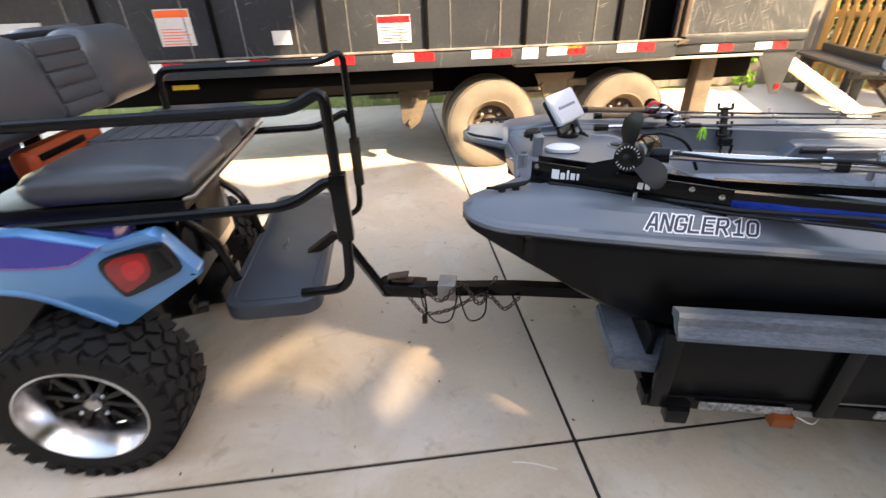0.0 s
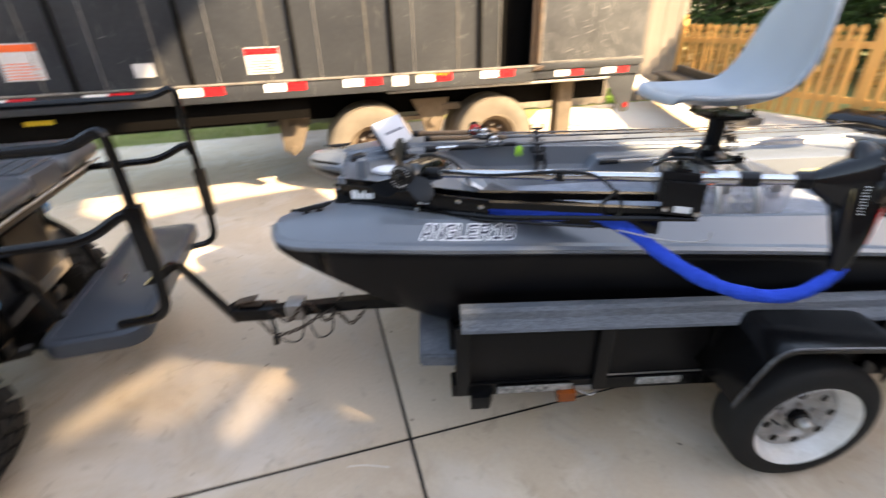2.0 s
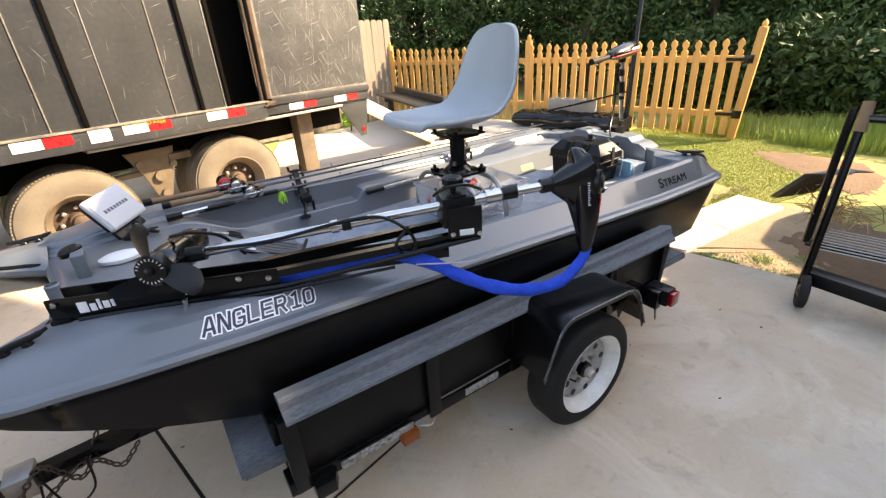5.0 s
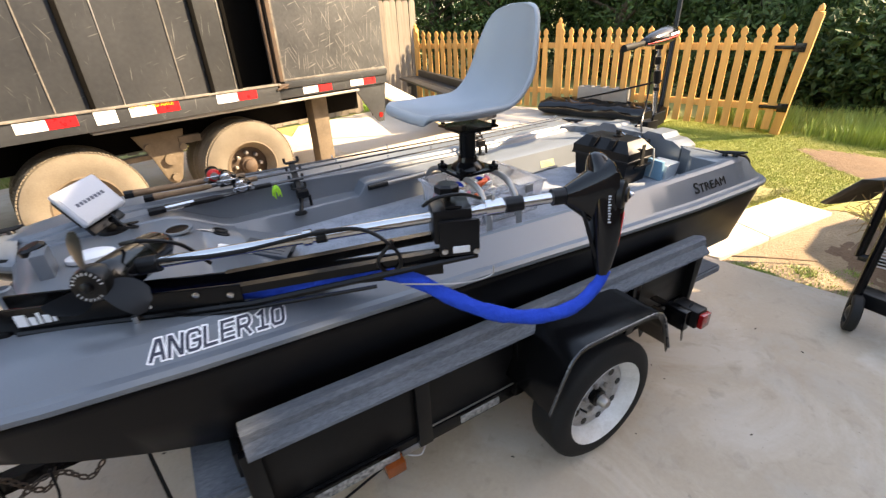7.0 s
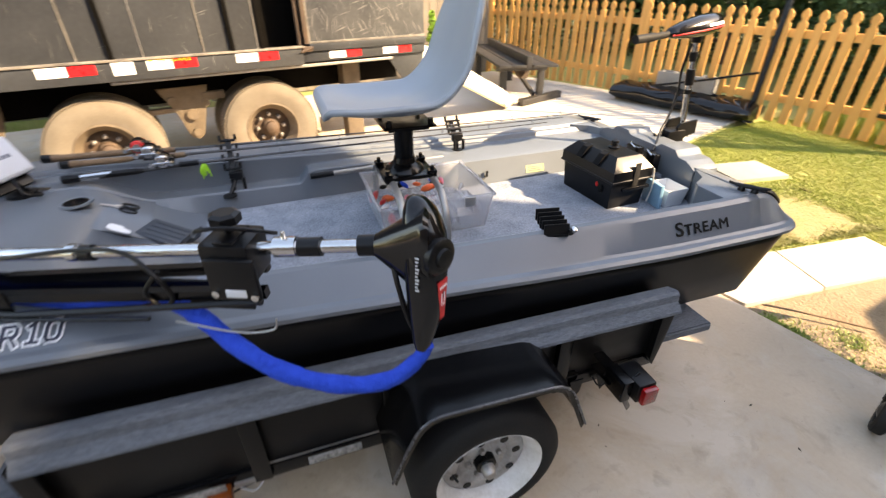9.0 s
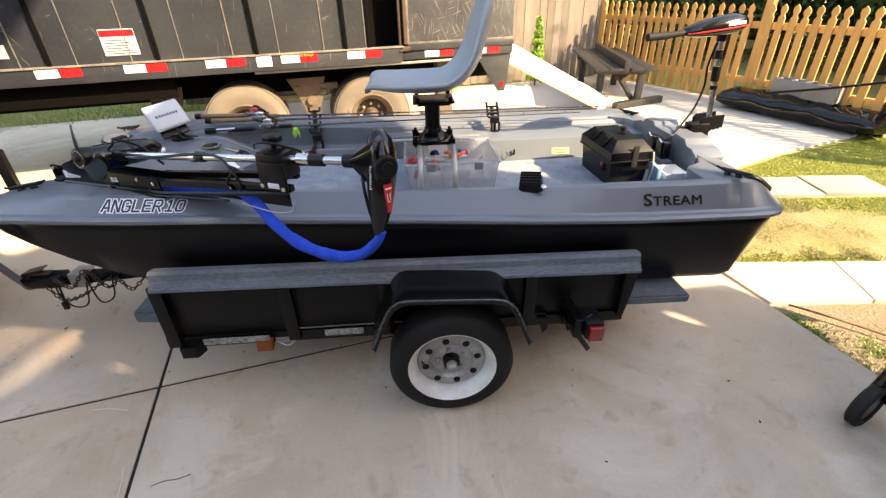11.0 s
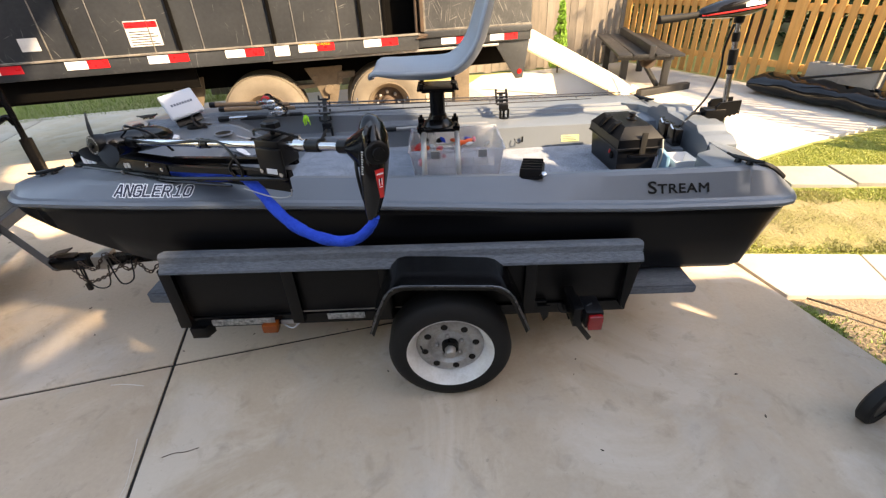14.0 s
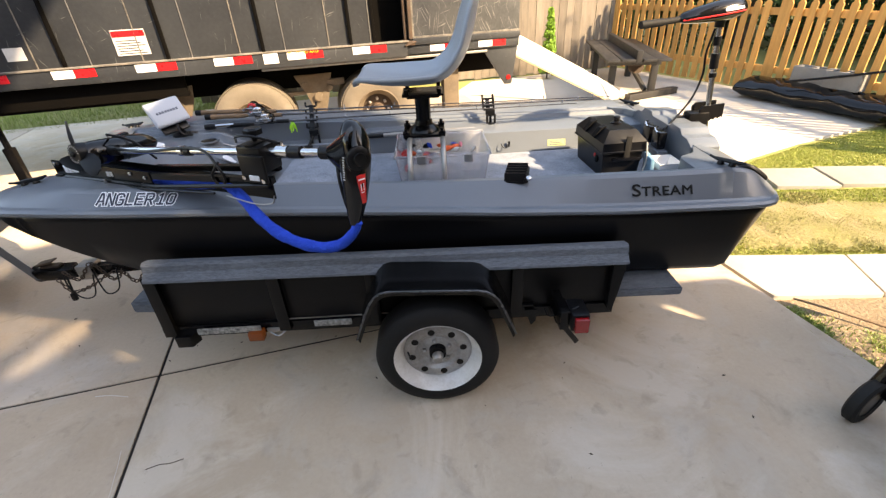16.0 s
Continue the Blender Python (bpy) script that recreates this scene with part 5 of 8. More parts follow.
step = part("footrest", prism(soft_corners(0.588, 0.938, 0.145, 1.20, 0.075), 0.447, 0.512, 0.014), M["rubber_mat"], cart, "dark grey fold-down footrest with round corners", 40)
rim = soft_corners(0.622, 0.904, 0.18, 1.165, 0.055)
part("footrest_border", tube([(x, y, 0.5115) for x, y in rim + rim[:1]], 0.004, 6, flat=0.5), M["rubber_mat"], step)
part("footrest_handle", box(0.74, 0.755, 0.55, 0.63, 0.512, 0.524, 0.003), M["steel"], step)
part("rear_panel", box(0.44, 0.47, 0.30, W2 - 0.25, 0.52, 0.86, 0.01), M["gloss_black"], cart, "black rear storage panel")
part("panel_lid", box(0.47, 0.50, 0.42, W2 - 0.36, 0.60, 0.84, 0.01), M["black_plastic"], cart)
for v in (0.34, W2 - 0.30):
    part("seat_strut", bent([(0.42, v, 0.90), (0.45, v, 0.80), (0.56, v, 0.70), (0.60, v, 0.50)], 0.018, 0.08), M["black_steel"], cart)
part("rear_axle", join(rod((0.03, 0.2, 0.28), (0.03, W2 - 0.2, 0.28), 0.05), box(0.05, 0.42, 0.28, 0.36, 0.40, 0.46, 0.01), box(0.05, 0.42, W2 - 0.36, W2 - 0.28, 0.40, 0.46, 0.01), rod((0.2, 0.25, 0.42), (0.42, 0.40, 0.36), 0.03)), M["black_steel"], cart)
part("frame", box(-1.6, 0.50, 0.40, W2 - 0.4, 0.36, 0.43, 0.01), M["black_steel"], cart)
part("hitch", tube([(0.80, 0.52, 0.46), (0.97, 0.52, 0.58), (1.0, 0.52, 0.57), (1.165, 0.50, 0.27), (1.26, 0.50, 0.26)], 0.024, 4), M["black_steel"], cart, "black drop hitch", 60)
part("hitch_ball", lathe([(0, 0.02), (0.02, 0.014), (0.03, 0.025), (0.05, 0.025), (0.06, 0.01)], (1.24, 0.50, 0.26), (0, 0, 1), 14), M["steel"], cart)

part("dashboard", box(-1.75, -1.50, 0.15, W2 - 0.15, 0.45, 0.98, 0.04, 3), M["gloss_black"], cart, "black dashboard and front cowl")
part("steering_wheel", tube([(-1.33 + 0.06 * math.cos(a), 0.42 + 0.17 * math.sin(a), 1.02 + 0.15 * math.cos(a)) for a in (2 * math.pi * k / 20 for k in range(21))], 0.014, 8), M["black_plastic"], cart)
for v in (0.58, 0.78):
    part("roof_strut", tube([(-0.24, v, 1.25), (-0.255, v, 1.40), (-0.22, v - 0.05, 1.95)], 0.017, 8, 3), M["black_steel"], cart, "black roof strut")
bag = thing("orange_bag", CART, (-0.28, 0.75, 0.87), "bright orange and white bag stowed behind the cart seat", "bag")
part("bag", box(-0.02, 0.06, 0.36, 0.80, 0.945, 1.055, 0.035, 3), M["bag_orange"], bag)
part("white_panel", box(0.058, 0.064, 0.69, 0.76, 0.975, 1.005, 0.002), M["white_plastic"], bag)
part("dark_band", box(0.057, 0.065, 0.40, 0.66, 1.012, 1.034, 0.002), M["black_plastic"], bag)

# ---- fence, gate and what stands in the yard ----
POST1, POST2, GATE = Vector((4.96, 9.04, 0)), Vector((6.30, 6.45, 0)), Vector((7.32, 3.45, 0))


def picket_mesh(h, w=0.088, d=0.018):
    o = [(-w / 2, 0), (w / 2, 0), (w / 2, h - 0.15), (w / 2 * 0.55, h - 0.13), (w / 2 * 0.55, h - 0.11), (w / 2 * 0.95, h - 0.075), (w / 2 * 0.8, h - 0.035), (0, h), (-w / 2 * 0.8, h - 0.035), (-w / 2 * 0.95, h - 0.075), (-w / 2 * 0.55, h - 0.11), (-w / 2 * 0.55, h - 0.13), (-w / 2, h - 0.15)]
    return mesh_of(prism(o, -d / 2, d / 2, m=pose(0, 0, 0, 90, 0, 0)), M["cedar"])


PICKET = picket_mesh(1.22)


def fence_run(a, b, step, name, label):
    d = b - a
    yaw = math.degrees(math.atan2(d.y, d.x))
    m = pose(a.x, a.y, 0, 0, 0, yaw)
    f = thing(name, m, (0, 0, 0), label, "fence")
    n = int(d.length / step)
    for k in range(n):
        ob = new("picket", PICKET)
        ob.parent = f
        ob.matrix_basis = pose(0.07 + k * step, -0.032, 0.05 + RNG.uniform(-0.012, 0.012), 0, RNG.uniform(-0.7, 0.7), RNG.uniform(-1.5, 1.5))
    for w in (0.28, 0.98):
        part("rail", box(0.0, d.length, -0.02, 0.02, w, w + 0.085, 0.004), M["cedar"], f)
    return f, m


def fence_post(m, u, f, h=1.42):
    part("post", box(u - 0.048, u + 0.048, -0.048, 0.048, 0, h - 0.09, 0.006), M["cedar"], f)
    part("post_top", lathe([(0, 0.05), (0.015, 0.052), (0.02, 0.03), (0.04, 0.035), (0.07, 0.03), (0.10, 0.004)], (u, 0, h - 0.09), (0, 0, 1), 8), M["cedar"], f)


run1, m1 = fence_run(POST1, POST2, 0.146, "picket_fence", "new honey-coloured cedar picket fence, sunlit")
fence_post(m1, 0, run1)
fence_post(m1, (POST2 - POST1).length, run1)
half_way = POST2 + (GATE - POST2) * 0.5
fence_run(POST2, half_way, 0.154, "picket_fence", "new honey-coloured cedar picket fence, sunlit")
run3, _ = fence_run(half_way, GATE, 0.158, "picket_gate", "cedar picket gate with black hinges beside the lawn")
tagged(run3, category="gate")
L3 = (GATE - half_way).length
part("gate_post", moved(box(-0.05, 0.05, -0.05, 0.05, 0, 1.38, 0.006), pose(L3 + 0.02, 0, 0, 0, 4, 0)), M["cedar"], run3)
part("post_top", moved(lathe([(0, 0.05), (0.015, 0.052), (0.02, 0.03), (0.04, 0.035), (0.07, 0.03), (0.10, 0.004)], (0, 0, 1.38), (0, 0, 1), 8), pose(L3 + 0.02, 0, 0, 0, 4, 0)), M["cedar"], run3)
for w in (0.33, 1.02):
    part("hinge", join(box(L3 - 0.22, L3 + 0.08, -0.056, -0.046, w - 0.02, w + 0.02, 0.003), box(L3 - 0.02, L3 + 0.09, -0.064, -0.05, w - 0.05, w + 0.05, 0.003)), M["black_steel"], run3, "black strap hinge")

# old grey board fence behind the dump trailer
back_m = pose(5.0, 9.08, 0, 0, 0, 193)
back = thing("board_fence", back_m, (0, 0, 0), "weathered grey wooden privacy fence", "fence")
BOARD = mesh_of(prism([(-0.068, 0), (0.068, 0), (0.068, 1.78), (0.045, 1.82), (-0.045, 1.82), (-0.068, 1.78)], -0.009, 0.009, m=pose(0, 0, 0, 90, 0, 0)), M["grey_wood"])
for k in range(52):
    ob = new("board", BOARD)
    ob.parent = back
    ob.matrix_basis = pose(0.1 + k * 0.142, 0.03, RNG.uniform(-0.02, 0.01), 0, RNG.uniform(-0.5, 0.5), 0)
for w in (0.3, 1.5):
    part("rail", box(0, 7.4, -0.03, 0.018, w, w + 0.09), M["grey_wood"], back)

# black lamp pole at the gate
pole = thing("pole", pose(6.81, 4.77, 0), (0, 0, 0), "slim dark metal pole standing at the fence", "pole")
part("shaft", moved(lathe([(0, 0.05), (0.06, 0.045), (0.08, 0.036), (3.6, 0.034)], (0, 0, 0), (0, 0, 1), 14), pose(0, 0, 0, 0, 1, 0)), M["black_steel"], pole)
part("collar", lathe([(0, 0.08), (0.02, 0.075), (0.03, 0.05)], (0, 0, 0), (0, 0, 1), 14), M["black_steel"], pole)

# ---- what is fitted to the boat and lies in it ----
TM = BOAT @ pose(0.2, 0.32, 0, 0, 0, -22.8)       # x along the stowed bow motor, y to the far side
M["name_grey"] = mat("pale_grey_print", (0.5, 0.5, 0.5), (0.42, 0.42, 0.42), 0.5)
motor = thing("bow_trolling_motor", TM, (0.3, 0, 0.90), "stowed black electric bow motor, bright steel shaft, blue sleeve", "trolling motor")
plate = part("mount_plate", box(0.035, 0.60, -0.045, -0.037, 0.912, 0.998, 0.003), M["black_steel"], motor, "black steel mount channel")
part("channel_floor", box(0.035, 0.62, -0.037, 0.037, 0.905, 0.915, 0.002), M["black_steel"], motor)
part("channel_side", box(0.03, 1.1, 0.037, 0.045, 0.912, 0.99, 0.003), M["black_steel"], motor)
part("front_block", box(0.03, 0.08, -0.052, 0.05, 0.90, 0.94, 0.006), M["black_plastic"], motor)
# the maker's name on the channel, as plain bars
for k, (x0, x1) in enumerate(((0.105, 0.128), (0.133, 0.147), (0.152, 0.159), (0.164, 0.178), (0.183, 0.190), (0.36, 0.375), (0.38, 0.394))):
    part("name_bar", box(x0, x1, -0.0475, -0.0452, 0.952 + 0.010 * (k / 6), (0.982 if k in (0, 2) else 0.973) + 0.008 * (k / 6)), M["letter_white"], plate)
for x, w in ((0.055, 0.985), (0.50, 0.985), (0.575, 0.975), (0.16, 0.925)):
    part("bolt", lathe([(0, 0.008), (0.005, 0.008), (0.007, 0.003)], (x, -0.046, w), (0, -1, 0), 10), M["steel"], plate)
part("arm", tube([(0.55, -0.03, 0.975), (1.18, -0.035, 1.022)], 0.015, 4), M["black_steel"], motor, "black folding arm", 60)
part("arm", tube([(0.55, 0.03, 0.985), (1.16, 0.03, 1.042)], 0.015, 4), M["black_steel"], motor, "black folding arm", 60)
part("pull_rod", tube([(0.10, -0.050, 0.935), (0.62, -0.050, 0.945), (1.175, -0.055, 1.012)], 0.008, 6), M["black_steel"], motor, "thin black rod")
part("pull_rod", tube([(0.30, -0.056, 0.925), (0.62, -0.056, 0.935), (0.92, -0.056, 0.955)], 0.005, 6), M["black_steel"], motor, "thin black rod")
for x, y in ((0.12, -0.05), (0.36, -0.05), (0.12, 0.05), (0.42, 0.06)):
    part("rubber_mount", lathe([(0, 0.030), (0.006, 0.032), (0.010, 0.018), (0.03, 0.016), (0.036, 0.02), (0.045, 0.012)], (x, y, 0.877), (0, 0, 1), 14), M["black_plastic"], motor)
part("bolt", rod((0.36, -0.062, 0.90), (0.36, -0.062, 0.955), 0.007), M["steel"], motor)
# lower unit and propeller
pod = part("lower_unit", lathe([(-0.02, 0.0), (-0.015, 0.03), (0.0, 0.042), (0.03, 0.047), (0.17, 0.047), (0.22, 0.044), (0.26, 0.030), (0.28, 0.012), (0.285, 0.0)], (0.335, -0.07, 1.055), (0.06, 1, -0.12), 24), M["gloss_black"], motor, "black streamlined lower unit")
part("band", lathe([(0, 0.048), (0.012, 0.048)], (0.342, 0.06, 1.04), (0.06, 1, -0.12), 24), M["black_plastic"], pod)
hubm = Matrix.Translation((0.327, -0.095, 1.066)) @ Vector((-0.06, -1, 0.12)).to_track_quat("Z", "Y").to_matrix().to_4x4()
prop = part("propeller", moved(lathe([(-0.03, 0.038), (0.0, 0.040), (0.012, 0.036), (0.014, 0.012), (0.022, 0.011), (0.026, 0.0)], (0, 0, 0), (0, 0, 1), 24), hubm), M["black_plastic"], motor, "black three-bladed propeller")
for k, a in enumerate((100, -20, 220)):
    rows = []
    for i in range(7):
        t = i / 6
        r = 0.03 + 0.088 * t
        w = 0.016 + 0.020 * math.sin(math.pi * min(1, t * 0.7 + 0.1)) if t < 0.95 else 0.014
        tw = radians(42 - 12 * t)
        sweep = -0.018 * t * t
        rows.append([(r, sweep - w * math.cos(tw), w * math.sin(tw)), (r, sweep, 0.005), (r, sweep + w * math.cos(tw), -w * math.sin(tw)), (r, sweep, -0.003)])
    part("blade", moved(ring_loft(rows), hubm @ Matrix.Rotation(radians(a), 4, "Z")), M["black_plastic"], prop, sharp=50)
for k in range(17):
    a = radians(k * 17 + 12 + (30 if k > 9 else 0))
    part("name_bar", moved(box(-0.0032, 0.0032, -0.0013, 0.0013, 0.0, 0.001), hubm @ Matrix.Rotation(a, 4, "Z") @ Matrix.Translation((0.030, 0, 0.0125))), M["name_grey"], prop)
part("shaft", rod((0.36, 0.0, 1.052), (1.44, -0.012, 1.130), 0.0135, 16), M["steel"], motor, "bright stainless steel shaft")
for x0, z0, x1, z1, rr in ((0.375, 1.053, 0.425, 1.057, 0.021), (0.79, 1.083, 0.815, 1.085, 0.017), (1.255, 1.1165, 1.30, 1.120, 0.0195), (1.375, 1.1255, 1.412, 1.128, 0.0215)):
    part("shaft_collar", rod((x0, -0.008 * x0, z0), (x1, -0.008 * x1, z1), rr, 14), M["black_plastic"], motor, "black rubber collar")
part("depth_collar", join(rod((1.205, -0.008, 1.1135), (1.25, -0.008, 1.1165), 0.021, 14), rod((1.225, -0.008, 1.118), (1.225, -0.008, 1.148), 0.005, 8)), M["steel"], motor, "steel depth collar")
part("shaft_ring", rod((0.76, -0.004, 1.081), (0.78, -0.004, 1.0825), 0.019, 14), M["steel"], motor)
blk = part("bracket", box(1.068, 1.166, -0.050, 0.045, 1.045, 1.136, 0.010), M["black_plastic"], motor, "black plastic shaft bracket")
part("front_plate", box(1.080, 1.180, -0.064, -0.0502, 1.018, 1.112, 0.006), M["black_plastic"], blk)
part("cap", box(1.10, 1.14, -0.045, 0.03, 1.1362, 1.142, 0.002), M["black_plastic"], blk)
part("bracket_label", box(1.112, 1.154, -0.0668, -0.0642, 1.028, 1.046, 0.001), M["white_plastic"], blk)
for x, w in ((1.17, 1.030), (1.092, 1.036)):
    part("bolt", lathe([(0, 0.008), (0.005, 0.008), (0.006, 0.003)], (x, -0.0645, w), (0, -1, 0), 8), M["steel"], blk)
part("knob", join(rod((1.112, 0, 1.13), (1.112, 0, 1.162), 0.009, 10), lathe([(0, 0.02), (0.004, 0.031), (0.02, 0.031), (0.025, 0.022)], (1.112, 0, 1.160), (0, 0, 1), 7)), M["black_plastic"], motor, "black clamp knob", 20)
# head: a tall rounded wedge with a cone to the shaft
rows = []
for w, cx, rx, ry, cy in ((0.928, 1.512, 0.018, 0.018, -0.075), (0.95, 1.514, 0.027, 0.026, -0.070), (1.0, 1.518, 0.040, 0.036, -0.058), (1.06, 1.520, 0.049, 0.044, -0.046), (1.12, 1.520, 0.055, 0.049, -0.032), (1.17, 1.516, 0.052, 0.047, -0.018), (1.205, 1.508, 0.040, 0.038, -0.008), (1.225, 1.50, 0.022, 0.022, -0.002), (1.23, 1.498, 0.006, 0.006, 0.0)):
    cx, rx, ry = cx - 0.012, rx * 0.80, ry * 0.88
    rows.append([(cx + rx * math.copysign(abs(math.cos(a)) ** 0.75, math.cos(a)), cy + ry * math.copysign(abs(math.sin(a)) ** 0.75, math.sin(a)), w) for a in (2 * math.pi * k / 24 for k in range(24))])
head = part("motor_head", ring_loft(rows), M["gloss_black"], motor, "gloss black motor head", 45)
rows = []
for t in (0, 0.15, 0.35, 0.55, 0.75, 0.9, 1.0, 1.1):
    e = 1 - 0.42 * min(1, t)                          # from a round collar to a squarish face
    k = min(t, 1.0)
    rows.append([(1.408 + 0.098 * t, -0.012 - 0.014 * t + (0.022 + 0.029 * k) * math.copysign(abs(math.cos(a)) ** e, math.cos(a)), 1.128 - 0.004 * t + (0.023 + 0.072 * k) * math.copysign(abs(math.sin(a)) ** e, math.sin(a)) * (1 if t <= 1 else 0.9)) for a in (2 * math.pi * i / 28 for i in range(28))])
part("head_cone", ring_loft(rows), M["gloss_black"], head, "black cone that joins the head to the shaft")
part("indicator_knob", lathe([(0, 0.036), (0.012, 0.036), (0.016, 0.03), (0.016, 0.02), (0.022, 0.018), (0.024, 0)], (1.530, -0.054, 1.135), (0.78, -0.62, 0.05), 24), M["black_plastic"], head, "round black direction dial")
tag = facing((1.540, -0.067, 1.045), (0.5, 0.86, 0), (0.12, 0.16, 1))
label = part("red_label", prism([(-0.016, 0.046), (0.014, 0.046), (0.006, -0.045), (-0.008, -0.045)], 0, 0.003, 0.001, m=tag), M["red_plastic"], head, "red maker's label")
part("label_bar", moved(box(-0.012, 0.010, 0.030, 0.0345, 0.0032, 0.004), tag), M["letter_white"], label)
for x0, x1, y0, y1 in ((-0.007, -0.0045, -0.004, 0.018), (0.002, 0.0045, -0.004, 0.018), (-0.007, 0.004, -0.010, -0.0075)):
    part("label_bar", moved(box(x0, x1, y0, y1, 0.0032, 0.004), tag), M["letter_white"], label)
for k in range(10):
    part("name_bar", moved(box(-0.0036, 0.0036 - 0.0014 * (k % 3), -0.0016, 0.0016, 0.0, 0.002), facing((1.496, -0.0745 - 0.00147 * k, 1.14 - 0.0069 * k), (1, -0.3, 0), (0, 0.2, 1))), M["name_grey"], head)
part("head_cable", tube([(1.44, -0.03, 1.115), (1.455, -0.055, 1.06), (1.475, -0.07, 0.99), (1.495, -0.075, 0.95)], 0.0055, 8, 6), M["black_plastic"], motor)
part("cable", join(tube([(0.43, -0.02, 1.07), (0.60, -0.03, 1.075), (0.80, -0.022, 1.10), (0.90, -0.03, 1.10), (0.965, -0.05, 1.06), (0.985, -0.05, 1.01), (0.955, -0.05, 0.985), (0.93, -0.05, 1.02), (0.97, -0.045, 1.07)], 0.005, 8, 8), tube([(1.05, -0.02, 1.14), (1.08, -0.04, 1.165), (1.14, -0.03, 1.165), (1.2, 0.02, 1.13)], 0.0045, 8, 6), tube([(0.34, 0.03, 1.10), (0.40, 0.0, 1.115), (0.46, 0.04, 1.08), (0.5, 0.08, 1.0)], 0.005, 8, 6)), M["black_plastic"], motor, "looped black cable")
part("pull_wire", tube([(0.98, -0.06, 0.955), (1.12, -0.08, 0.95), (1.20, -0.085, 0.965), (1.21, -0.08, 0.99)], 0.0022, 6, 5), M["dull_steel"], motor)
sl = [(0.86, 0.015, 0.955), (0.93, 0.0, 0.960), (1.02, -0.035, 0.944), (1.10, -0.07, 0.906), (1.19, -0.095, 0.866), (1.28, -0.10, 0.838), (1.37, -0.098, 0.832), (1.44, -0.09, 0.850), (1.49, -0.08, 0.895), (1.512, -0.075, 0.935)]
part("cable_sleeve", tube(sl, 0.02, 14, 8, radii=[0.012, 0.014, 0.018, 0.020, 0.0185, 0.0205, 0.019, 0.021, 0.0185, 0.020, 0.018, 0.019, 0.017, 0.017, 0.015, 0.014]), M["blue_sleeve"], motor, "blue fabric cable sleeve", 60)
part("cable_sleeve", tube([(0.30, 0.0, 0.93), (0.55, 0.015, 0.935), (0.75, 0.0, 0.945), (0.86, 0.015, 0.955)], 0.016, 10, 5), M["blue_sleeve"], motor)

# fish finder under its white cover
M["cover_white"] = mat("pale_cover_plastic", (0.46, 0.48, 0.52), (0.40, 0.42, 0.46), 0.5, big=5, fine=200, bump=0.05)
M["name_dark"] = mat("dark_grey_print", (0.06, 0.07, 0.10), (0.09, 0.10, 0.13), 0.6)
ff = thing("fish_finder", BOAT, (0.40, 0.90, 0.90), "fish finder under a white plastic sun cover on a black bracket", "fish finder")
A, B, D = Vector((0.302, 0.858, 1.079)), Vector((0.421, 0.992, 1.098)), Vector((0.374, 0.814, 0.966))
fm = facing((A + B + D + (B + D - A)) / 4, B - A, A - D)
wd, ht = (B - A).length / 2, (A - D).length / 2
body = part("cover", moved(join(box(-wd, wd, -ht, ht, -0.024, 0.0, 0.012, 3), box(-wd + 0.008, wd - 0.008, -ht + 0.008, ht - 0.008, -0.004, 0.0025, 0.002)), fm), M["cover_white"], ff, "white plastic screen cover")
for k in range(8):
    part("name_bar", moved(box(-0.058 + 0.0148 * k, -0.0475 + 0.0148 * k, -0.0065, 0.0065, 0.0022, 0.0032), fm), M["name_dark"], body)
part("housing", moved(box(-wd + 0.01, wd - 0.01, -ht + 0.01, ht - 0.01, -0.05, -0.022, 0.01), fm), M["black_plastic"], ff)
part("bracket", join(moved(box(-0.07, 0.07, -ht - 0.03, -ht + 0.01, -0.055, -0.035, 0.006), fm), rod((0.39, 0.90, 1.0), (0.41, 0.93, 0.92), 0.012), rod((0.43, 0.90, 0.95), (0.45, 0.93, 0.90), 0.008), lathe([(0, 0.05), (0.012, 0.048), (0.02, 0.02)], (0.42, 0.93, 0.893), (0, 0, 1), 18)), M["black_plastic"], ff, "black swivel bracket")
part("wiring", tube([(0.44, 0.88, 0.97), (0.47, 0.84, 0.93), (0.50, 0.88, 0.905), (0.47, 0.92, 0.91), (0.50, 0.95, 0.90)], 0.005, 6, 6), M["black_plastic"], ff)

edge = mirror([(0.022, 0.222, 0.882), (0.05, 0.27, 0.886), (0.09, 0.31, 0.888), (0.13, 0.343, 0.890), (0.17, 0.38, 0.890)])
part("bow_strip", tube(edge, 0.008, 8, 4, flat=0.6), M["letter_black"], boat, "black rubber strip on the bow edge")

# bow fittings
eye = thing("bow_eye", BOAT, (0.185, 0.70, 0.86), "small bright steel ring at the bow", "ring")
part("ring", tube([(0.172 + 0.016 * math.cos(a), 0.70 + 0.034 * math.sin(a), 0.868) for a in (2 * math.pi * k / 20 for k in range(21))], 0.0055, 8), M["steel"], eye)
pipe = thing("bow_light_socket", BOAT, (0.20, 0.50, 0.88), "short grey tube socket between the bow prongs", "socket")
part("tube", lathe([(0, 0.022), (0.004, 0.020), (0.06, 0.020), (0.064, 0.016), (0.05, 0.015)], (0.20, 0.50, 0.885), (0, 0, 1), 18), M["deck_grey"], pipe)
blkb = thing("bow_bracket", BOAT, (0.26, 0.66, 0.89), "grey upright bracket with a round black knob", "bracket")
part("body", box(0.245, 0.285, 0.615, 0.70, 0.893, 0.975, 0.008), M["deck_grey"], blkb)
part("knob", lathe([(0, 0.014), (0.015, 0.014), (0.02, 0.036), (0.035, 0.036), (0.042, 0.026)], (0.25, 0.70, 0.94), (-0.2, 0, 1), 16), M["black_plastic"], blkb, "black rubber knob")
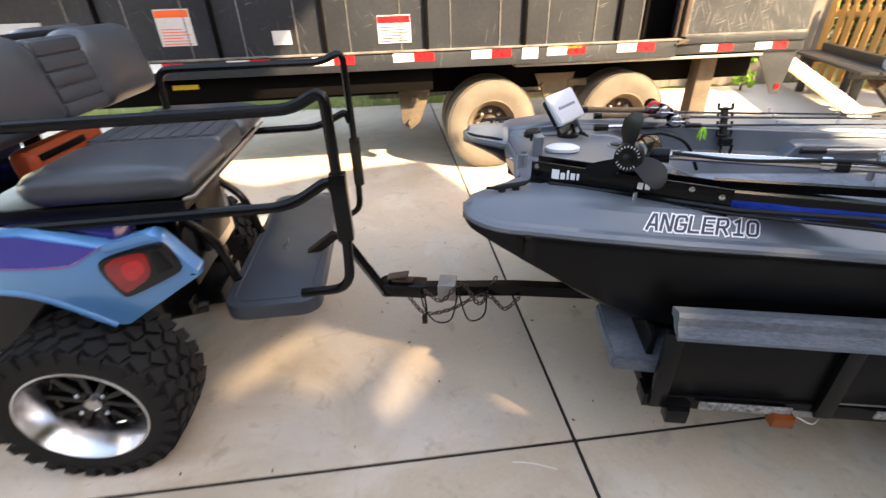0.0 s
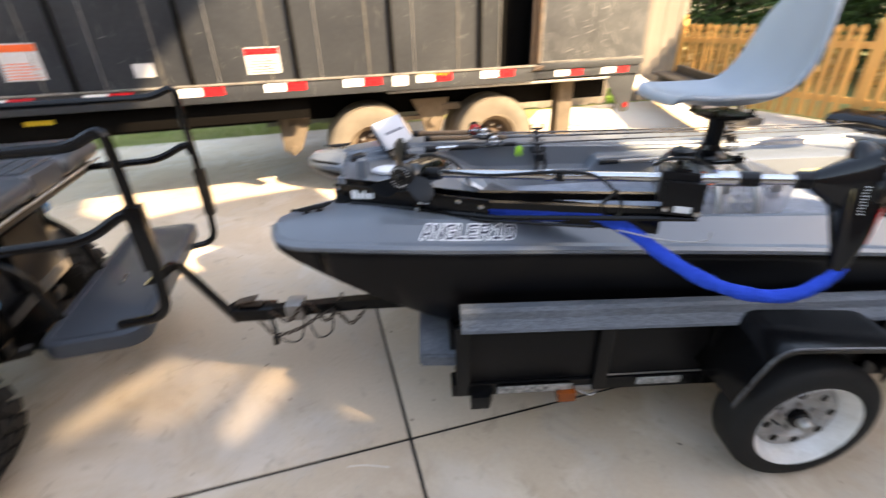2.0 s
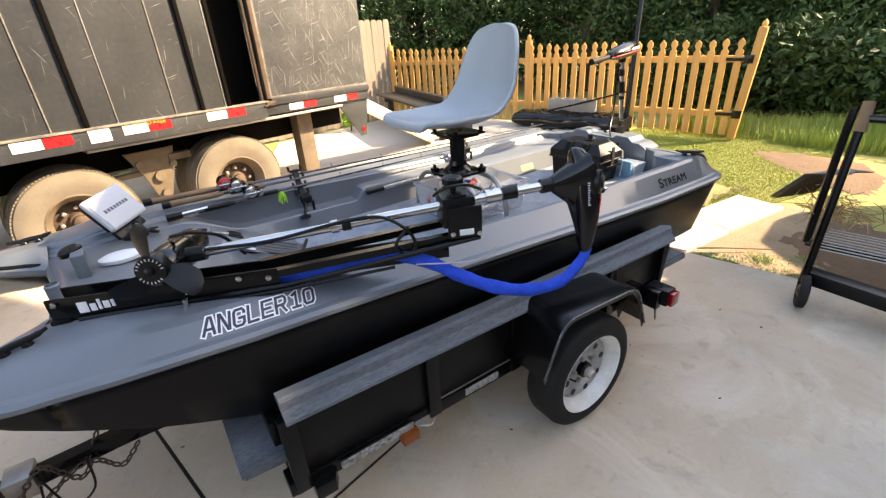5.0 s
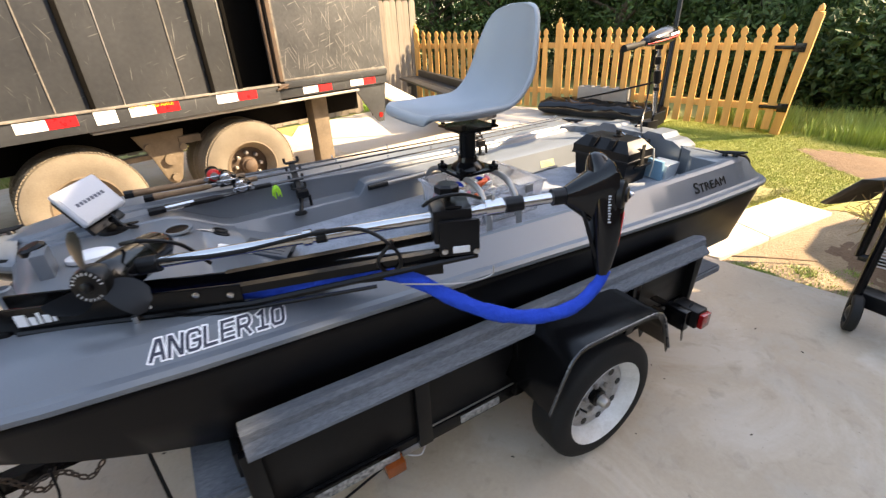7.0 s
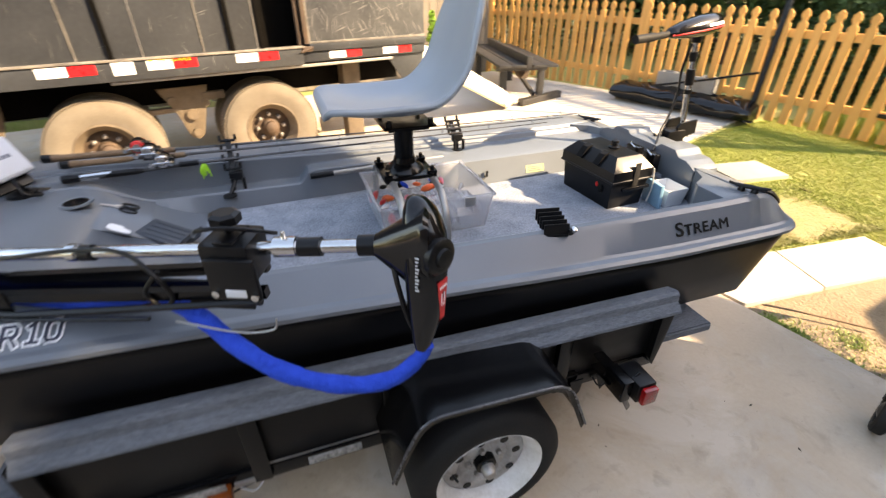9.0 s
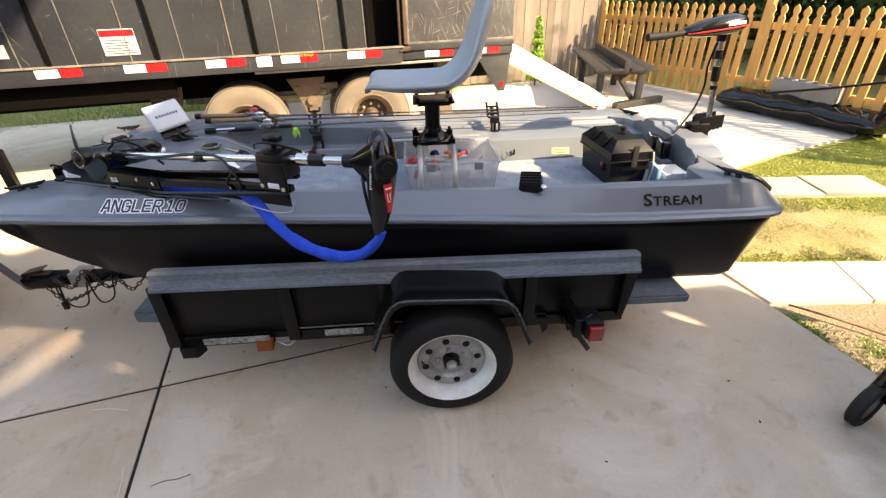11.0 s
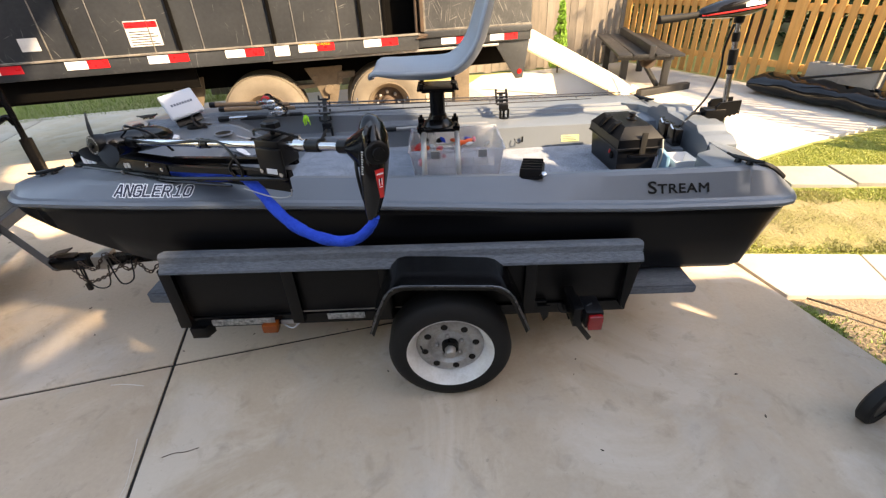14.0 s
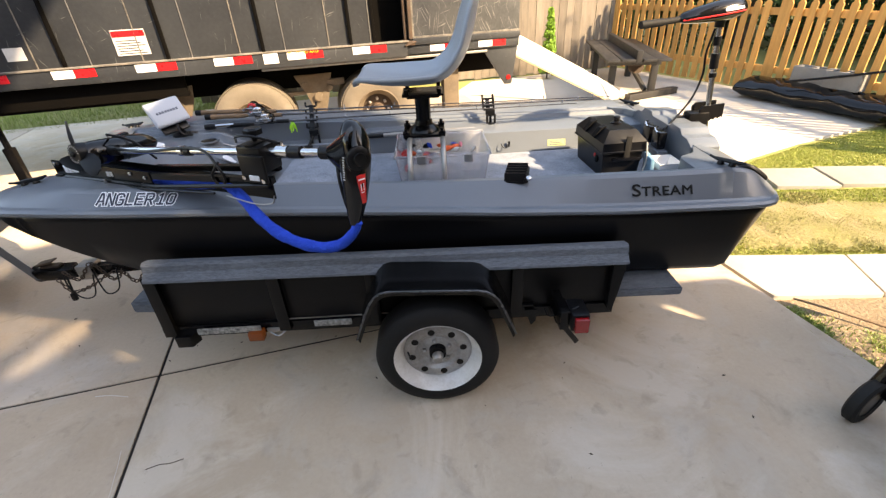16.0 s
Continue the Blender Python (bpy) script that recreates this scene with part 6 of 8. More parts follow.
puck = thing("white_puck", BOAT, (0.37, 0.70, 0.895), "flat oval white plastic pad on the foredeck", "pad")
part("pad", moved(lathe([(0, 0.04), (0.006, 0.055), (0.018, 0.055), (0.026, 0.04), (0.028, 0)], (0, 0, 0), (0, 0, 1), 24), pose(0.37, 0.70, 0.893) @ Matrix.Diagonal((1.25, 0.8, 1, 1))), M["white_plastic"], puck)


def cleat(u, v, w, yaw, tilt=0):
    c = thing("cleat", BOAT, (u, v, w), "black plastic mooring cleat screwed to the deck", "cleat", "cleats on the deck")
    m = pose(u, v, w, 0, tilt, yaw)
    part("horn", moved(tube([(-0.07, 0, 0.022), (-0.04, 0, 0.016), (0, 0, 0.016), (0.04, 0, 0.016), (0.07, 0, 0.022)], 0.007, 8, 3, radii=[0.005, 0.008, 0.009, 0.009, 0.008, 0.005]), m), M["black_plastic"], c)
    for x in (-0.022, 0.022):
        part("foot", moved(lathe([(-0.002, 0.014), (0.004, 0.013), (0.016, 0.007)], (x, 0, 0), (0, 0, 1), 12), m), M["black_plastic"], c)


cleat(0.145, 0.20, soft(TOP, 0.145) - 0.0, 12, -6)
cleat(0.10, 1.045, soft(TOP, 0.145), -12, -6)
cleat(3.0, 0.125, 0.870, -55, 0)
cleat(3.015, 1.175, 0.864, -60, 0)
strap = thing("grab_handle", BOAT, (3.16, 0.20, 0.82), "black rubber grab handle at the stern", "handle")
part("strap", tube([(3.05, 0.125, 0.862), (3.075, 0.115, 0.864), (3.11, 0.108, 0.852), (3.145, 0.105, 0.828), (3.175, 0.11, 0.805)], 0.011, 8, 6, flat=0.6), M["black_plastic"], strap)

# rods along the far gunwale, in two holders


def fishing_rod(butt, reel, tip, grip, label, kind="cork", reel_mat="gloss_black"):
    b, r, t = Vector(butt), Vector(reel), Vector(tip)
    f = thing("fishing_rod", BOAT, b, label, "fishing rod", "rods on the far gunwale")
    d = (t - b).normalized()
    up = Vector((0, 0, 1))
    side = d.cross(up).normalized()
    h = part("handle", tube([b, b + d * 0.03, b + d * 0.05, b + d * (grip - 0.03), b + d * grip], 0.012, 10, 0, radii=[0.014, 0.014, 0.012, 0.012, 0.008]), M[kind], f)
    part("butt_cap", rod(b - d * 0.02, b + d * 0.012, 0.0155), M["black_plastic"], h)
    part("fore_grip", rod(r + d * 0.05, r + d * 0.12, 0.011), M[kind], f)
    part("blank", tube([b + d * grip, r + d * 0.3, t], 0.005, 8, 3, radii=[0.0065, 0.006, 0.005, 0.004, 0.003, 0.002]), M["rod_blank"], f)
    for k in range(6):
        p = r + (t - r) * (0.25 + 0.14 * k)
        part("guide", tube([p + up * (0.012 + 0.008 * math.cos(a)) + side * 0.008 * math.sin(a) for a in (2 * math.pi * i / 8 for i in range(9))], 0.0016, 5), M["steel"], f)
    turn = Matrix.Translation(r + up * 0.030) @ d.to_track_quat("X", "Z").to_matrix().to_4x4()
    rl = part("reel", join(moved(lathe([(-0.026, 0.016), (-0.024, 0.027), (-0.013, 0.029), (-0.011, 0.020), (0.011, 0.020), (0.013, 0.029), (0.024, 0.027), (0.026, 0.016)], (0, 0, 0), (0, 1, 0), 18), turn), rod(r - d * 0.03, r + d * 0.03, 0.010), moved(box(0.008, 0.040, -0.024, 0.024, -0.020, 0.012, 0.008, 3), turn)), M["gloss_black"], f, "low bait-casting reel")
    for k in (-1, 1):
        part("side_plate", moved(lathe([(0, 0.026), (0.006, 0.025), (0.010, 0.018), (0.012, 0.006)], (0, 0.025 * k, 0), (0, k, 0), 18), turn), M[reel_mat], rl, "bright reel side plate")
    part("star_drag", moved(lathe([(0, 0.016), (0.004, 0.016)], (0, -0.040, 0), (0, -1, 0), 7), turn), M["dull_steel"], rl, "", 20)
    part("crank", join(rod(r + up * 0.028 - side * -0.03, r + up * 0.028 + side * 0.045, 0.004), rod(r + up * 0.028 + side * 0.045 - d * 0.035, r + up * 0.028 + side * 0.045 + d * 0.035, 0.004), rod(r + up * 0.028 + side * 0.045 - d * 0.035, r + up * 0.028 + side * 0.068 - d * 0.035, 0.008), rod(r + up * 0.028 + side * 0.045 + d * 0.035, r + up * 0.028 + side * 0.068 + d * 0.035, 0.008)), M["steel"], rl)
    return f


M["rod_blank"] = mat("dark_graphite_rod", (0.03, 0.03, 0.032), (0.05, 0.045, 0.045), 0.25, big=10, fine=80)
M["chrome"] = mat("chrome_reel", (0.7, 0.7, 0.72), (0.35, 0.35, 0.38), 0.18, metal=1.0, big=30, fine=200, bump=0.05)
fishing_rod((0.50, 1.035, 0.985), (0.80, 1.06, 0.968), (2.85, 1.07, 0.945), 0.28, "fishing rod with a long cork grip and red reel", "cork", "red_plastic")
fishing_rod((0.56, 1.005, 0.965), (0.84, 1.02, 0.955), (2.75, 1.045, 0.94), 0.22, "fishing rod with a short cork grip and silver reel", "cork", "chrome")
rc = fishing_rod((0.56, 0.968, 0.920), (0.885, 0.985, 0.925), (2.65, 1.035, 0.925), 0.25, "fishing rod with a black grip and chrome reel", "black_plastic", "chrome")
part("pale_sleeve", rod((0.60, 0.970, 0.9205), (0.70, 0.9755, 0.922), 0.0145), M["steel"], rc, "bright metal handle section")
lure = thing("lure", BOAT, (1.02, 0.99, 0.90), "lime green rubber-skirted lure hanging from a rod", "lure")
for k in range(9):
    a = 2 * math.pi * k / 9
    part("strand", tube([(1.02, 0.992, 0.925), (1.02 + 0.014 * math.cos(a), 0.985 + 0.012 * math.sin(a), 0.90), (1.02 + 0.018 * math.cos(a), 0.985 + 0.016 * math.sin(a), 0.862 + 0.01 * (k % 3))], 0.003, 5, 3), M["lime"], lure)
for u, v, w0, w1, vt in ((1.135, 1.0, 0.783, 0.985, 1.07), (2.15, 1.03, 0.835, 0.96, 1.10)):
    hd = thing("rod_holder", BOAT, (u, v, w0), "black plastic rod holder rack on the side shelf", "rod holder", "rod holders")
    foot = Vector((u - 0.04, v - 0.062, w0)) if u < 2 else Vector((u, v, w0))
    part("stem", rod(foot, (u, v + 0.01, w0 + 0.07), 0.008), M["black_plastic"], hd)
    part("foot", lathe([(0, 0.028), (0.006, 0.026), (0.010, 0.012)], foot, (0, 0, 1), 12), M["black_plastic"], hd)
    part("rack", join(tube([(u - 0.012, v - 0.005, w0 + 0.055), (u - 0.012, vt, w1)], 0.016, 4), box(u - 0.03, u + 0.022, v - 0.02, v + 0.01, w0 + 0.05, w0 + 0.085, 0.004)), M["black_plastic"], hd, sharp=60)
    for k in range(4):
        t = 0.15 + 0.25 * k
        p = Vector((u - 0.012, v - 0.005 + (vt - v) * t, w0 + 0.06 + (w1 - w0 - 0.06) * t))
        part("clip", join(rod(p + Vector((-0.03, 0, 0.012)), p + Vector((-0.03, 0.008, 0.034)), 0.006, 6), rod(p + Vector((0.03, 0, 0.012)), p + Vector((0.03, 0.008, 0.034)), 0.006, 6), rod(p + Vector((-0.03, 0, 0.012)), p + Vector((0.03, 0, 0.012)), 0.006, 6)), M["black_plastic"], hd)
    for dx in (-0.022, 0.022):
        part("prong", rod((u + dx, v - 0.02, w0 + 0.06), (u + dx, v - 0.024, w0 + 0.012), 0.007), M["black_plastic"], hd)

# pedestal seat on a tubular stand
seat_thing = thing("pedestal_chair", BOAT, (1.77, 0.60, 0.72), "grey moulded bucket seat on a black pedestal and tubular stand", "seat")
SEAT = [(1.50, 1.190, 0.15), (1.495, 1.198, 0.185), (1.53, 1.190, 0.20), (1.60, 1.173, 0.21), (1.70, 1.165, 0.212), (1.80, 1.165, 0.212), (1.88, 1.183, 0.212), (1.94, 1.228, 0.212), (1.985, 1.298, 0.21), (2.01, 1.378, 0.20), (2.03, 1.468, 0.178), (2.045, 1.533, 0.145), (2.05, 1.563, 0.105), (2.05, 1.573, 0.05)]
rows = []
for i, (u, w, half) in enumerate(SEAT):
    row = []
    dish = 0.055 * min(1, i / 4) * (1 if i < 10 else (13 - i) / 4 + 0.1)
    nx, nz = (0, 1) if i < 6 else (-1, 0.1)
    if 5 < i < 9:
        nx, nz = -0.7, 0.7
    for k in range(13):
        s = -1 + k / 6
        lift = dish * max(0, abs(s) - 0.25) ** 2 * 1.5
        row.append((u + nx * lift, 0.60 + half * s, w + nz * lift))
    rows.append(row)
shell = part("shell", ring_loft(rows, closed=False), M["seat_grey"], seat_thing, "grey moulded plastic seat shell", 60)
sm = shell.modifiers.new("smooth", "SUBSURF")
sm.levels = sm.render_levels = 2
sm = shell.modifiers.new("thickness", "SOLIDIFY")
sm.thickness, sm.offset = 0.02, -1
part("swivel", join(box(1.68, 1.87, 0.51, 0.69, 1.118, 1.128, 0.004), box(1.70, 1.85, 0.53, 0.67, 1.106, 1.116, 0.004), rod((1.70, 0.52, 1.13), (1.70, 0.52, 1.15), 0.01), rod((1.85, 0.68, 1.13), (1.85, 0.68, 1.15), 0.01), rod((1.70, 0.68, 1.13), (1.70, 0.68, 1.15), 0.01), rod((1.85, 0.52, 1.13), (1.85, 0.52, 1.15), 0.01)), M["black_steel"], seat_thing, "black swivel plate")
part("post", rod((1.77, 0.60, 0.955), (1.77, 0.60, 1.108), 0.036, 24), M["black_steel"], seat_thing, "black steel post")
part("base_plate", join(lathe([(0, 0.075), (0.012, 0.07), (0.03, 0.045), (0.05, 0.04)], (1.77, 0.60, 0.945), (0, 0, 1), 24), box(1.67, 1.87, 0.51, 0.69, 0.930, 0.945, 0.005)), M["black_steel"], seat_thing, "black base plate")
for x, y in ((1.685, 0.525), (1.855, 0.525), (1.685, 0.675), (1.855, 0.675)):
    part("clamp_bolt", join(rod((x, y, 0.92), (x, y, 0.972), 0.008), box(x - 0.016, x + 0.016, y - 0.016, y + 0.016, 0.945, 0.958, 0.003)), M["black_steel"], seat_thing)
for u in (1.70, 1.855):
    part("stand_tube", tube([(u, 0.345, 0.722), (u, 0.35, 0.80), (u, 0.385, 0.875), (u, 0.45, 0.918), (u, 0.60, 0.925), (u, 0.75, 0.918), (u, 0.83, 0.875), (u, 0.87, 0.80), (u, 0.875, 0.722)], 0.0125, 12, 5), M["alu"] if "alu" in M else M["dull_steel"], seat_thing, "satin aluminium stand tube")

# clear tackle box under the seat


def clear_plastic():
    m = mat("clear_plastic", (0.86, 0.87, 0.90), (0.82, 0.83, 0.87), 0.16, big=6, fine=60, bump=0.1, rough_var=0.06)
    p = m.node_tree.nodes["Principled BSDF"]
    p.inputs["Transmission Weight"].default_value = 0.78
    p.inputs["IOR"].default_value = 1.22
    return m


M["clear"] = clear_plastic()
M["pink_lure"] = mat("pink_rubber", (0.60, 0.16, 0.22), (0.5, 0.1, 0.16), 0.5)
tackle = thing("tackle_box", BOAT, (1.86, 0.62, 0.722), "clear plastic tackle tote with lure trays under the seat", "tackle box")


def tray(x0, x1, y0, y1, z0, z1, t=0.004, slope=0.02):
    out = [[(x0 + slope, y0 + slope, z0), (x1 - slope, y0 + slope, z0), (x1 - slope, y1 - slope, z0), (x0 + slope, y1 - slope, z0)], [(x0, y0, z1), (x1, y0, z1), (x1, y1, z1), (x0, y1, z1)],
           [(x0 + t, y0 + t, z1), (x1 - t, y0 + t, z1), (x1 - t, y1 - t, z1), (x0 + t, y1 - t, z1)], [(x0 + slope + t, y0 + slope + t, z0 + t), (x1 - slope - t, y0 + slope + t, z0 + t), (x1 - slope - t, y1 - slope - t, z0 + t), (x0 + slope + t, y1 - slope - t, z0 + t)]]
    return ring_loft(out)


tub = part("tub", tray(1.63, 2.07, 0.43, 0.79, 0.7225, 0.868), M["clear"], tackle, "clear plastic tub", 20)
part("rim", join(box(1.622, 2.078, 0.422, 0.432, 0.861, 0.873, 0.003), box(1.622, 2.078, 0.788, 0.798, 0.861, 0.873, 0.003), box(1.622, 1.632, 0.432, 0.788, 0.861, 0.873, 0.003), box(2.068, 2.078, 0.432, 0.788, 0.861, 0.873, 0.003)), M["clear"], tub)
for x0, x1, y0, y1, z in ((1.66, 1.95, 0.46, 0.61, 0.73), (1.67, 2.03, 0.62, 0.76, 0.73), (1.70, 2.035, 0.46, 0.61, 0.775)):
    tr = part("lure_tray", box(x0, x1, y0, y1, z, z + 0.04, 0.006), M["clear"], tackle, "clear lidded lure tray")
    for k in range(5):
        part("divider", box(x0 + (k + 0.5) * (x1 - x0) / 5 - 0.001, x0 + (k + 0.5) * (x1 - x0) / 5 + 0.001, y0 + 0.004, y1 - 0.004, z + 0.006, z + 0.036), M["white_plastic"], tr)
for (u, v, w), c, (a, b) in (((1.66, 0.70, 0.80), "red_plastic", (0.04, 60)), ((1.88, 0.66, 0.825), "orange", (0.035, 5)), ((1.92, 0.68, 0.825), "orange", (0.03, 30)), ((1.70, 0.62, 0.82), "orange", (0.03, -40)), ((1.68, 0.48, 0.80), "red_plastic", (0.035, 80)), ((1.78, 0.74, 0.82), "letter_black", (0.03, 20))):
    part("lure", moved(lathe([(-a, 0.001), (-a * 0.6, 0.012), (0, 0.015), (a * 0.6, 0.010), (a, 0.001)], (0, 0, 0), (1, 0, 0.2), 10), pose(u, v, w, 0, 0, b)), M[c], tackle, "bright fishing lure")
for k in range(16):
    a, b = RNG.uniform(0.018, 0.032), RNG.uniform(0, 180)
    part("lure", moved(lathe([(-a, 0.001), (-a * 0.6, 0.007), (0, 0.010), (a * 0.6, 0.007), (a, 0.001)], (0, 0, 0), (1, 0, RNG.uniform(-0.4, 0.4)), 8), pose(RNG.uniform(1.67, 2.02), RNG.uniform(0.47, 0.75), RNG.uniform(0.822, 0.836), 0, 0, b)), M[("red_plastic", "white_plastic", "orange", "blue_sleeve", "white_plastic", "letter_black", "pink_lure", "dull_steel")[k % 8]], tackle, "small fishing lure")
part("paper_card", moved(box(-0.05, 0.05, -0.001, 0.001, -0.03, 0.03), pose(1.80, 0.74, 0.83, -15, 0, 4)), M["white_plastic"], tackle)
part("latch", box(1.73, 1.77, 0.414, 0.424, 0.835, 0.871, 0.003), M["dull_steel"], tackle)
part("latch", box(1.95, 1.99, 0.414, 0.424, 0.835, 0.871, 0.003), M["dull_steel"], tackle)

# battery box
BB = BOAT @ pose(2.678, 0.568, 0, 0, 0, 4)
BB_SIZE = Matrix(((0.83, 0, 0, 0), (0, 0.85, 0, 0), (0, 0, 1.12, -0.722 * 0.12), (0, 0, 0, 1)))
batt = thing("battery_box", BB, (0, 0, 0.722), "black plastic marine battery box with a strap and lid knob", "battery box")


def case_part(name, bm, *rest):
    return part(name, moved(bm, BB_SIZE), *rest)


def rect(x, y, z):
    return [(-x, -y, z), (x, -y, z), (x, y, z), (-x, y, z)]


case_part("case", ring_loft([rect(0.105, 0.178, 0.722), rect(0.116, 0.190, 0.838)]), M["black_plastic"], batt, "black plastic case", 20)
lid = case_part("lid", ring_loft([rect(0.124, 0.200, 0.832), rect(0.126, 0.202, 0.836), rect(0.125, 0.200, 0.872), rect(0.078, 0.150, 0.914), rect(0.074, 0.146, 0.916)]), M["black_plastic"], batt, "black ridged lid", 20)
for y in (-0.066, 0.062):
    case_part("lid_notch", prism([(-0.128, 0.872), (-0.092, 0.908), (-0.066, 0.9172), (-0.066, 0.921), (-0.098, 0.914), (-0.134, 0.876)], y - 0.02, y + 0.02, m=Matrix(((1, 0, 0, 0), (0, 0, 1, 0), (0, 1, 0, 0), (0, 0, 0, 1)))), M["letter_black"], lid)
case_part("lid_rim", ring_loft([rect(0.128, 0.204, 0.829), rect(0.130, 0.206, 0.831), rect(0.130, 0.206, 0.836), rect(0.127, 0.203, 0.838)]), M["black_plastic"], lid, "", 20)
case_part("lid_knob", lathe([(0, 0.032), (0.005, 0.032), (0.009, 0.016), (0.018, 0.014), (0.021, 0.020), (0.028, 0.018), (0.031, 0.008)], (0.02, -0.02, 0.916), (0, 0, 1), 18), M["black_plastic"], lid)
case_part("terminal", lathe([(0, 0.016), (0.010, 0.015), (0.014, 0.006)], (-0.110, -0.115, 0.79), (-1, 0, 0.1), 14), M["letter_black"], batt, "black terminal port")
case_part("terminal_cap", lathe([(0, 0.010), (0.006, 0.009), (0.008, 0.003)], (-0.111, -0.085, 0.80), (-1, 0, 0.1), 12), M["red_plastic"], batt, "red terminal cap")
case_part("handle_strap", box(0.0, 0.034, -0.207, -0.2005, 0.80, 0.90, 0.003), M["rubber"], batt, "black strap")
case_part("handle", box(-0.07, 0.10, -0.222, -0.204, 0.80, 0.813, 0.004), M["gloss_black"], batt, "glossy black handle bar")
case_part("cord", tube([(0.12, -0.21, 0.87), (0.13, -0.215, 0.80), (0.12, -0.21, 0.735)], 0.004, 6, 5), M["white_board"], batt)

# small tub and bits at the stern
bin_ = thing("plastic_tub", BOAT, (2.89, 0.40, 0.722), "pale blue and white plastic tub in the stern corner", "tub")
part("tub", tray(2.838, 2.945, 0.335, 0.46, 0.723, 0.80, 0.004, 0.01), M["white_plastic"], bin_)
part("bag", moved(box(-0.009, 0.009, -0.06, 0.06, 0, 0.105, 0.006), pose(2.818, 0.395, 0.723, 0, -4, -8)), mat("pale_blue_plastic", (0.10, 0.25, 0.36), (0.22, 0.36, 0.46), 0.4), bin_, "pale blue plastic bag")
charger = thing("battery_charger", BOAT, (2.90, 0.60, 0.722), "two small black boxes with bright clips by the transom", "charger")
for k in range(2):
    part("case", box(2.91 + 0.0 * k, 2.95, 0.53 + 0.11 * k, 0.61 + 0.11 * k, 0.80, 0.885, 0.008), M["gloss_black"], charger)
    part("clip", tube([(2.90, 0.54 + 0.11 * k, 0.885), (2.90, 0.57 + 0.11 * k, 0.90), (2.93, 0.60 + 0.11 * k, 0.895)], 0.004, 6, 4), M["steel"], charger)
part("shelf", box(2.90, 2.953, 0.50, 0.75, 0.722, 0.80, 0.004), M["deck_grey"], charger)

# black clip on the near gunwale
CLIP = BOAT @ pose(-0.04, -0.062, 0.004)
clip = thing("finned_clip", CLIP, (2.18, 0.15, 0.889), "black finned plastic holder clipped to the gunwale", "holder")
for k in range(5):
    part("fin", moved(box(-0.042, 0.042, -0.003, 0.003, -0.004, 0.036, 0.0015), pose(2.165 + 0.008 * k, 0.135 + 0.028 * k, 0.862, -12, 0, -10)), M["black_plastic"], clip)
part("backing", moved(box(-0.036, 0.036, -0.07, 0.07, 0.0, 0.006, 0.002), pose(2.18, 0.195, 0.859, 0, 0, -14)), M["letter_black"], clip)
part("spine", rod((2.205, 0.115, 0.872), (2.24, 0.255, 0.872), 0.009), M["black_plastic"], clip)
part("screw", lathe([(0, 0.010), (0.010, 0.010), (0.013, 0.004)], (2.215, 0.118, 0.878), (0, -0.5, 1), 12), M["steel"], clip)

# loose bits on the foredeck and shelf
cup = thing("drink_holder", BOAT, (0.63, 0.80, 0.885), "round drink holder in the foredeck, its dark recess painted as a disc", "drink holder")
part("rim", lathe([(0, 0.052), (0.006, 0.050), (0.006, 0.040), (0.001, 0.038)], (0.62, 0.80, 0.8875), (0, 0, 1), 24, close=True), M["deck_grey"], cup)
# flat black disc paints the shade inside the recess
part("hollow", lathe([(0, 0.041), (0.002, 0.041)], (0.62, 0.80, 0.8895), (0, 0, 1), 24), M["gloss_black"], cup)
def step_height(u):
    """The sloping step down from the foredeck."""
    return 0.856 - 0.49 * (u - 0.69)


snips = thing("scissors", BOAT, (0.735, 0.83, 0.835), "small dark scissors lying on the foredeck step", "scissors")
for k in (-1, 1):
    ring = [(0.758 + 0.024 * math.cos(a), 0.838 + 0.020 * k + 0.014 * math.sin(a)) for a in (2 * math.pi * i / 12 for i in range(13))]
    part("handle", tube([(u, v, step_height(u) + 0.005) for u, v in ring], 0.004, 6), M["black_plastic"], snips)
    part("blade", tube([(0.736, 0.836 + 0.012 * k, step_height(0.736) + 0.005), (0.712, 0.828, step_height(0.712) + 0.005), (0.678, 0.820 - 0.004 * k, step_height(0.678) + 0.005)], 0.004, 6, radii=[0.004, 0.004, 0.001]), M["dull_steel"], snips)
paper = thing("paper_tag", BOAT, (0.775, 0.655, 0.815), "small white paper tag on the foredeck step", "tag")
part("tag", moved(prism(rounded([(-0.036, -0.02), (0.036, -0.02), (0.036, 0.004), (0.012, 0.008), (0.006, 0.02), (-0.036, 0.02)], 1), 0, 0.0015), pose(0.762, 0.668, step_height(0.762) + 0.007, 0, 26, -8)), M["white_plastic"], paper)
pad = thing("foot_pedal", BOAT, (0.895, 0.68, 0.755), "dark grey flat foot pedal on the sloping boat floor", "foot pedal")
PEDAL = pose(0.895, 0.683, 0.768, 0, 15, -28)
plate = part("pedal", moved(box(-0.09, 0.09, -0.056, 0.056, -0.004, 0.014, 0.006, 3), PEDAL), M["rubber_mat"], pad, "flat grey pedal plate")
for k in range(4):
    part("grip_rib", moved(box(-0.07, 0.06, -0.042 + 0.025 * k, -0.034 + 0.025 * k, 0.014, 0.0165, 0.001), PEDAL), M["rubber_mat"], plate)
part("heel_stop", moved(box(-0.007, 0.007, -0.056, 0.056, 0.0, 0.035, 0.004), PEDAL @ pose(0.084, 0, 0.008, 0, 18, 0)), M["black_plastic"], pad)
pol = thing("push_pole", BOAT, (1.5, 0.83, 0.83), "bright metal pole with a black tip on the side shelf", "pole")
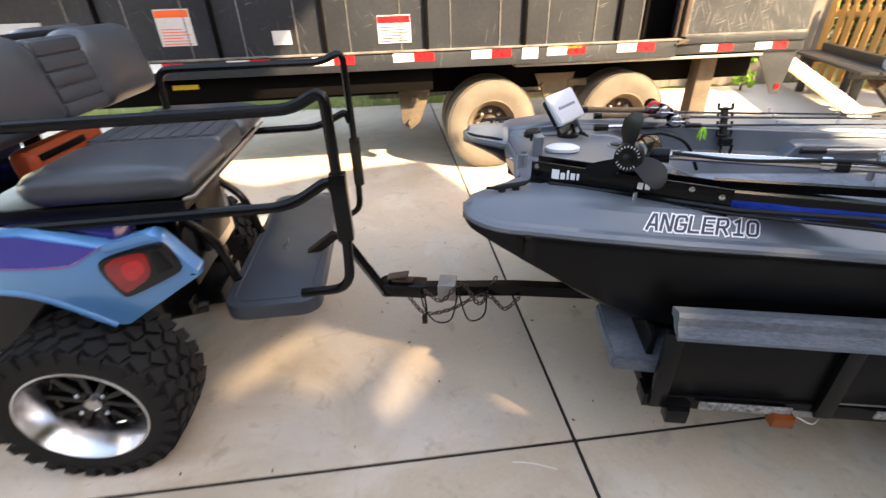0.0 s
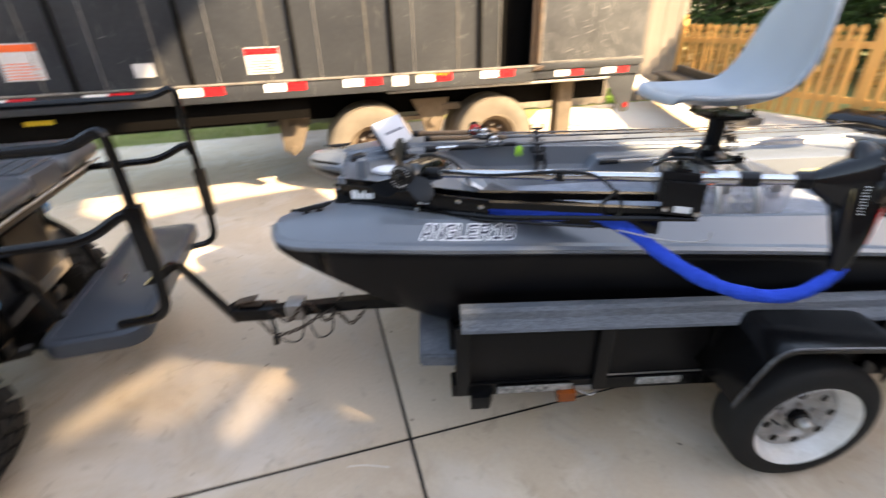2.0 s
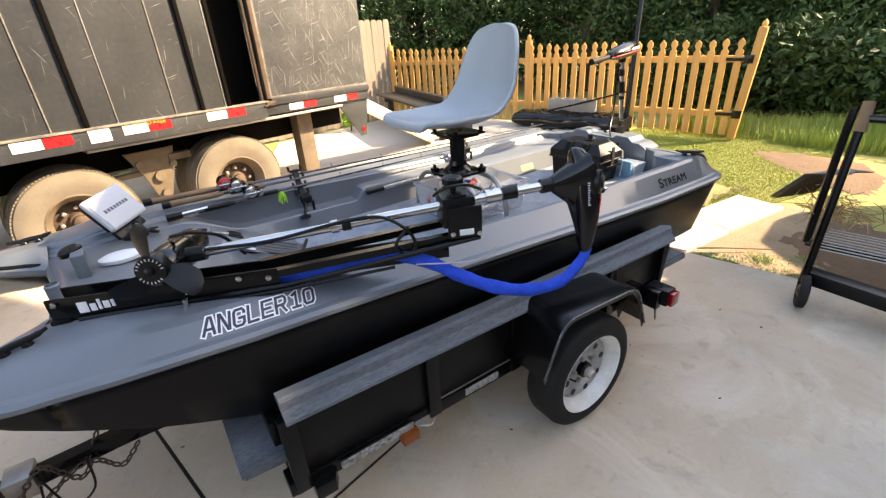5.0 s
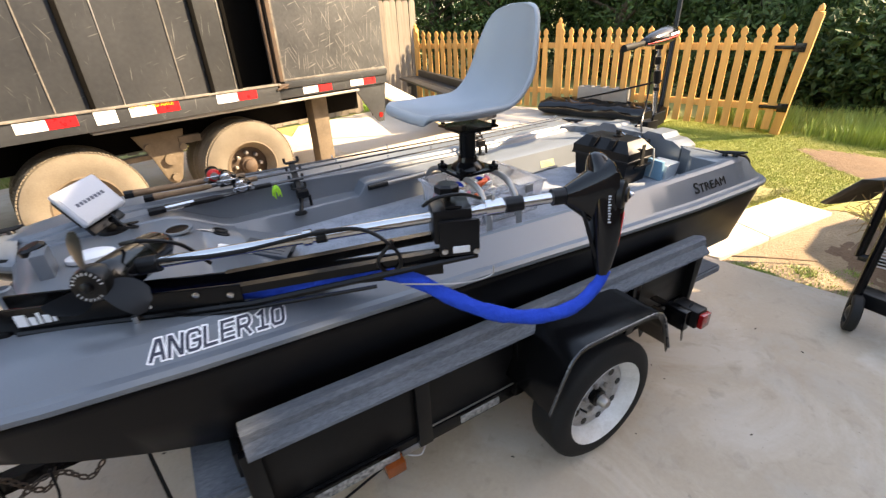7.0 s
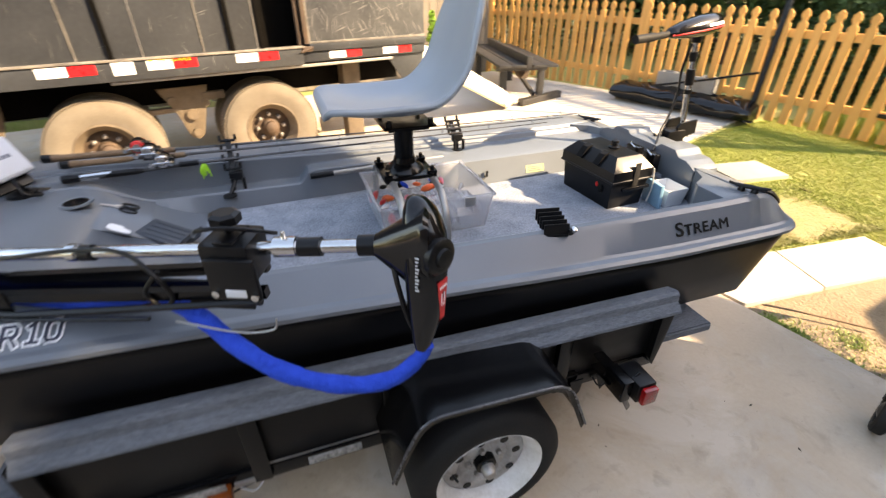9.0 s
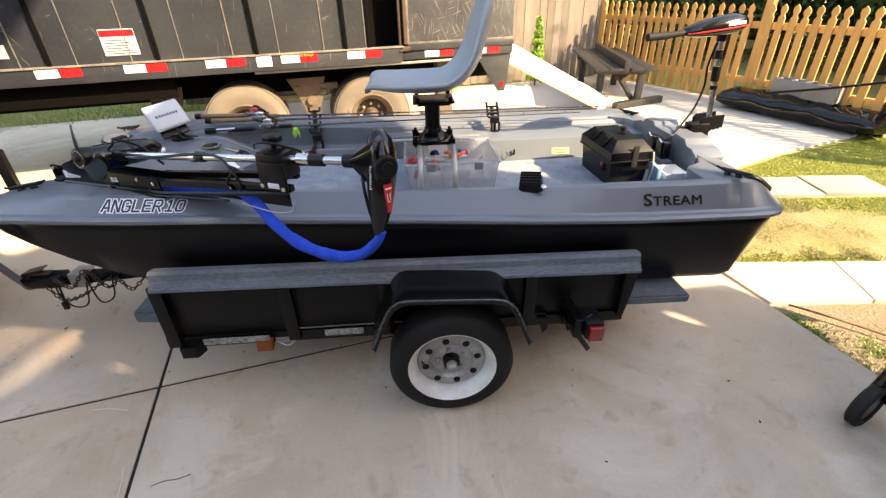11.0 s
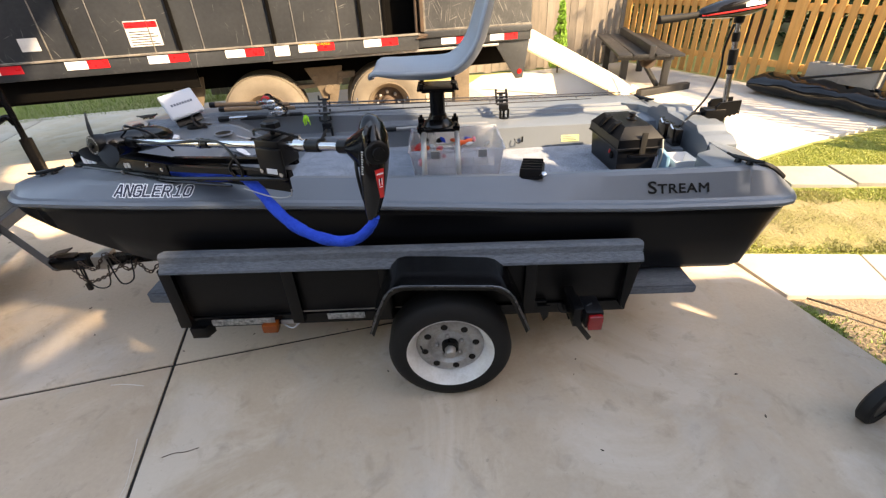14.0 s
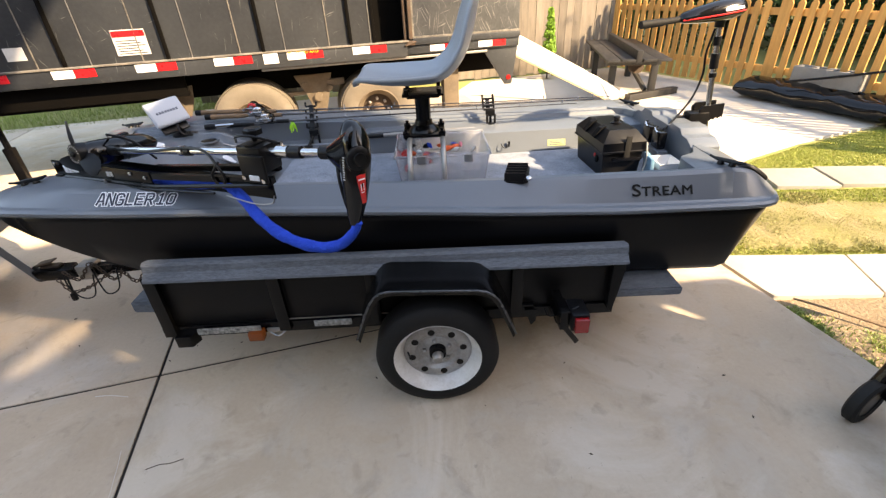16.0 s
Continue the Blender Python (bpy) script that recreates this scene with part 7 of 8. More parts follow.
part("tube", rod((1.52, 0.945, 0.826), (2.05, 0.965, 0.832), 0.011, 12), M["dull_steel"], pol)
part("tip", rod((1.43, 0.942, 0.825), (1.53, 0.9455, 0.826), 0.0125, 12), M["black_plastic"], pol)
M["lime_pale"] = mat("yellow_green_label", (0.30, 0.36, 0.10), (0.36, 0.38, 0.24), 0.5, big=30)
u = 2.50
st = thing("sticker", BOAT, (u, 0.835, 0.76), "yellow-green capacity label inside the hull", "label")
m = facing((u, 2 * mid(u) - 0.512, 0.757), (1, 0, 0), (0, 0.35, 1))
part("label", moved(box(-0.05, 0.05, -0.018, 0.018, 0.002, 0.004), m), M["lime_pale"], st)
for k in range(3):
    part("text_bar", moved(box(-0.04, 0.036 - 0.012 * k, -0.012 + 0.009 * k, -0.008 + 0.009 * k, 0.0042, 0.0048), m), M["name_dark"], st)
hook = thing("wall_hook", BOAT, (2.2, 0.83, 0.77), "small dark hook screwed to the inner wall", "hook")
part("hook", tube([(2.185, 0.838, 0.775), (2.19, 0.825, 0.765), (2.20, 0.82, 0.755), (2.215, 0.825, 0.758), (2.215, 0.832, 0.77)], 0.0025, 6, 4), M["black_plastic"], hook)
part("plate", box(2.225, 2.235, 0.835, 0.845, 0.755, 0.785, 0.002), M["black_plastic"], hook)

# stern motor
SM = BOAT @ pose(0.03, 0, 0)
sm_ = thing("stern_trolling_motor", SM, (3.16, 0.73, 0.89), "small electric stern motor with tiller, red-striped black head", "trolling motor")
part("shaft", rod((3.222, 0.715, 0.72), (3.175, 0.752, 1.33), 0.0135, 14), M["steel"], sm_, "bright steel shaft")
part("collar", join(rod((3.190, 0.740, 1.13), (3.185, 0.744, 1.20), 0.0205, 14), rod((3.194, 0.737, 1.09), (3.192, 0.738, 1.11), 0.018, 14), rod((3.182, 0.747, 1.235), (3.179, 0.749, 1.275), 0.0175, 14)), M["black_plastic"], sm_)
rows = []
c0, c1 = Vector((2.94, 0.685, 1.362)), Vector((3.262, 0.732, 1.395))
dirh = (c1 - c0).normalized()
lat = Vector((0, 0, 1)).cross(dirh).normalized()
for t, ry, rz in ((0, 0.018, 0.016), (0.06, 0.030, 0.026), (0.25, 0.043, 0.040), (0.5, 0.052, 0.050), (0.75, 0.052, 0.053), (0.90, 0.044, 0.044), (0.97, 0.030, 0.030), (1.0, 0.014, 0.014)):
    p = c0 + (c1 - c0) * t
    rows.append([p + lat * ry * math.cos(a) + Vector((0, 0, 1)) * (rz * math.sin(a) if math.sin(a) > 0 else rz * 0.75 * math.sin(a)) for a in (2 * math.pi * k / 22 for k in range(22))])
hd2 = part("motor_head", ring_loft(rows), M["gloss_black"], sm_, "gloss black rounded motor head", 60)
for s in (-1, 1):
    part("red_stripe", tube([c0 + (c1 - c0) * t + lat * s * r + Vector((0, 0, -0.004)) for t, r in ((0.02, 0.022), (0.25, 0.0435), (0.5, 0.0525), (0.75, 0.0525), (0.92, 0.041))], 0.0035, 6), M["red_plastic"], hd2)
part("name_bar", moved(box(-0.045, 0.045, -0.006, 0.006, 0.0, 0.0015), facing(c0 + (c1 - c0) * 0.72 - lat * 0.051 + Vector((0, 0, 0.012)), dirh, (0, 0.35, 1))), M["letter_white"], hd2)
part("tiller", join(rod((2.755, 0.660, 1.350), (2.86, 0.674, 1.356), 0.0175, 16), rod((2.86, 0.674, 1.356), (2.95, 0.687, 1.363), 0.014, 16)), M["rubber"], sm_, "ribbed grey-black tiller grip")
part("neck", lathe([(0, 0.022), (0.03, 0.024), (0.05, 0.032)], (3.175, 0.752, 1.315), (0, 0, 1), 16), M["black_plastic"], sm_)
teeth = [(0, 0)] + [(0.012 * k + (0.004 if k % 2 else 0), 0.0 if k % 2 else -0.010) for k in range(0, 11)] + [(0.13, 0.06), (0.02, 0.075), (0, 0.06)]
part("clamp", join(box(3.10, 3.20, 0.69, 0.76, 0.865, 0.925, 0.006), moved(prism(teeth, -0.006, 0.006), facing((3.16, 0.70, 0.88), (1, 0.1, 0.2), (-0.2, 0, 1))), moved(prism(teeth, -0.006, 0.006), facing((3.16, 0.775, 0.88), (1, 0.1, 0.2), (-0.2, 0, 1))), rod((3.05, 0.73, 0.90), (3.12, 0.73, 0.90), 0.01)), M["black_plastic"], sm_, "black toothed transom clamp")
part("cable", tube([(3.16, 0.755, 1.31), (3.15, 0.765, 1.20), (3.155, 0.76, 1.10), (3.12, 0.74, 1.0), (3.05, 0.70, 0.93), (2.98, 0.64, 0.90), (2.93, 0.60, 0.88)], 0.0055, 8, 7), M["black_plastic"], sm_)

# ---- loose things in the yard ----
ramp = thing("leaning_board", pose(0, 0, 0), (3.6, 5.9, 0), "long pale plank leaning from the dump trailer to the ground", "board")
RAMP = [Vector(p) for p in ((2.66, 5.30, 0.82), (4.15, 6.22, 0.024), (4.50, 6.62, 0.024), (2.80, 5.92, 0.93))]


def slab_of(pts, t):
    n = (pts[1] - pts[0]).cross(pts[3] - pts[0]).normalized()
    n = n if n.z > 0 else -n
    return ring_loft([[p + n * 0.0 for p in pts], [p + n * t for p in pts]])


part("face", slab_of(RAMP, 0.02), M["white_board"], ramp)
part("underside", slab_of([p - Vector((0, 0, 0.02)) for p in RAMP], 0.016), M["ply"], ramp, "brown plywood backing")

bench = thing("picnic_bench", pose(4.60, 7.35, 0, 0, 0, 83), (0, 0, 0), "dark wooden bench frame of two planks beside a fence", "bench")
for y0, y1 in ((0.05, 0.23), (0.24, 0.42), (-0.21, -0.04), (-0.40, -0.22)):
    part("plank", moved(box(-1.12, 1.12, y0, y1, 0.515, 0.55, 0.006), pose(0, 0, 0, 0, 0, RNG.uniform(-0.6, 0.6))), M["dark_wood"], bench)
part("riser", box(-1.10, 1.10, -0.03, 0.045, 0.50, 0.655, 0.006), M["dark_wood"], bench)
for x in (-0.78, 0.75):
    part("beam", box(x - 0.045, x + 0.045, -0.36, 0.38, 0.43, 0.514, 0.006), M["dark_wood"], bench)
    for y in (0.27, -0.29):
        part("leg", box(x - 0.04, x + 0.04, y - 0.045, y + 0.045, 0.0, 0.429, 0.006), M["dark_wood"], bench)
part("brace", rod((-0.74, -0.22, 0.08), (-0.15, 0.0, 0.47), 0.035, 4), M["dark_wood"], bench, sharp=60)
part("foot_beam", moved(box(-0.45, 0.45, -0.05, 0.05, 0.0, 0.09, 0.008), pose(-0.82, -0.30, 0, 0, 0, -58)), M["dark_wood"], bench)
part("roller", lathe([(-0.05, 0.10), (0.05, 0.10)], (-0.45, -0.12, 0.36), (1, 0.3, 0), 18), M["rust"], bench)

blocks_at = ((6.42, 5.75, 24), (6.56, 5.38, 20))
for x, y, r in blocks_at:
    bl = thing("cinder_block", pose(x, y, 0.26, 0, 0, r + 90), (0, 0, 0), "grey concrete block on the black sheeting", "block", "concrete blocks")
    part("shell", join(box(-0.195, 0.195, -0.097, -0.066, 0, 0.19, 0.004), box(-0.195, 0.195, 0.066, 0.097, 0, 0.19, 0.004), box(-0.195, -0.16, -0.066, 0.066, 0, 0.19), box(0.16, 0.195, -0.066, 0.066, 0, 0.19), box(-0.017, 0.017, -0.066, 0.066, 0, 0.19)), M["cinder"], bl)
sheet = thing("black_sheeting", pose(6.45, 5.55, 0, 0, 0, -66), (0, 0, 0), "rolled black plastic sheeting lying by the fence", "sheeting")
rows = []
for i in range(25):
    x = -0.95 + 1.9 * i / 24
    k = 0.10 + 0.035 * noise.noise((x * 3, 0, 1)) + 0.02 * noise.noise((x * 11, 3, 1))
    if i in (0, 24):
        k *= 0.6
    rows.append([(x, 0.27 * math.cos(a) * (1 + 0.15 * noise.noise((x * 4, a, 2))), max(0, 0.13 + k * 1.35 * math.sin(a) + 0.02 * noise.noise((x * 9, a * 2, 5)))) for a in (2 * math.pi * j / 22 for j in range(22))])
part("roll", ring_loft(rows), M["sheet"] if "sheet" in M else M["gloss_black"], sheet, sharp=60)
bar = thing("black_pipe", pose(0, 0, 0), (6.6, 5.2, 0.2), "thin black pipe propped from the sheeting to the pole", "pipe")
part("pipe", tube([(6.1, 5.75, 0.29), (6.45, 5.3, 0.42), (6.78, 4.8, 0.58)], 0.014, 8, 4), M["black_steel"], bar)
part("pipe", tube([(6.5, 5.35, 0.30), (6.65, 5.05, 0.22), (6.79, 4.83, 0.03)], 0.012, 8, 4), M["black_steel"], bar)

hc = thing("hand_cart", pose(-0.015, -0.065, 0), (3.75, 1.05, 0), "black tubular yard cart with small wheels and a wire shelf", "cart")
for (x, y), yaw in (((3.555, 1.09), 12), ((3.68, 0.66), 12)):
    c, ax = Vector((x, y, 0.098)), Vector((math.cos(radians(200)), math.sin(radians(200)), 0)).cross(Vector((0, 0, 1)))
    ax = Vector((-0.4, 0.92, 0)).normalized()
    w = part("wheel", lathe([(-0.022, 0.06), (-0.024, 0.086), (-0.016, 0.097), (0.016, 0.097), (0.024, 0.086), (0.022, 0.06), (0.0, 0.055)], c, ax, 32, close=True), M["rubber"], hc, "small black wheel")
    part("hub", lathe([(-0.018, 0.06), (-0.010, 0.052), (0.010, 0.052), (0.026, 0.022), (0.03, 0.0)], c, ax, 20), M["black_plastic"], w)
for k, (p, q) in enumerate((((3.57, 1.11, 0.13), (3.86, 1.17, 1.02)), ((3.68, 0.66, 0.13), (3.96, 0.70, 1.02)), ((3.92, 1.26, 0.24), (4.12, 1.30, 1.02)), ((4.03, 0.72, 0.05), (4.2, 0.76, 1.02)), ((3.86, 1.17, 1.02), (3.96, 0.70, 1.02)), ((3.92, 1.26, 0.24), (4.03, 0.72, 0.24)))):
    part("tube", rod(p, q, 0.022), M["black_steel"], hc, "scuffed black tube")
part("axle_bar", box(3.60, 3.70, 0.60, 1.14, 0.12, 0.20, 0.01), M["black_plastic"], hc, "black lower bar")
part("lower_tube", rod((3.62, 1.1, 0.12), (3.75, 0.6, 0.12), 0.012), M["dull_steel"], hc)
for k in range(9):
    part("shelf_wire", rod((3.72 + 0.045 * k, 1.16 + 0.006 * k, 0.30), (3.82 + 0.045 * k, 0.72 + 0.006 * k, 0.30), 0.004, 5), M["dull_steel"], hc)
part("handle_grip", rod((3.84, 1.165, 0.95), (3.88, 1.175, 1.10), 0.028, 12), M["tan_grip"] if "tan_grip" in M else M["cork"], hc)
hood = thing("grey_hood", pose(0, 0, 0), (4.2, 1.42, 0.25), "folded dark grey sheet with dry straw on the cart", "sheet")
part("sheet", ring_loft([[(4.08, 1.52, 0.42), (4.25, 1.55, 0.36), (4.42, 1.40, 0.40)], [(4.12, 1.38, 0.60), (4.3, 1.40, 0.56), (4.48, 1.3, 0.58)], [(4.22, 1.18, 0.62), (4.38, 1.2, 0.60), (4.52, 1.15, 0.58)]], closed=False), mat("grey_sheet", (0.10, 0.10, 0.10), (0.06, 0.06, 0.06), 0.6, big=8), hood)
hood.children[0].modifiers.new("thickness", "SOLIDIFY").thickness = 0.006
straw = []
for k in range(160):
    p = Vector((4.22 + RNG.gauss(0, 0.09), 1.18 + RNG.gauss(0, 0.10), 0.33 + abs(RNG.gauss(0, 0.07))))
    d = Vector((RNG.gauss(0, 1), RNG.gauss(0, 1), RNG.gauss(0, 0.5))).normalized() * 0.09
    straw.append(tube([p - d, p + Vector((0, 0, 0.01)), p + d], 0.0022, 3))
st = single("straw", join(*straw), mat("dry_straw", (0.34, 0.22, 0.10), (0.24, 0.15, 0.07), 0.9), "dry brown straw heaped on the cart shelf", "straw", "stuff")

# small conifer before the board fence
conifer = thing("conifer", pose(3.62, 8.2, 0), (0, 0, 0), "small bright green columnar conifer by the board fence", "shrub")
part("trunk", rod((0, 0, 0), (0, 0, 0.9), 0.015), M["bark"], conifer)
NR2 = np.random.RandomState(5)
cs = [(0.13 * (1 - t) * math.cos(a) + 0.0, 0.13 * (1 - t) * math.sin(a), 0.1 + 1.0 * t) for t in np.linspace(0, 0.97, 26) for a in (NR2.uniform(0, 6.28), NR2.uniform(0, 6.28), NR2.uniform(0, 6.28))]

# sticks, scratches and leaf crumbs on the ground
M["dry_stick"] = mat("dry_brown_stick", (0.24, 0.16, 0.10), (0.16, 0.10, 0.06), 0.85, big=20, fine=90, bump=0.4)
M["chalk_scratch"] = mat("pale_concrete_scratch", (0.62, 0.58, 0.52), (0.50, 0.46, 0.40), 0.95)
for way in ([(0.605, 0.92), (0.632, 0.86), (0.655, 0.80), (0.685, 0.72), (0.69, 0.64)], [(0.30, 1.20), (0.37, 1.205), (0.46, 1.195)], [(-0.62, 0.72), (-0.60, 0.64), (-0.605, 0.56)]):
    scratch = tube([(x, y, 0.0002) for x, y in way], 0.003, 5, 4, flat=0.25)
    part("scratch", moved(scratch, GROUND.inverted()), M["chalk_scratch"], driveway, "pale scratch in the concrete")
twig = thing("twig", pose(0, 0, 0), (0.82, 0.86, 0), "tiny dark twig lying on the concrete", "stick")
part("stick", tube([(0.757, 0.838, 0.002), (0.80, 0.858, 0.002), (0.84, 0.862, 0.003), (0.885, 0.882, 0.002)], 0.0016, 5, 3), M["bark"], twig)
# this stick also draws the thin cast shadow line across the soil
stick = thing("twig", pose(0, 0, 0), (3.95, 1.6, 0), "long thin brown stick on the sandy soil, doubling as a shadow line", "stick")
part("stick", tube([(3.78, 1.78, 0.012), (3.95, 1.64, 0.014), (4.16, 1.45, 0.012)], 0.006, 6, 3), M["dry_stick"], stick)
bits = []
for k in range(70):
    x, y = RNG.uniform(-1.6, 3.5), RNG.uniform(0.3, 3.2)
    s = RNG.uniform(0.003, 0.010)
    bits.append(moved(ring_loft([[(-s, 0, 0), (0, -s * 0.4, 0), (s, 0, 0), (0, s * 0.4, 0)], [(-s * 0.8, 0, s * 0.3), (0, -s * 0.3, s * 0.35), (s * 0.8, 0, s * 0.3), (0, s * 0.3, s * 0.35)]]), pose(x, y, 0.0005, 0, 0, RNG.uniform(0, 360))))
single("leaf_litter", join(*bits), mat("leaf_litter_brown", (0.06, 0.04, 0.025), (0.03, 0.02, 0.015), 0.9), "tiny dry leaf crumbs scattered on the concrete", "leaf litter", "stuff")

# ---- woods behind the fence ----
def leaf_material(name, a, b, low=0.55, high=1.5):
    m = mat(name, a, b, 0.55, big=0.8, fine=9, amount=0.9, bump=0.0)
    p = m.node_tree.nodes["Principled BSDF"]
    geo = m.node_tree.nodes.new("ShaderNodeNewGeometry")
    hsv = m.node_tree.nodes.new("ShaderNodeHueSaturation")
    mr = m.node_tree.nodes.new("ShaderNodeMapRange")
    mr.inputs[3].default_value, mr.inputs[4].default_value = low, high
    L = m.node_tree.links
    src = p.inputs["Base Color"].links[0].from_socket
    L.new(geo.outputs["Random Per Island"], mr.inputs[0])
    L.new(mr.outputs[0], hsv.inputs["Value"])
    L.new(src, hsv.inputs["Color"])
    L.new(hsv.outputs[0], p.inputs["Base Color"])
    p.inputs["Subsurface Weight"].default_value = 0.0
    return m


M["leaf"] = leaf_material("broad_leaves", (0.018, 0.042, 0.012), (0.045, 0.080, 0.022))
M["leaf"].node_tree.nodes["Principled BSDF"].inputs["Specular IOR Level"].default_value = 0.2
M["leaf_light"] = leaf_material("light_leaves", (0.15, 0.30, 0.03), (0.22, 0.38, 0.045))
NR = np.random.RandomState(3)


def leaf_cloud(centres, per, spread, size):
    """Many small folded leaves round the given clump centres, as one mesh."""
    c = np.repeat(np.asarray(centres, float), per, axis=0)
    n = len(c)
    d = NR.normal(size=(n, 3))
    d /= np.linalg.norm(d, axis=1)[:, None]
    r = spread * NR.uniform(0.35, 1.0, n) ** 0.6
    pos = c + d * r[:, None] * np.array([1, 1, 0.8])
    a = NR.normal(size=(n, 3))
    a /= np.linalg.norm(a, axis=1)[:, None]
    b = np.cross(a, NR.normal(size=(n, 3)))
    b /= np.linalg.norm(b, axis=1)[:, None]
    s = size * NR.uniform(0.6, 1.3, n)[:, None]
    nrm = np.cross(a, b)
    v = np.stack([pos - a * s, pos + b * s * 0.42 + nrm * s * 0.12, pos + a * s, pos - b * s * 0.42 + nrm * s * 0.12], 1).reshape(-1, 3)
    f = [(4 * i, 4 * i + 1, 4 * i + 2, 4 * i + 3) for i in range(n)]
    me = bpy.data.meshes.new("leaves")
    me.from_pydata(v.tolist(), [], f)
    return me


def tree(x, y, h, spread, seed, leaves="leaf", n=90, per=26, leaf=0.10):
    rng = random.Random(seed)
    t = thing("tree", pose(x, y, 0), (0, 0, 0), "dense dark green broadleaf tree at the wood's edge", "tree", "trees behind the fence")
    pts = [(0, 0, -0.1)]
    for k in range(1, 6):
        pts.append((rng.uniform(-0.2, 0.2) * k / 3, rng.uniform(-0.2, 0.2) * k / 3, h * k / 5))
    part("trunk", tube(pts, 0.1, 8, 3, radii=[0.17, 0.15, 0.12, 0.09, 0.06, 0.03]), M["bark"], t)
    cs = []
    for k in range(n):
        w = rng.uniform(0.06, 1.0)
        r = spread * (0.55 + 0.6 * math.sin(math.pi * min(1, w * 0.9 + 0.12))) * math.sqrt(rng.uniform(0.25, 1))
        a = rng.uniform(0, 2 * math.pi)
        cs.append((r * math.cos(a), r * math.sin(a), h * w))
    for c in cs[::7]:
        part("limb", tube([(0, 0, c[2] * 0.7), (c[0] * 0.5, c[1] * 0.5, c[2] * 0.85), c], 0.02, 5, 2, radii=[0.045, 0.03, 0.012]), M["bark"], t)
    me = leaf_cloud(cs, per, 0.6, leaf)
    me.materials.append(M[leaves])
    ob = new("crown", me)
    ob.parent = t
    return t


for i, (x, y, h, s) in enumerate(((9.0, 12.5, 7, 2.2), (11.3, 10.4, 7.5, 2.4), (12.4, 7.6, 7, 2.3), (13.4, 4.8, 7.5, 2.4), (6.4, 14.2, 7, 2.3), (3.2, 14.0, 7.5, 2.4), (15.6, 9.0, 9, 2.6), (11.4, 14.5, 9, 2.6), (0.0, 15.0, 8, 2.4), (10.2, 8.6, 3.2, 1.3), (11.0, 5.9, 3.0, 1.3), (8.4, 10.9, 3.2, 1.3), (4.9, 12.4, 6, 1.9), (6.9, 12.0, 5, 1.7), (2.0, 12.8, 6, 2.0), (7.9, 13.6, 8, 2.3), (9.9, 11.2, 5.5, 1.8), (10.9, 12.6, 8, 2.2), (12.6, 9.4, 7.5, 2.2), (12.2, 5.6, 5, 1.8), (14.6, 6.4, 8.5, 2.4), (13.0, 12.0, 9, 2.5), (4.4, 15.4, 9, 2.6), (9.4, 15.6, 9.5, 2.6))):
    tree(x, y, h, s, 40 + i, n=85 if h > 4 else 45, per=120, leaf=0.065)
for i, (x, y, h, s) in enumerate(((18.5, -0.5, 8, 2.8), (19.0, 2.6, 8.5, 3.0), (19.2, 5.8, 9, 3.0), (18.4, 8.8, 9, 3.0), (17.0, 12.0, 9.5, 3.0), (14.5, 15.0, 9.5, 3.0), (16.6, 5.0, 6.5, 2.6), (16.4, 2.4, 6, 2.4), (12.2, 3.8, 2.2, 1.3), (13.4, 5.2, 2.4, 1.5), (12.6, 6.6, 2.4, 1.4), (14.6, 4.0, 3.0, 1.6), (14.8, 6.6, 3.0, 1.6), (11.6, 4.9, 1.8, 1.1), (13.8, 2.9, 2.6, 1.4), (9.9, 3.7, 1.1, 0.8), (10.0, 2.3, 1.1, 0.8), (10.1, 0.8, 1.2, 0.8), (9.7, 5.2, 1.1, 0.8))):
    tree(x, y, h, s, 90 + i, n=120 if h > 4 else 60, per=130, leaf=0.11 if h > 4 else 0.07)
me = leaf_cloud(cs, 60, 0.05, 0.022)
me.materials.append(M["leaf_light"])
ob = new("foliage", me)
ob.parent = conifer


# ---- grass ----
def inside(x, y, poly):
    hit = False
    for (x0, y0), (x1, y1) in zip(poly, poly[1:] + poly[:1]):
        if (y0 > y) != (y1 > y) and x < (x1 - x0) * (y - y0) / (y1 - y0) + x0:
            hit = not hit
    return hit


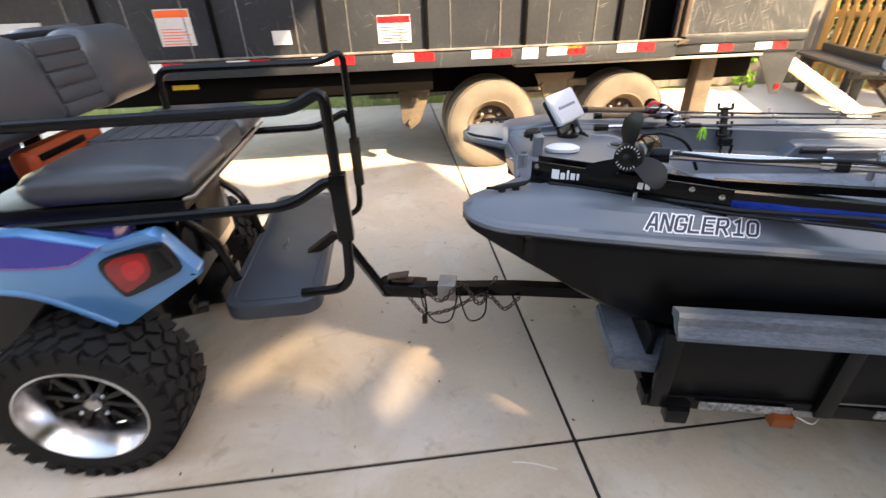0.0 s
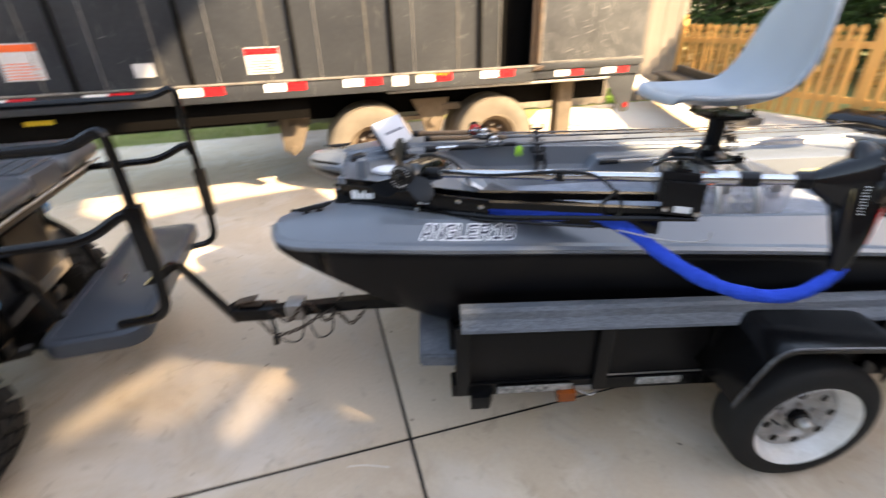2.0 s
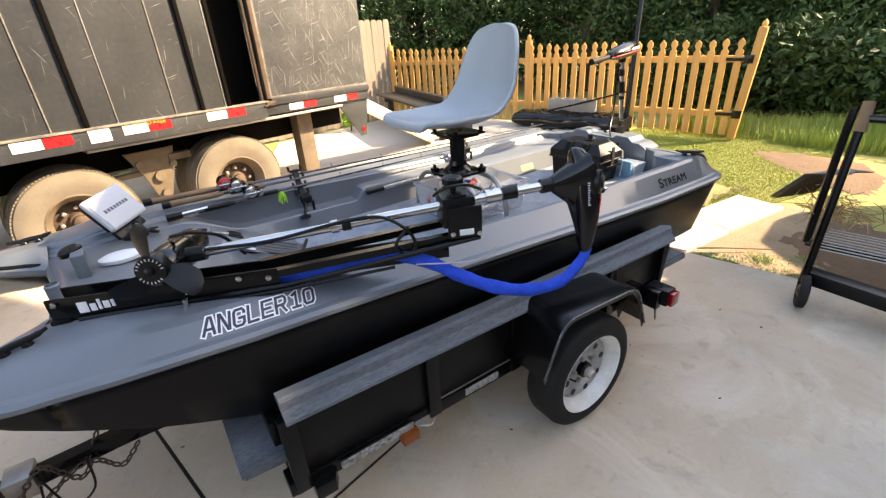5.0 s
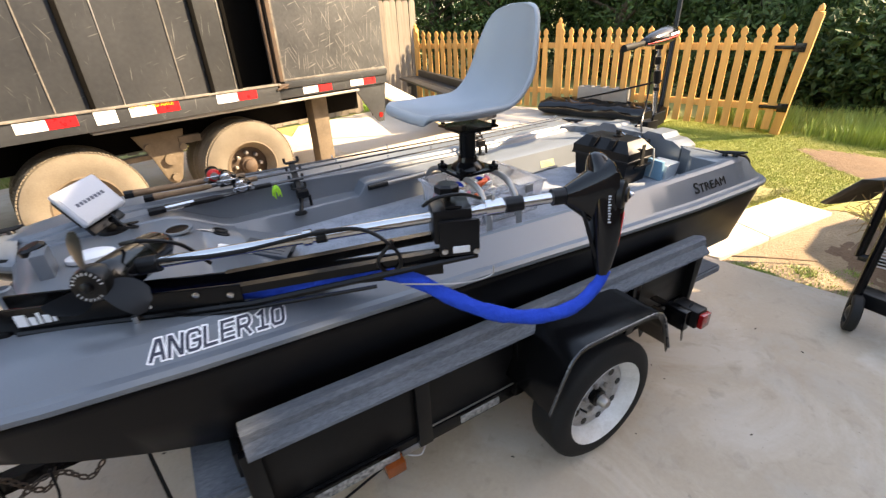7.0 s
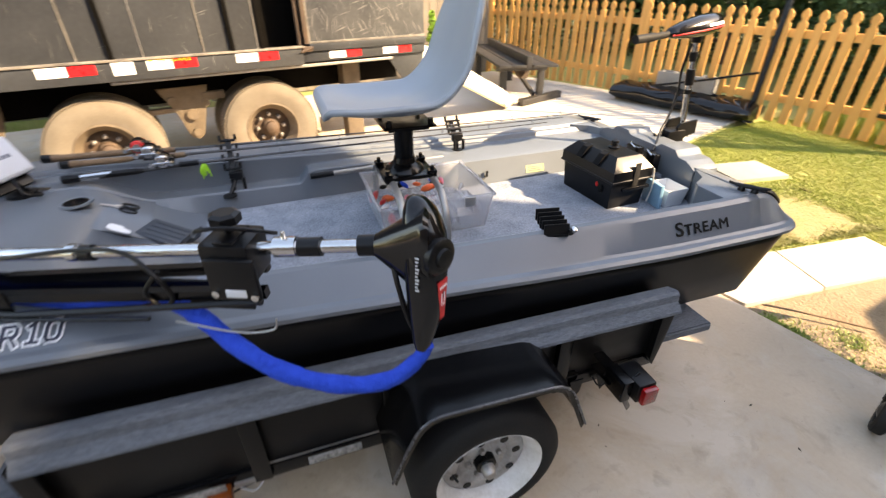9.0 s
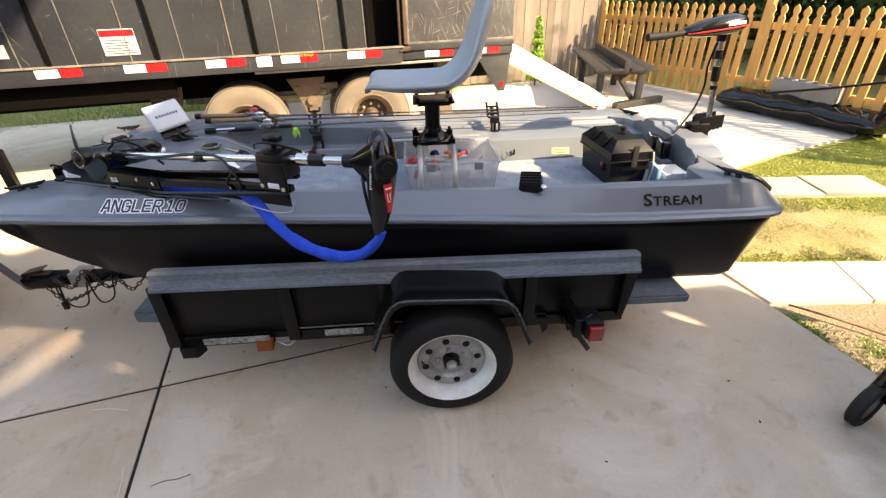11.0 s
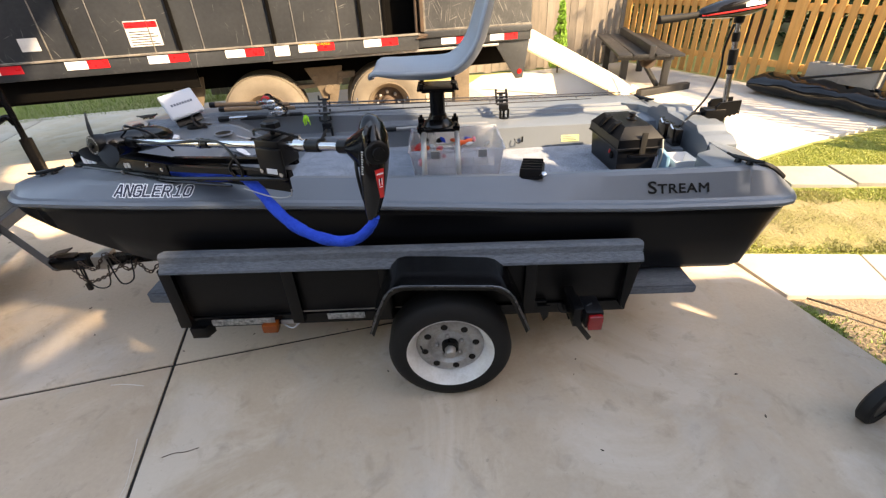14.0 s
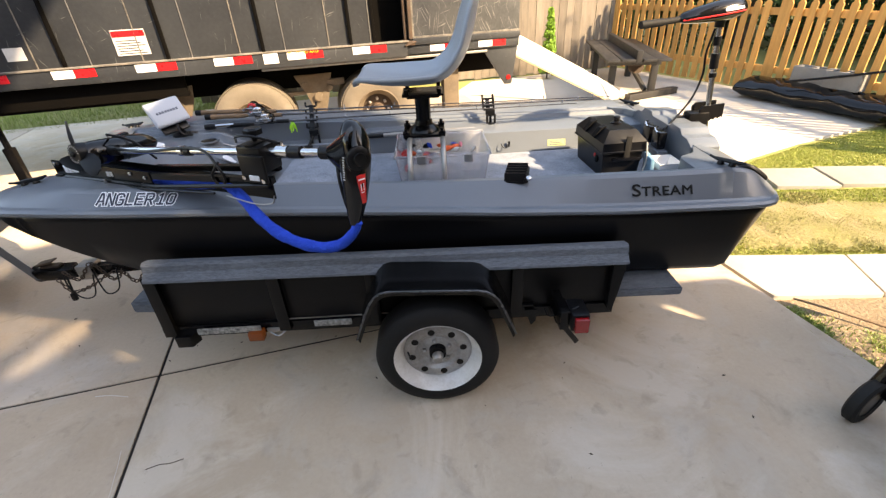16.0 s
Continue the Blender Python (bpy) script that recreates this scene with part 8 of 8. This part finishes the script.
def grass(name, poly, count, height, label, seed, material, holes=(), patchy=0.42, lean=0.5):
    rng = np.random.RandomState(seed)
    xs, ys = [p[0] for p in poly], [p[1] for p in poly]
    verts, faces = [], []
    n = 0
    while n < count:
        x, y = rng.uniform(min(xs), max(xs)), rng.uniform(min(ys), max(ys))
        if not inside(x, y, poly) or any(inside(x, y, h) for h in holes):
            continue
        k = noise.noise((x * 1.1 + seed, y * 1.1, 0.3)) * 0.5 + 0.5 + 0.25 * noise.noise((x * 5, y * 5, 1.7))
        n += 1
        if k < patchy and rng.rand() > 0.12:
            continue
        h = height * rng.uniform(0.5, 1.25) * (0.6 + 0.6 * k)
        a, b = rng.uniform(0, 6.283), rng.normal(0, lean)
        w = 0.0022 + 0.0014 * rng.rand()
        dx, dy = math.cos(a), math.sin(a)
        tx, ty = x + dy * b * h, y - dx * b * h
        i = len(verts)
        verts += [(x - dx * w, y - dy * w, -0.032), (x + dx * w, y + dy * w, -0.032), (x + (tx - x) * 0.4 + dx * w * 0.7, y + (ty - y) * 0.4 + dy * w * 0.7, -0.03 + h * 0.6), (x + (tx - x) * 0.4 - dx * w * 0.7, y + (ty - y) * 0.4 - dy * w * 0.7, -0.03 + h * 0.6), (tx, ty, -0.03 + h)]
        faces += [(i, i + 1, i + 2, i + 3), (i + 3, i + 2, i + 4)]
    me = bpy.data.meshes.new(name)
    me.from_pydata(verts, [], faces)
    me.materials.append(material)
    return tagged(new(name, me), label, "grass", kind="stuff")


M["grass"] = leaf_material("grass_blades", (0.205, 0.255, 0.030), (0.29, 0.30, 0.055), 0.88, 1.12)
M["weed"] = leaf_material("weed_leaves", (0.15, 0.225, 0.03), (0.24, 0.30, 0.065), 0.75, 1.3)
M["dry_grass"] = leaf_material("dry_grass_blades", (0.235, 0.205, 0.065), (0.185, 0.19, 0.04), 0.8, 1.2)
def shrunk(poly, k=0.8):
    cx, cy = sum(x for x, _ in poly) / len(poly), sum(y for _, y in poly) / len(poly)
    return [(cx + (x - cx) * k, cy + (y - cy) * k) for x, y in poly]


STEPS = [shrunk(DRY, 0.7), shrunk(TRACK, 0.72), shrunk(SOIL), [(3.58, 1.80), (5.15, 1.77), (5.17, 2.22), (3.56, 2.26)], [(4.6, 3.25), (5.74, 3.2), (5.74, 3.66), (4.6, 3.68)]]
grass("lawn_grass", [(3.72, 2.25), (5.3, 1.9), (6.4, 1.75), (8.2, 2.6), (7.5, 4.9), (6.42, 4.66), (5.5, 4.3), (4.75, 3.9), (4.1, 3.3)], 150000, 0.013, "short sunlit green and yellow lawn grass", 11, M["grass"], STEPS, 0.12, 0.9)
grass("dry_lawn", [(3.72, 2.3), (5.6, 2.24), (5.6, 3.15), (4.2, 3.2)], 42000, 0.020, "thin dry yellow-green grass on sandy soil", 12, M["dry_grass"], STEPS[2:], 0.46, 0.9)
grass("edge_grass", [(3.62, 1.74), (3.78, 1.74), (4.25, 1.30), (4.12, 1.0), (3.82, 1.06)], 9000, 0.030, "small grass tufts along the edge of the drive", 15, M["weed"], (), 0.50, 0.7)
grass("tall_weeds", [(7.35, 3.45), (7.5, 2.9), (7.55, 2.1), (7.9, 1.2), (9.0, 0.6), (8.9, 2.6), (8.4, 4.4), (7.6, 4.6)], 16000, 0.24, "tall green weeds at the edge of the wood", 13, M["weed"], (), 0.35, 0.3)
grass("verge_grass", [(-7, 4.9), (-2.4, 6.6), (-1, 7.2), (-1, 9.0), (-8, 7.5)], 22000, 0.07, "green grass verge beyond the drive", 14, M["weed"], (), 0.2)
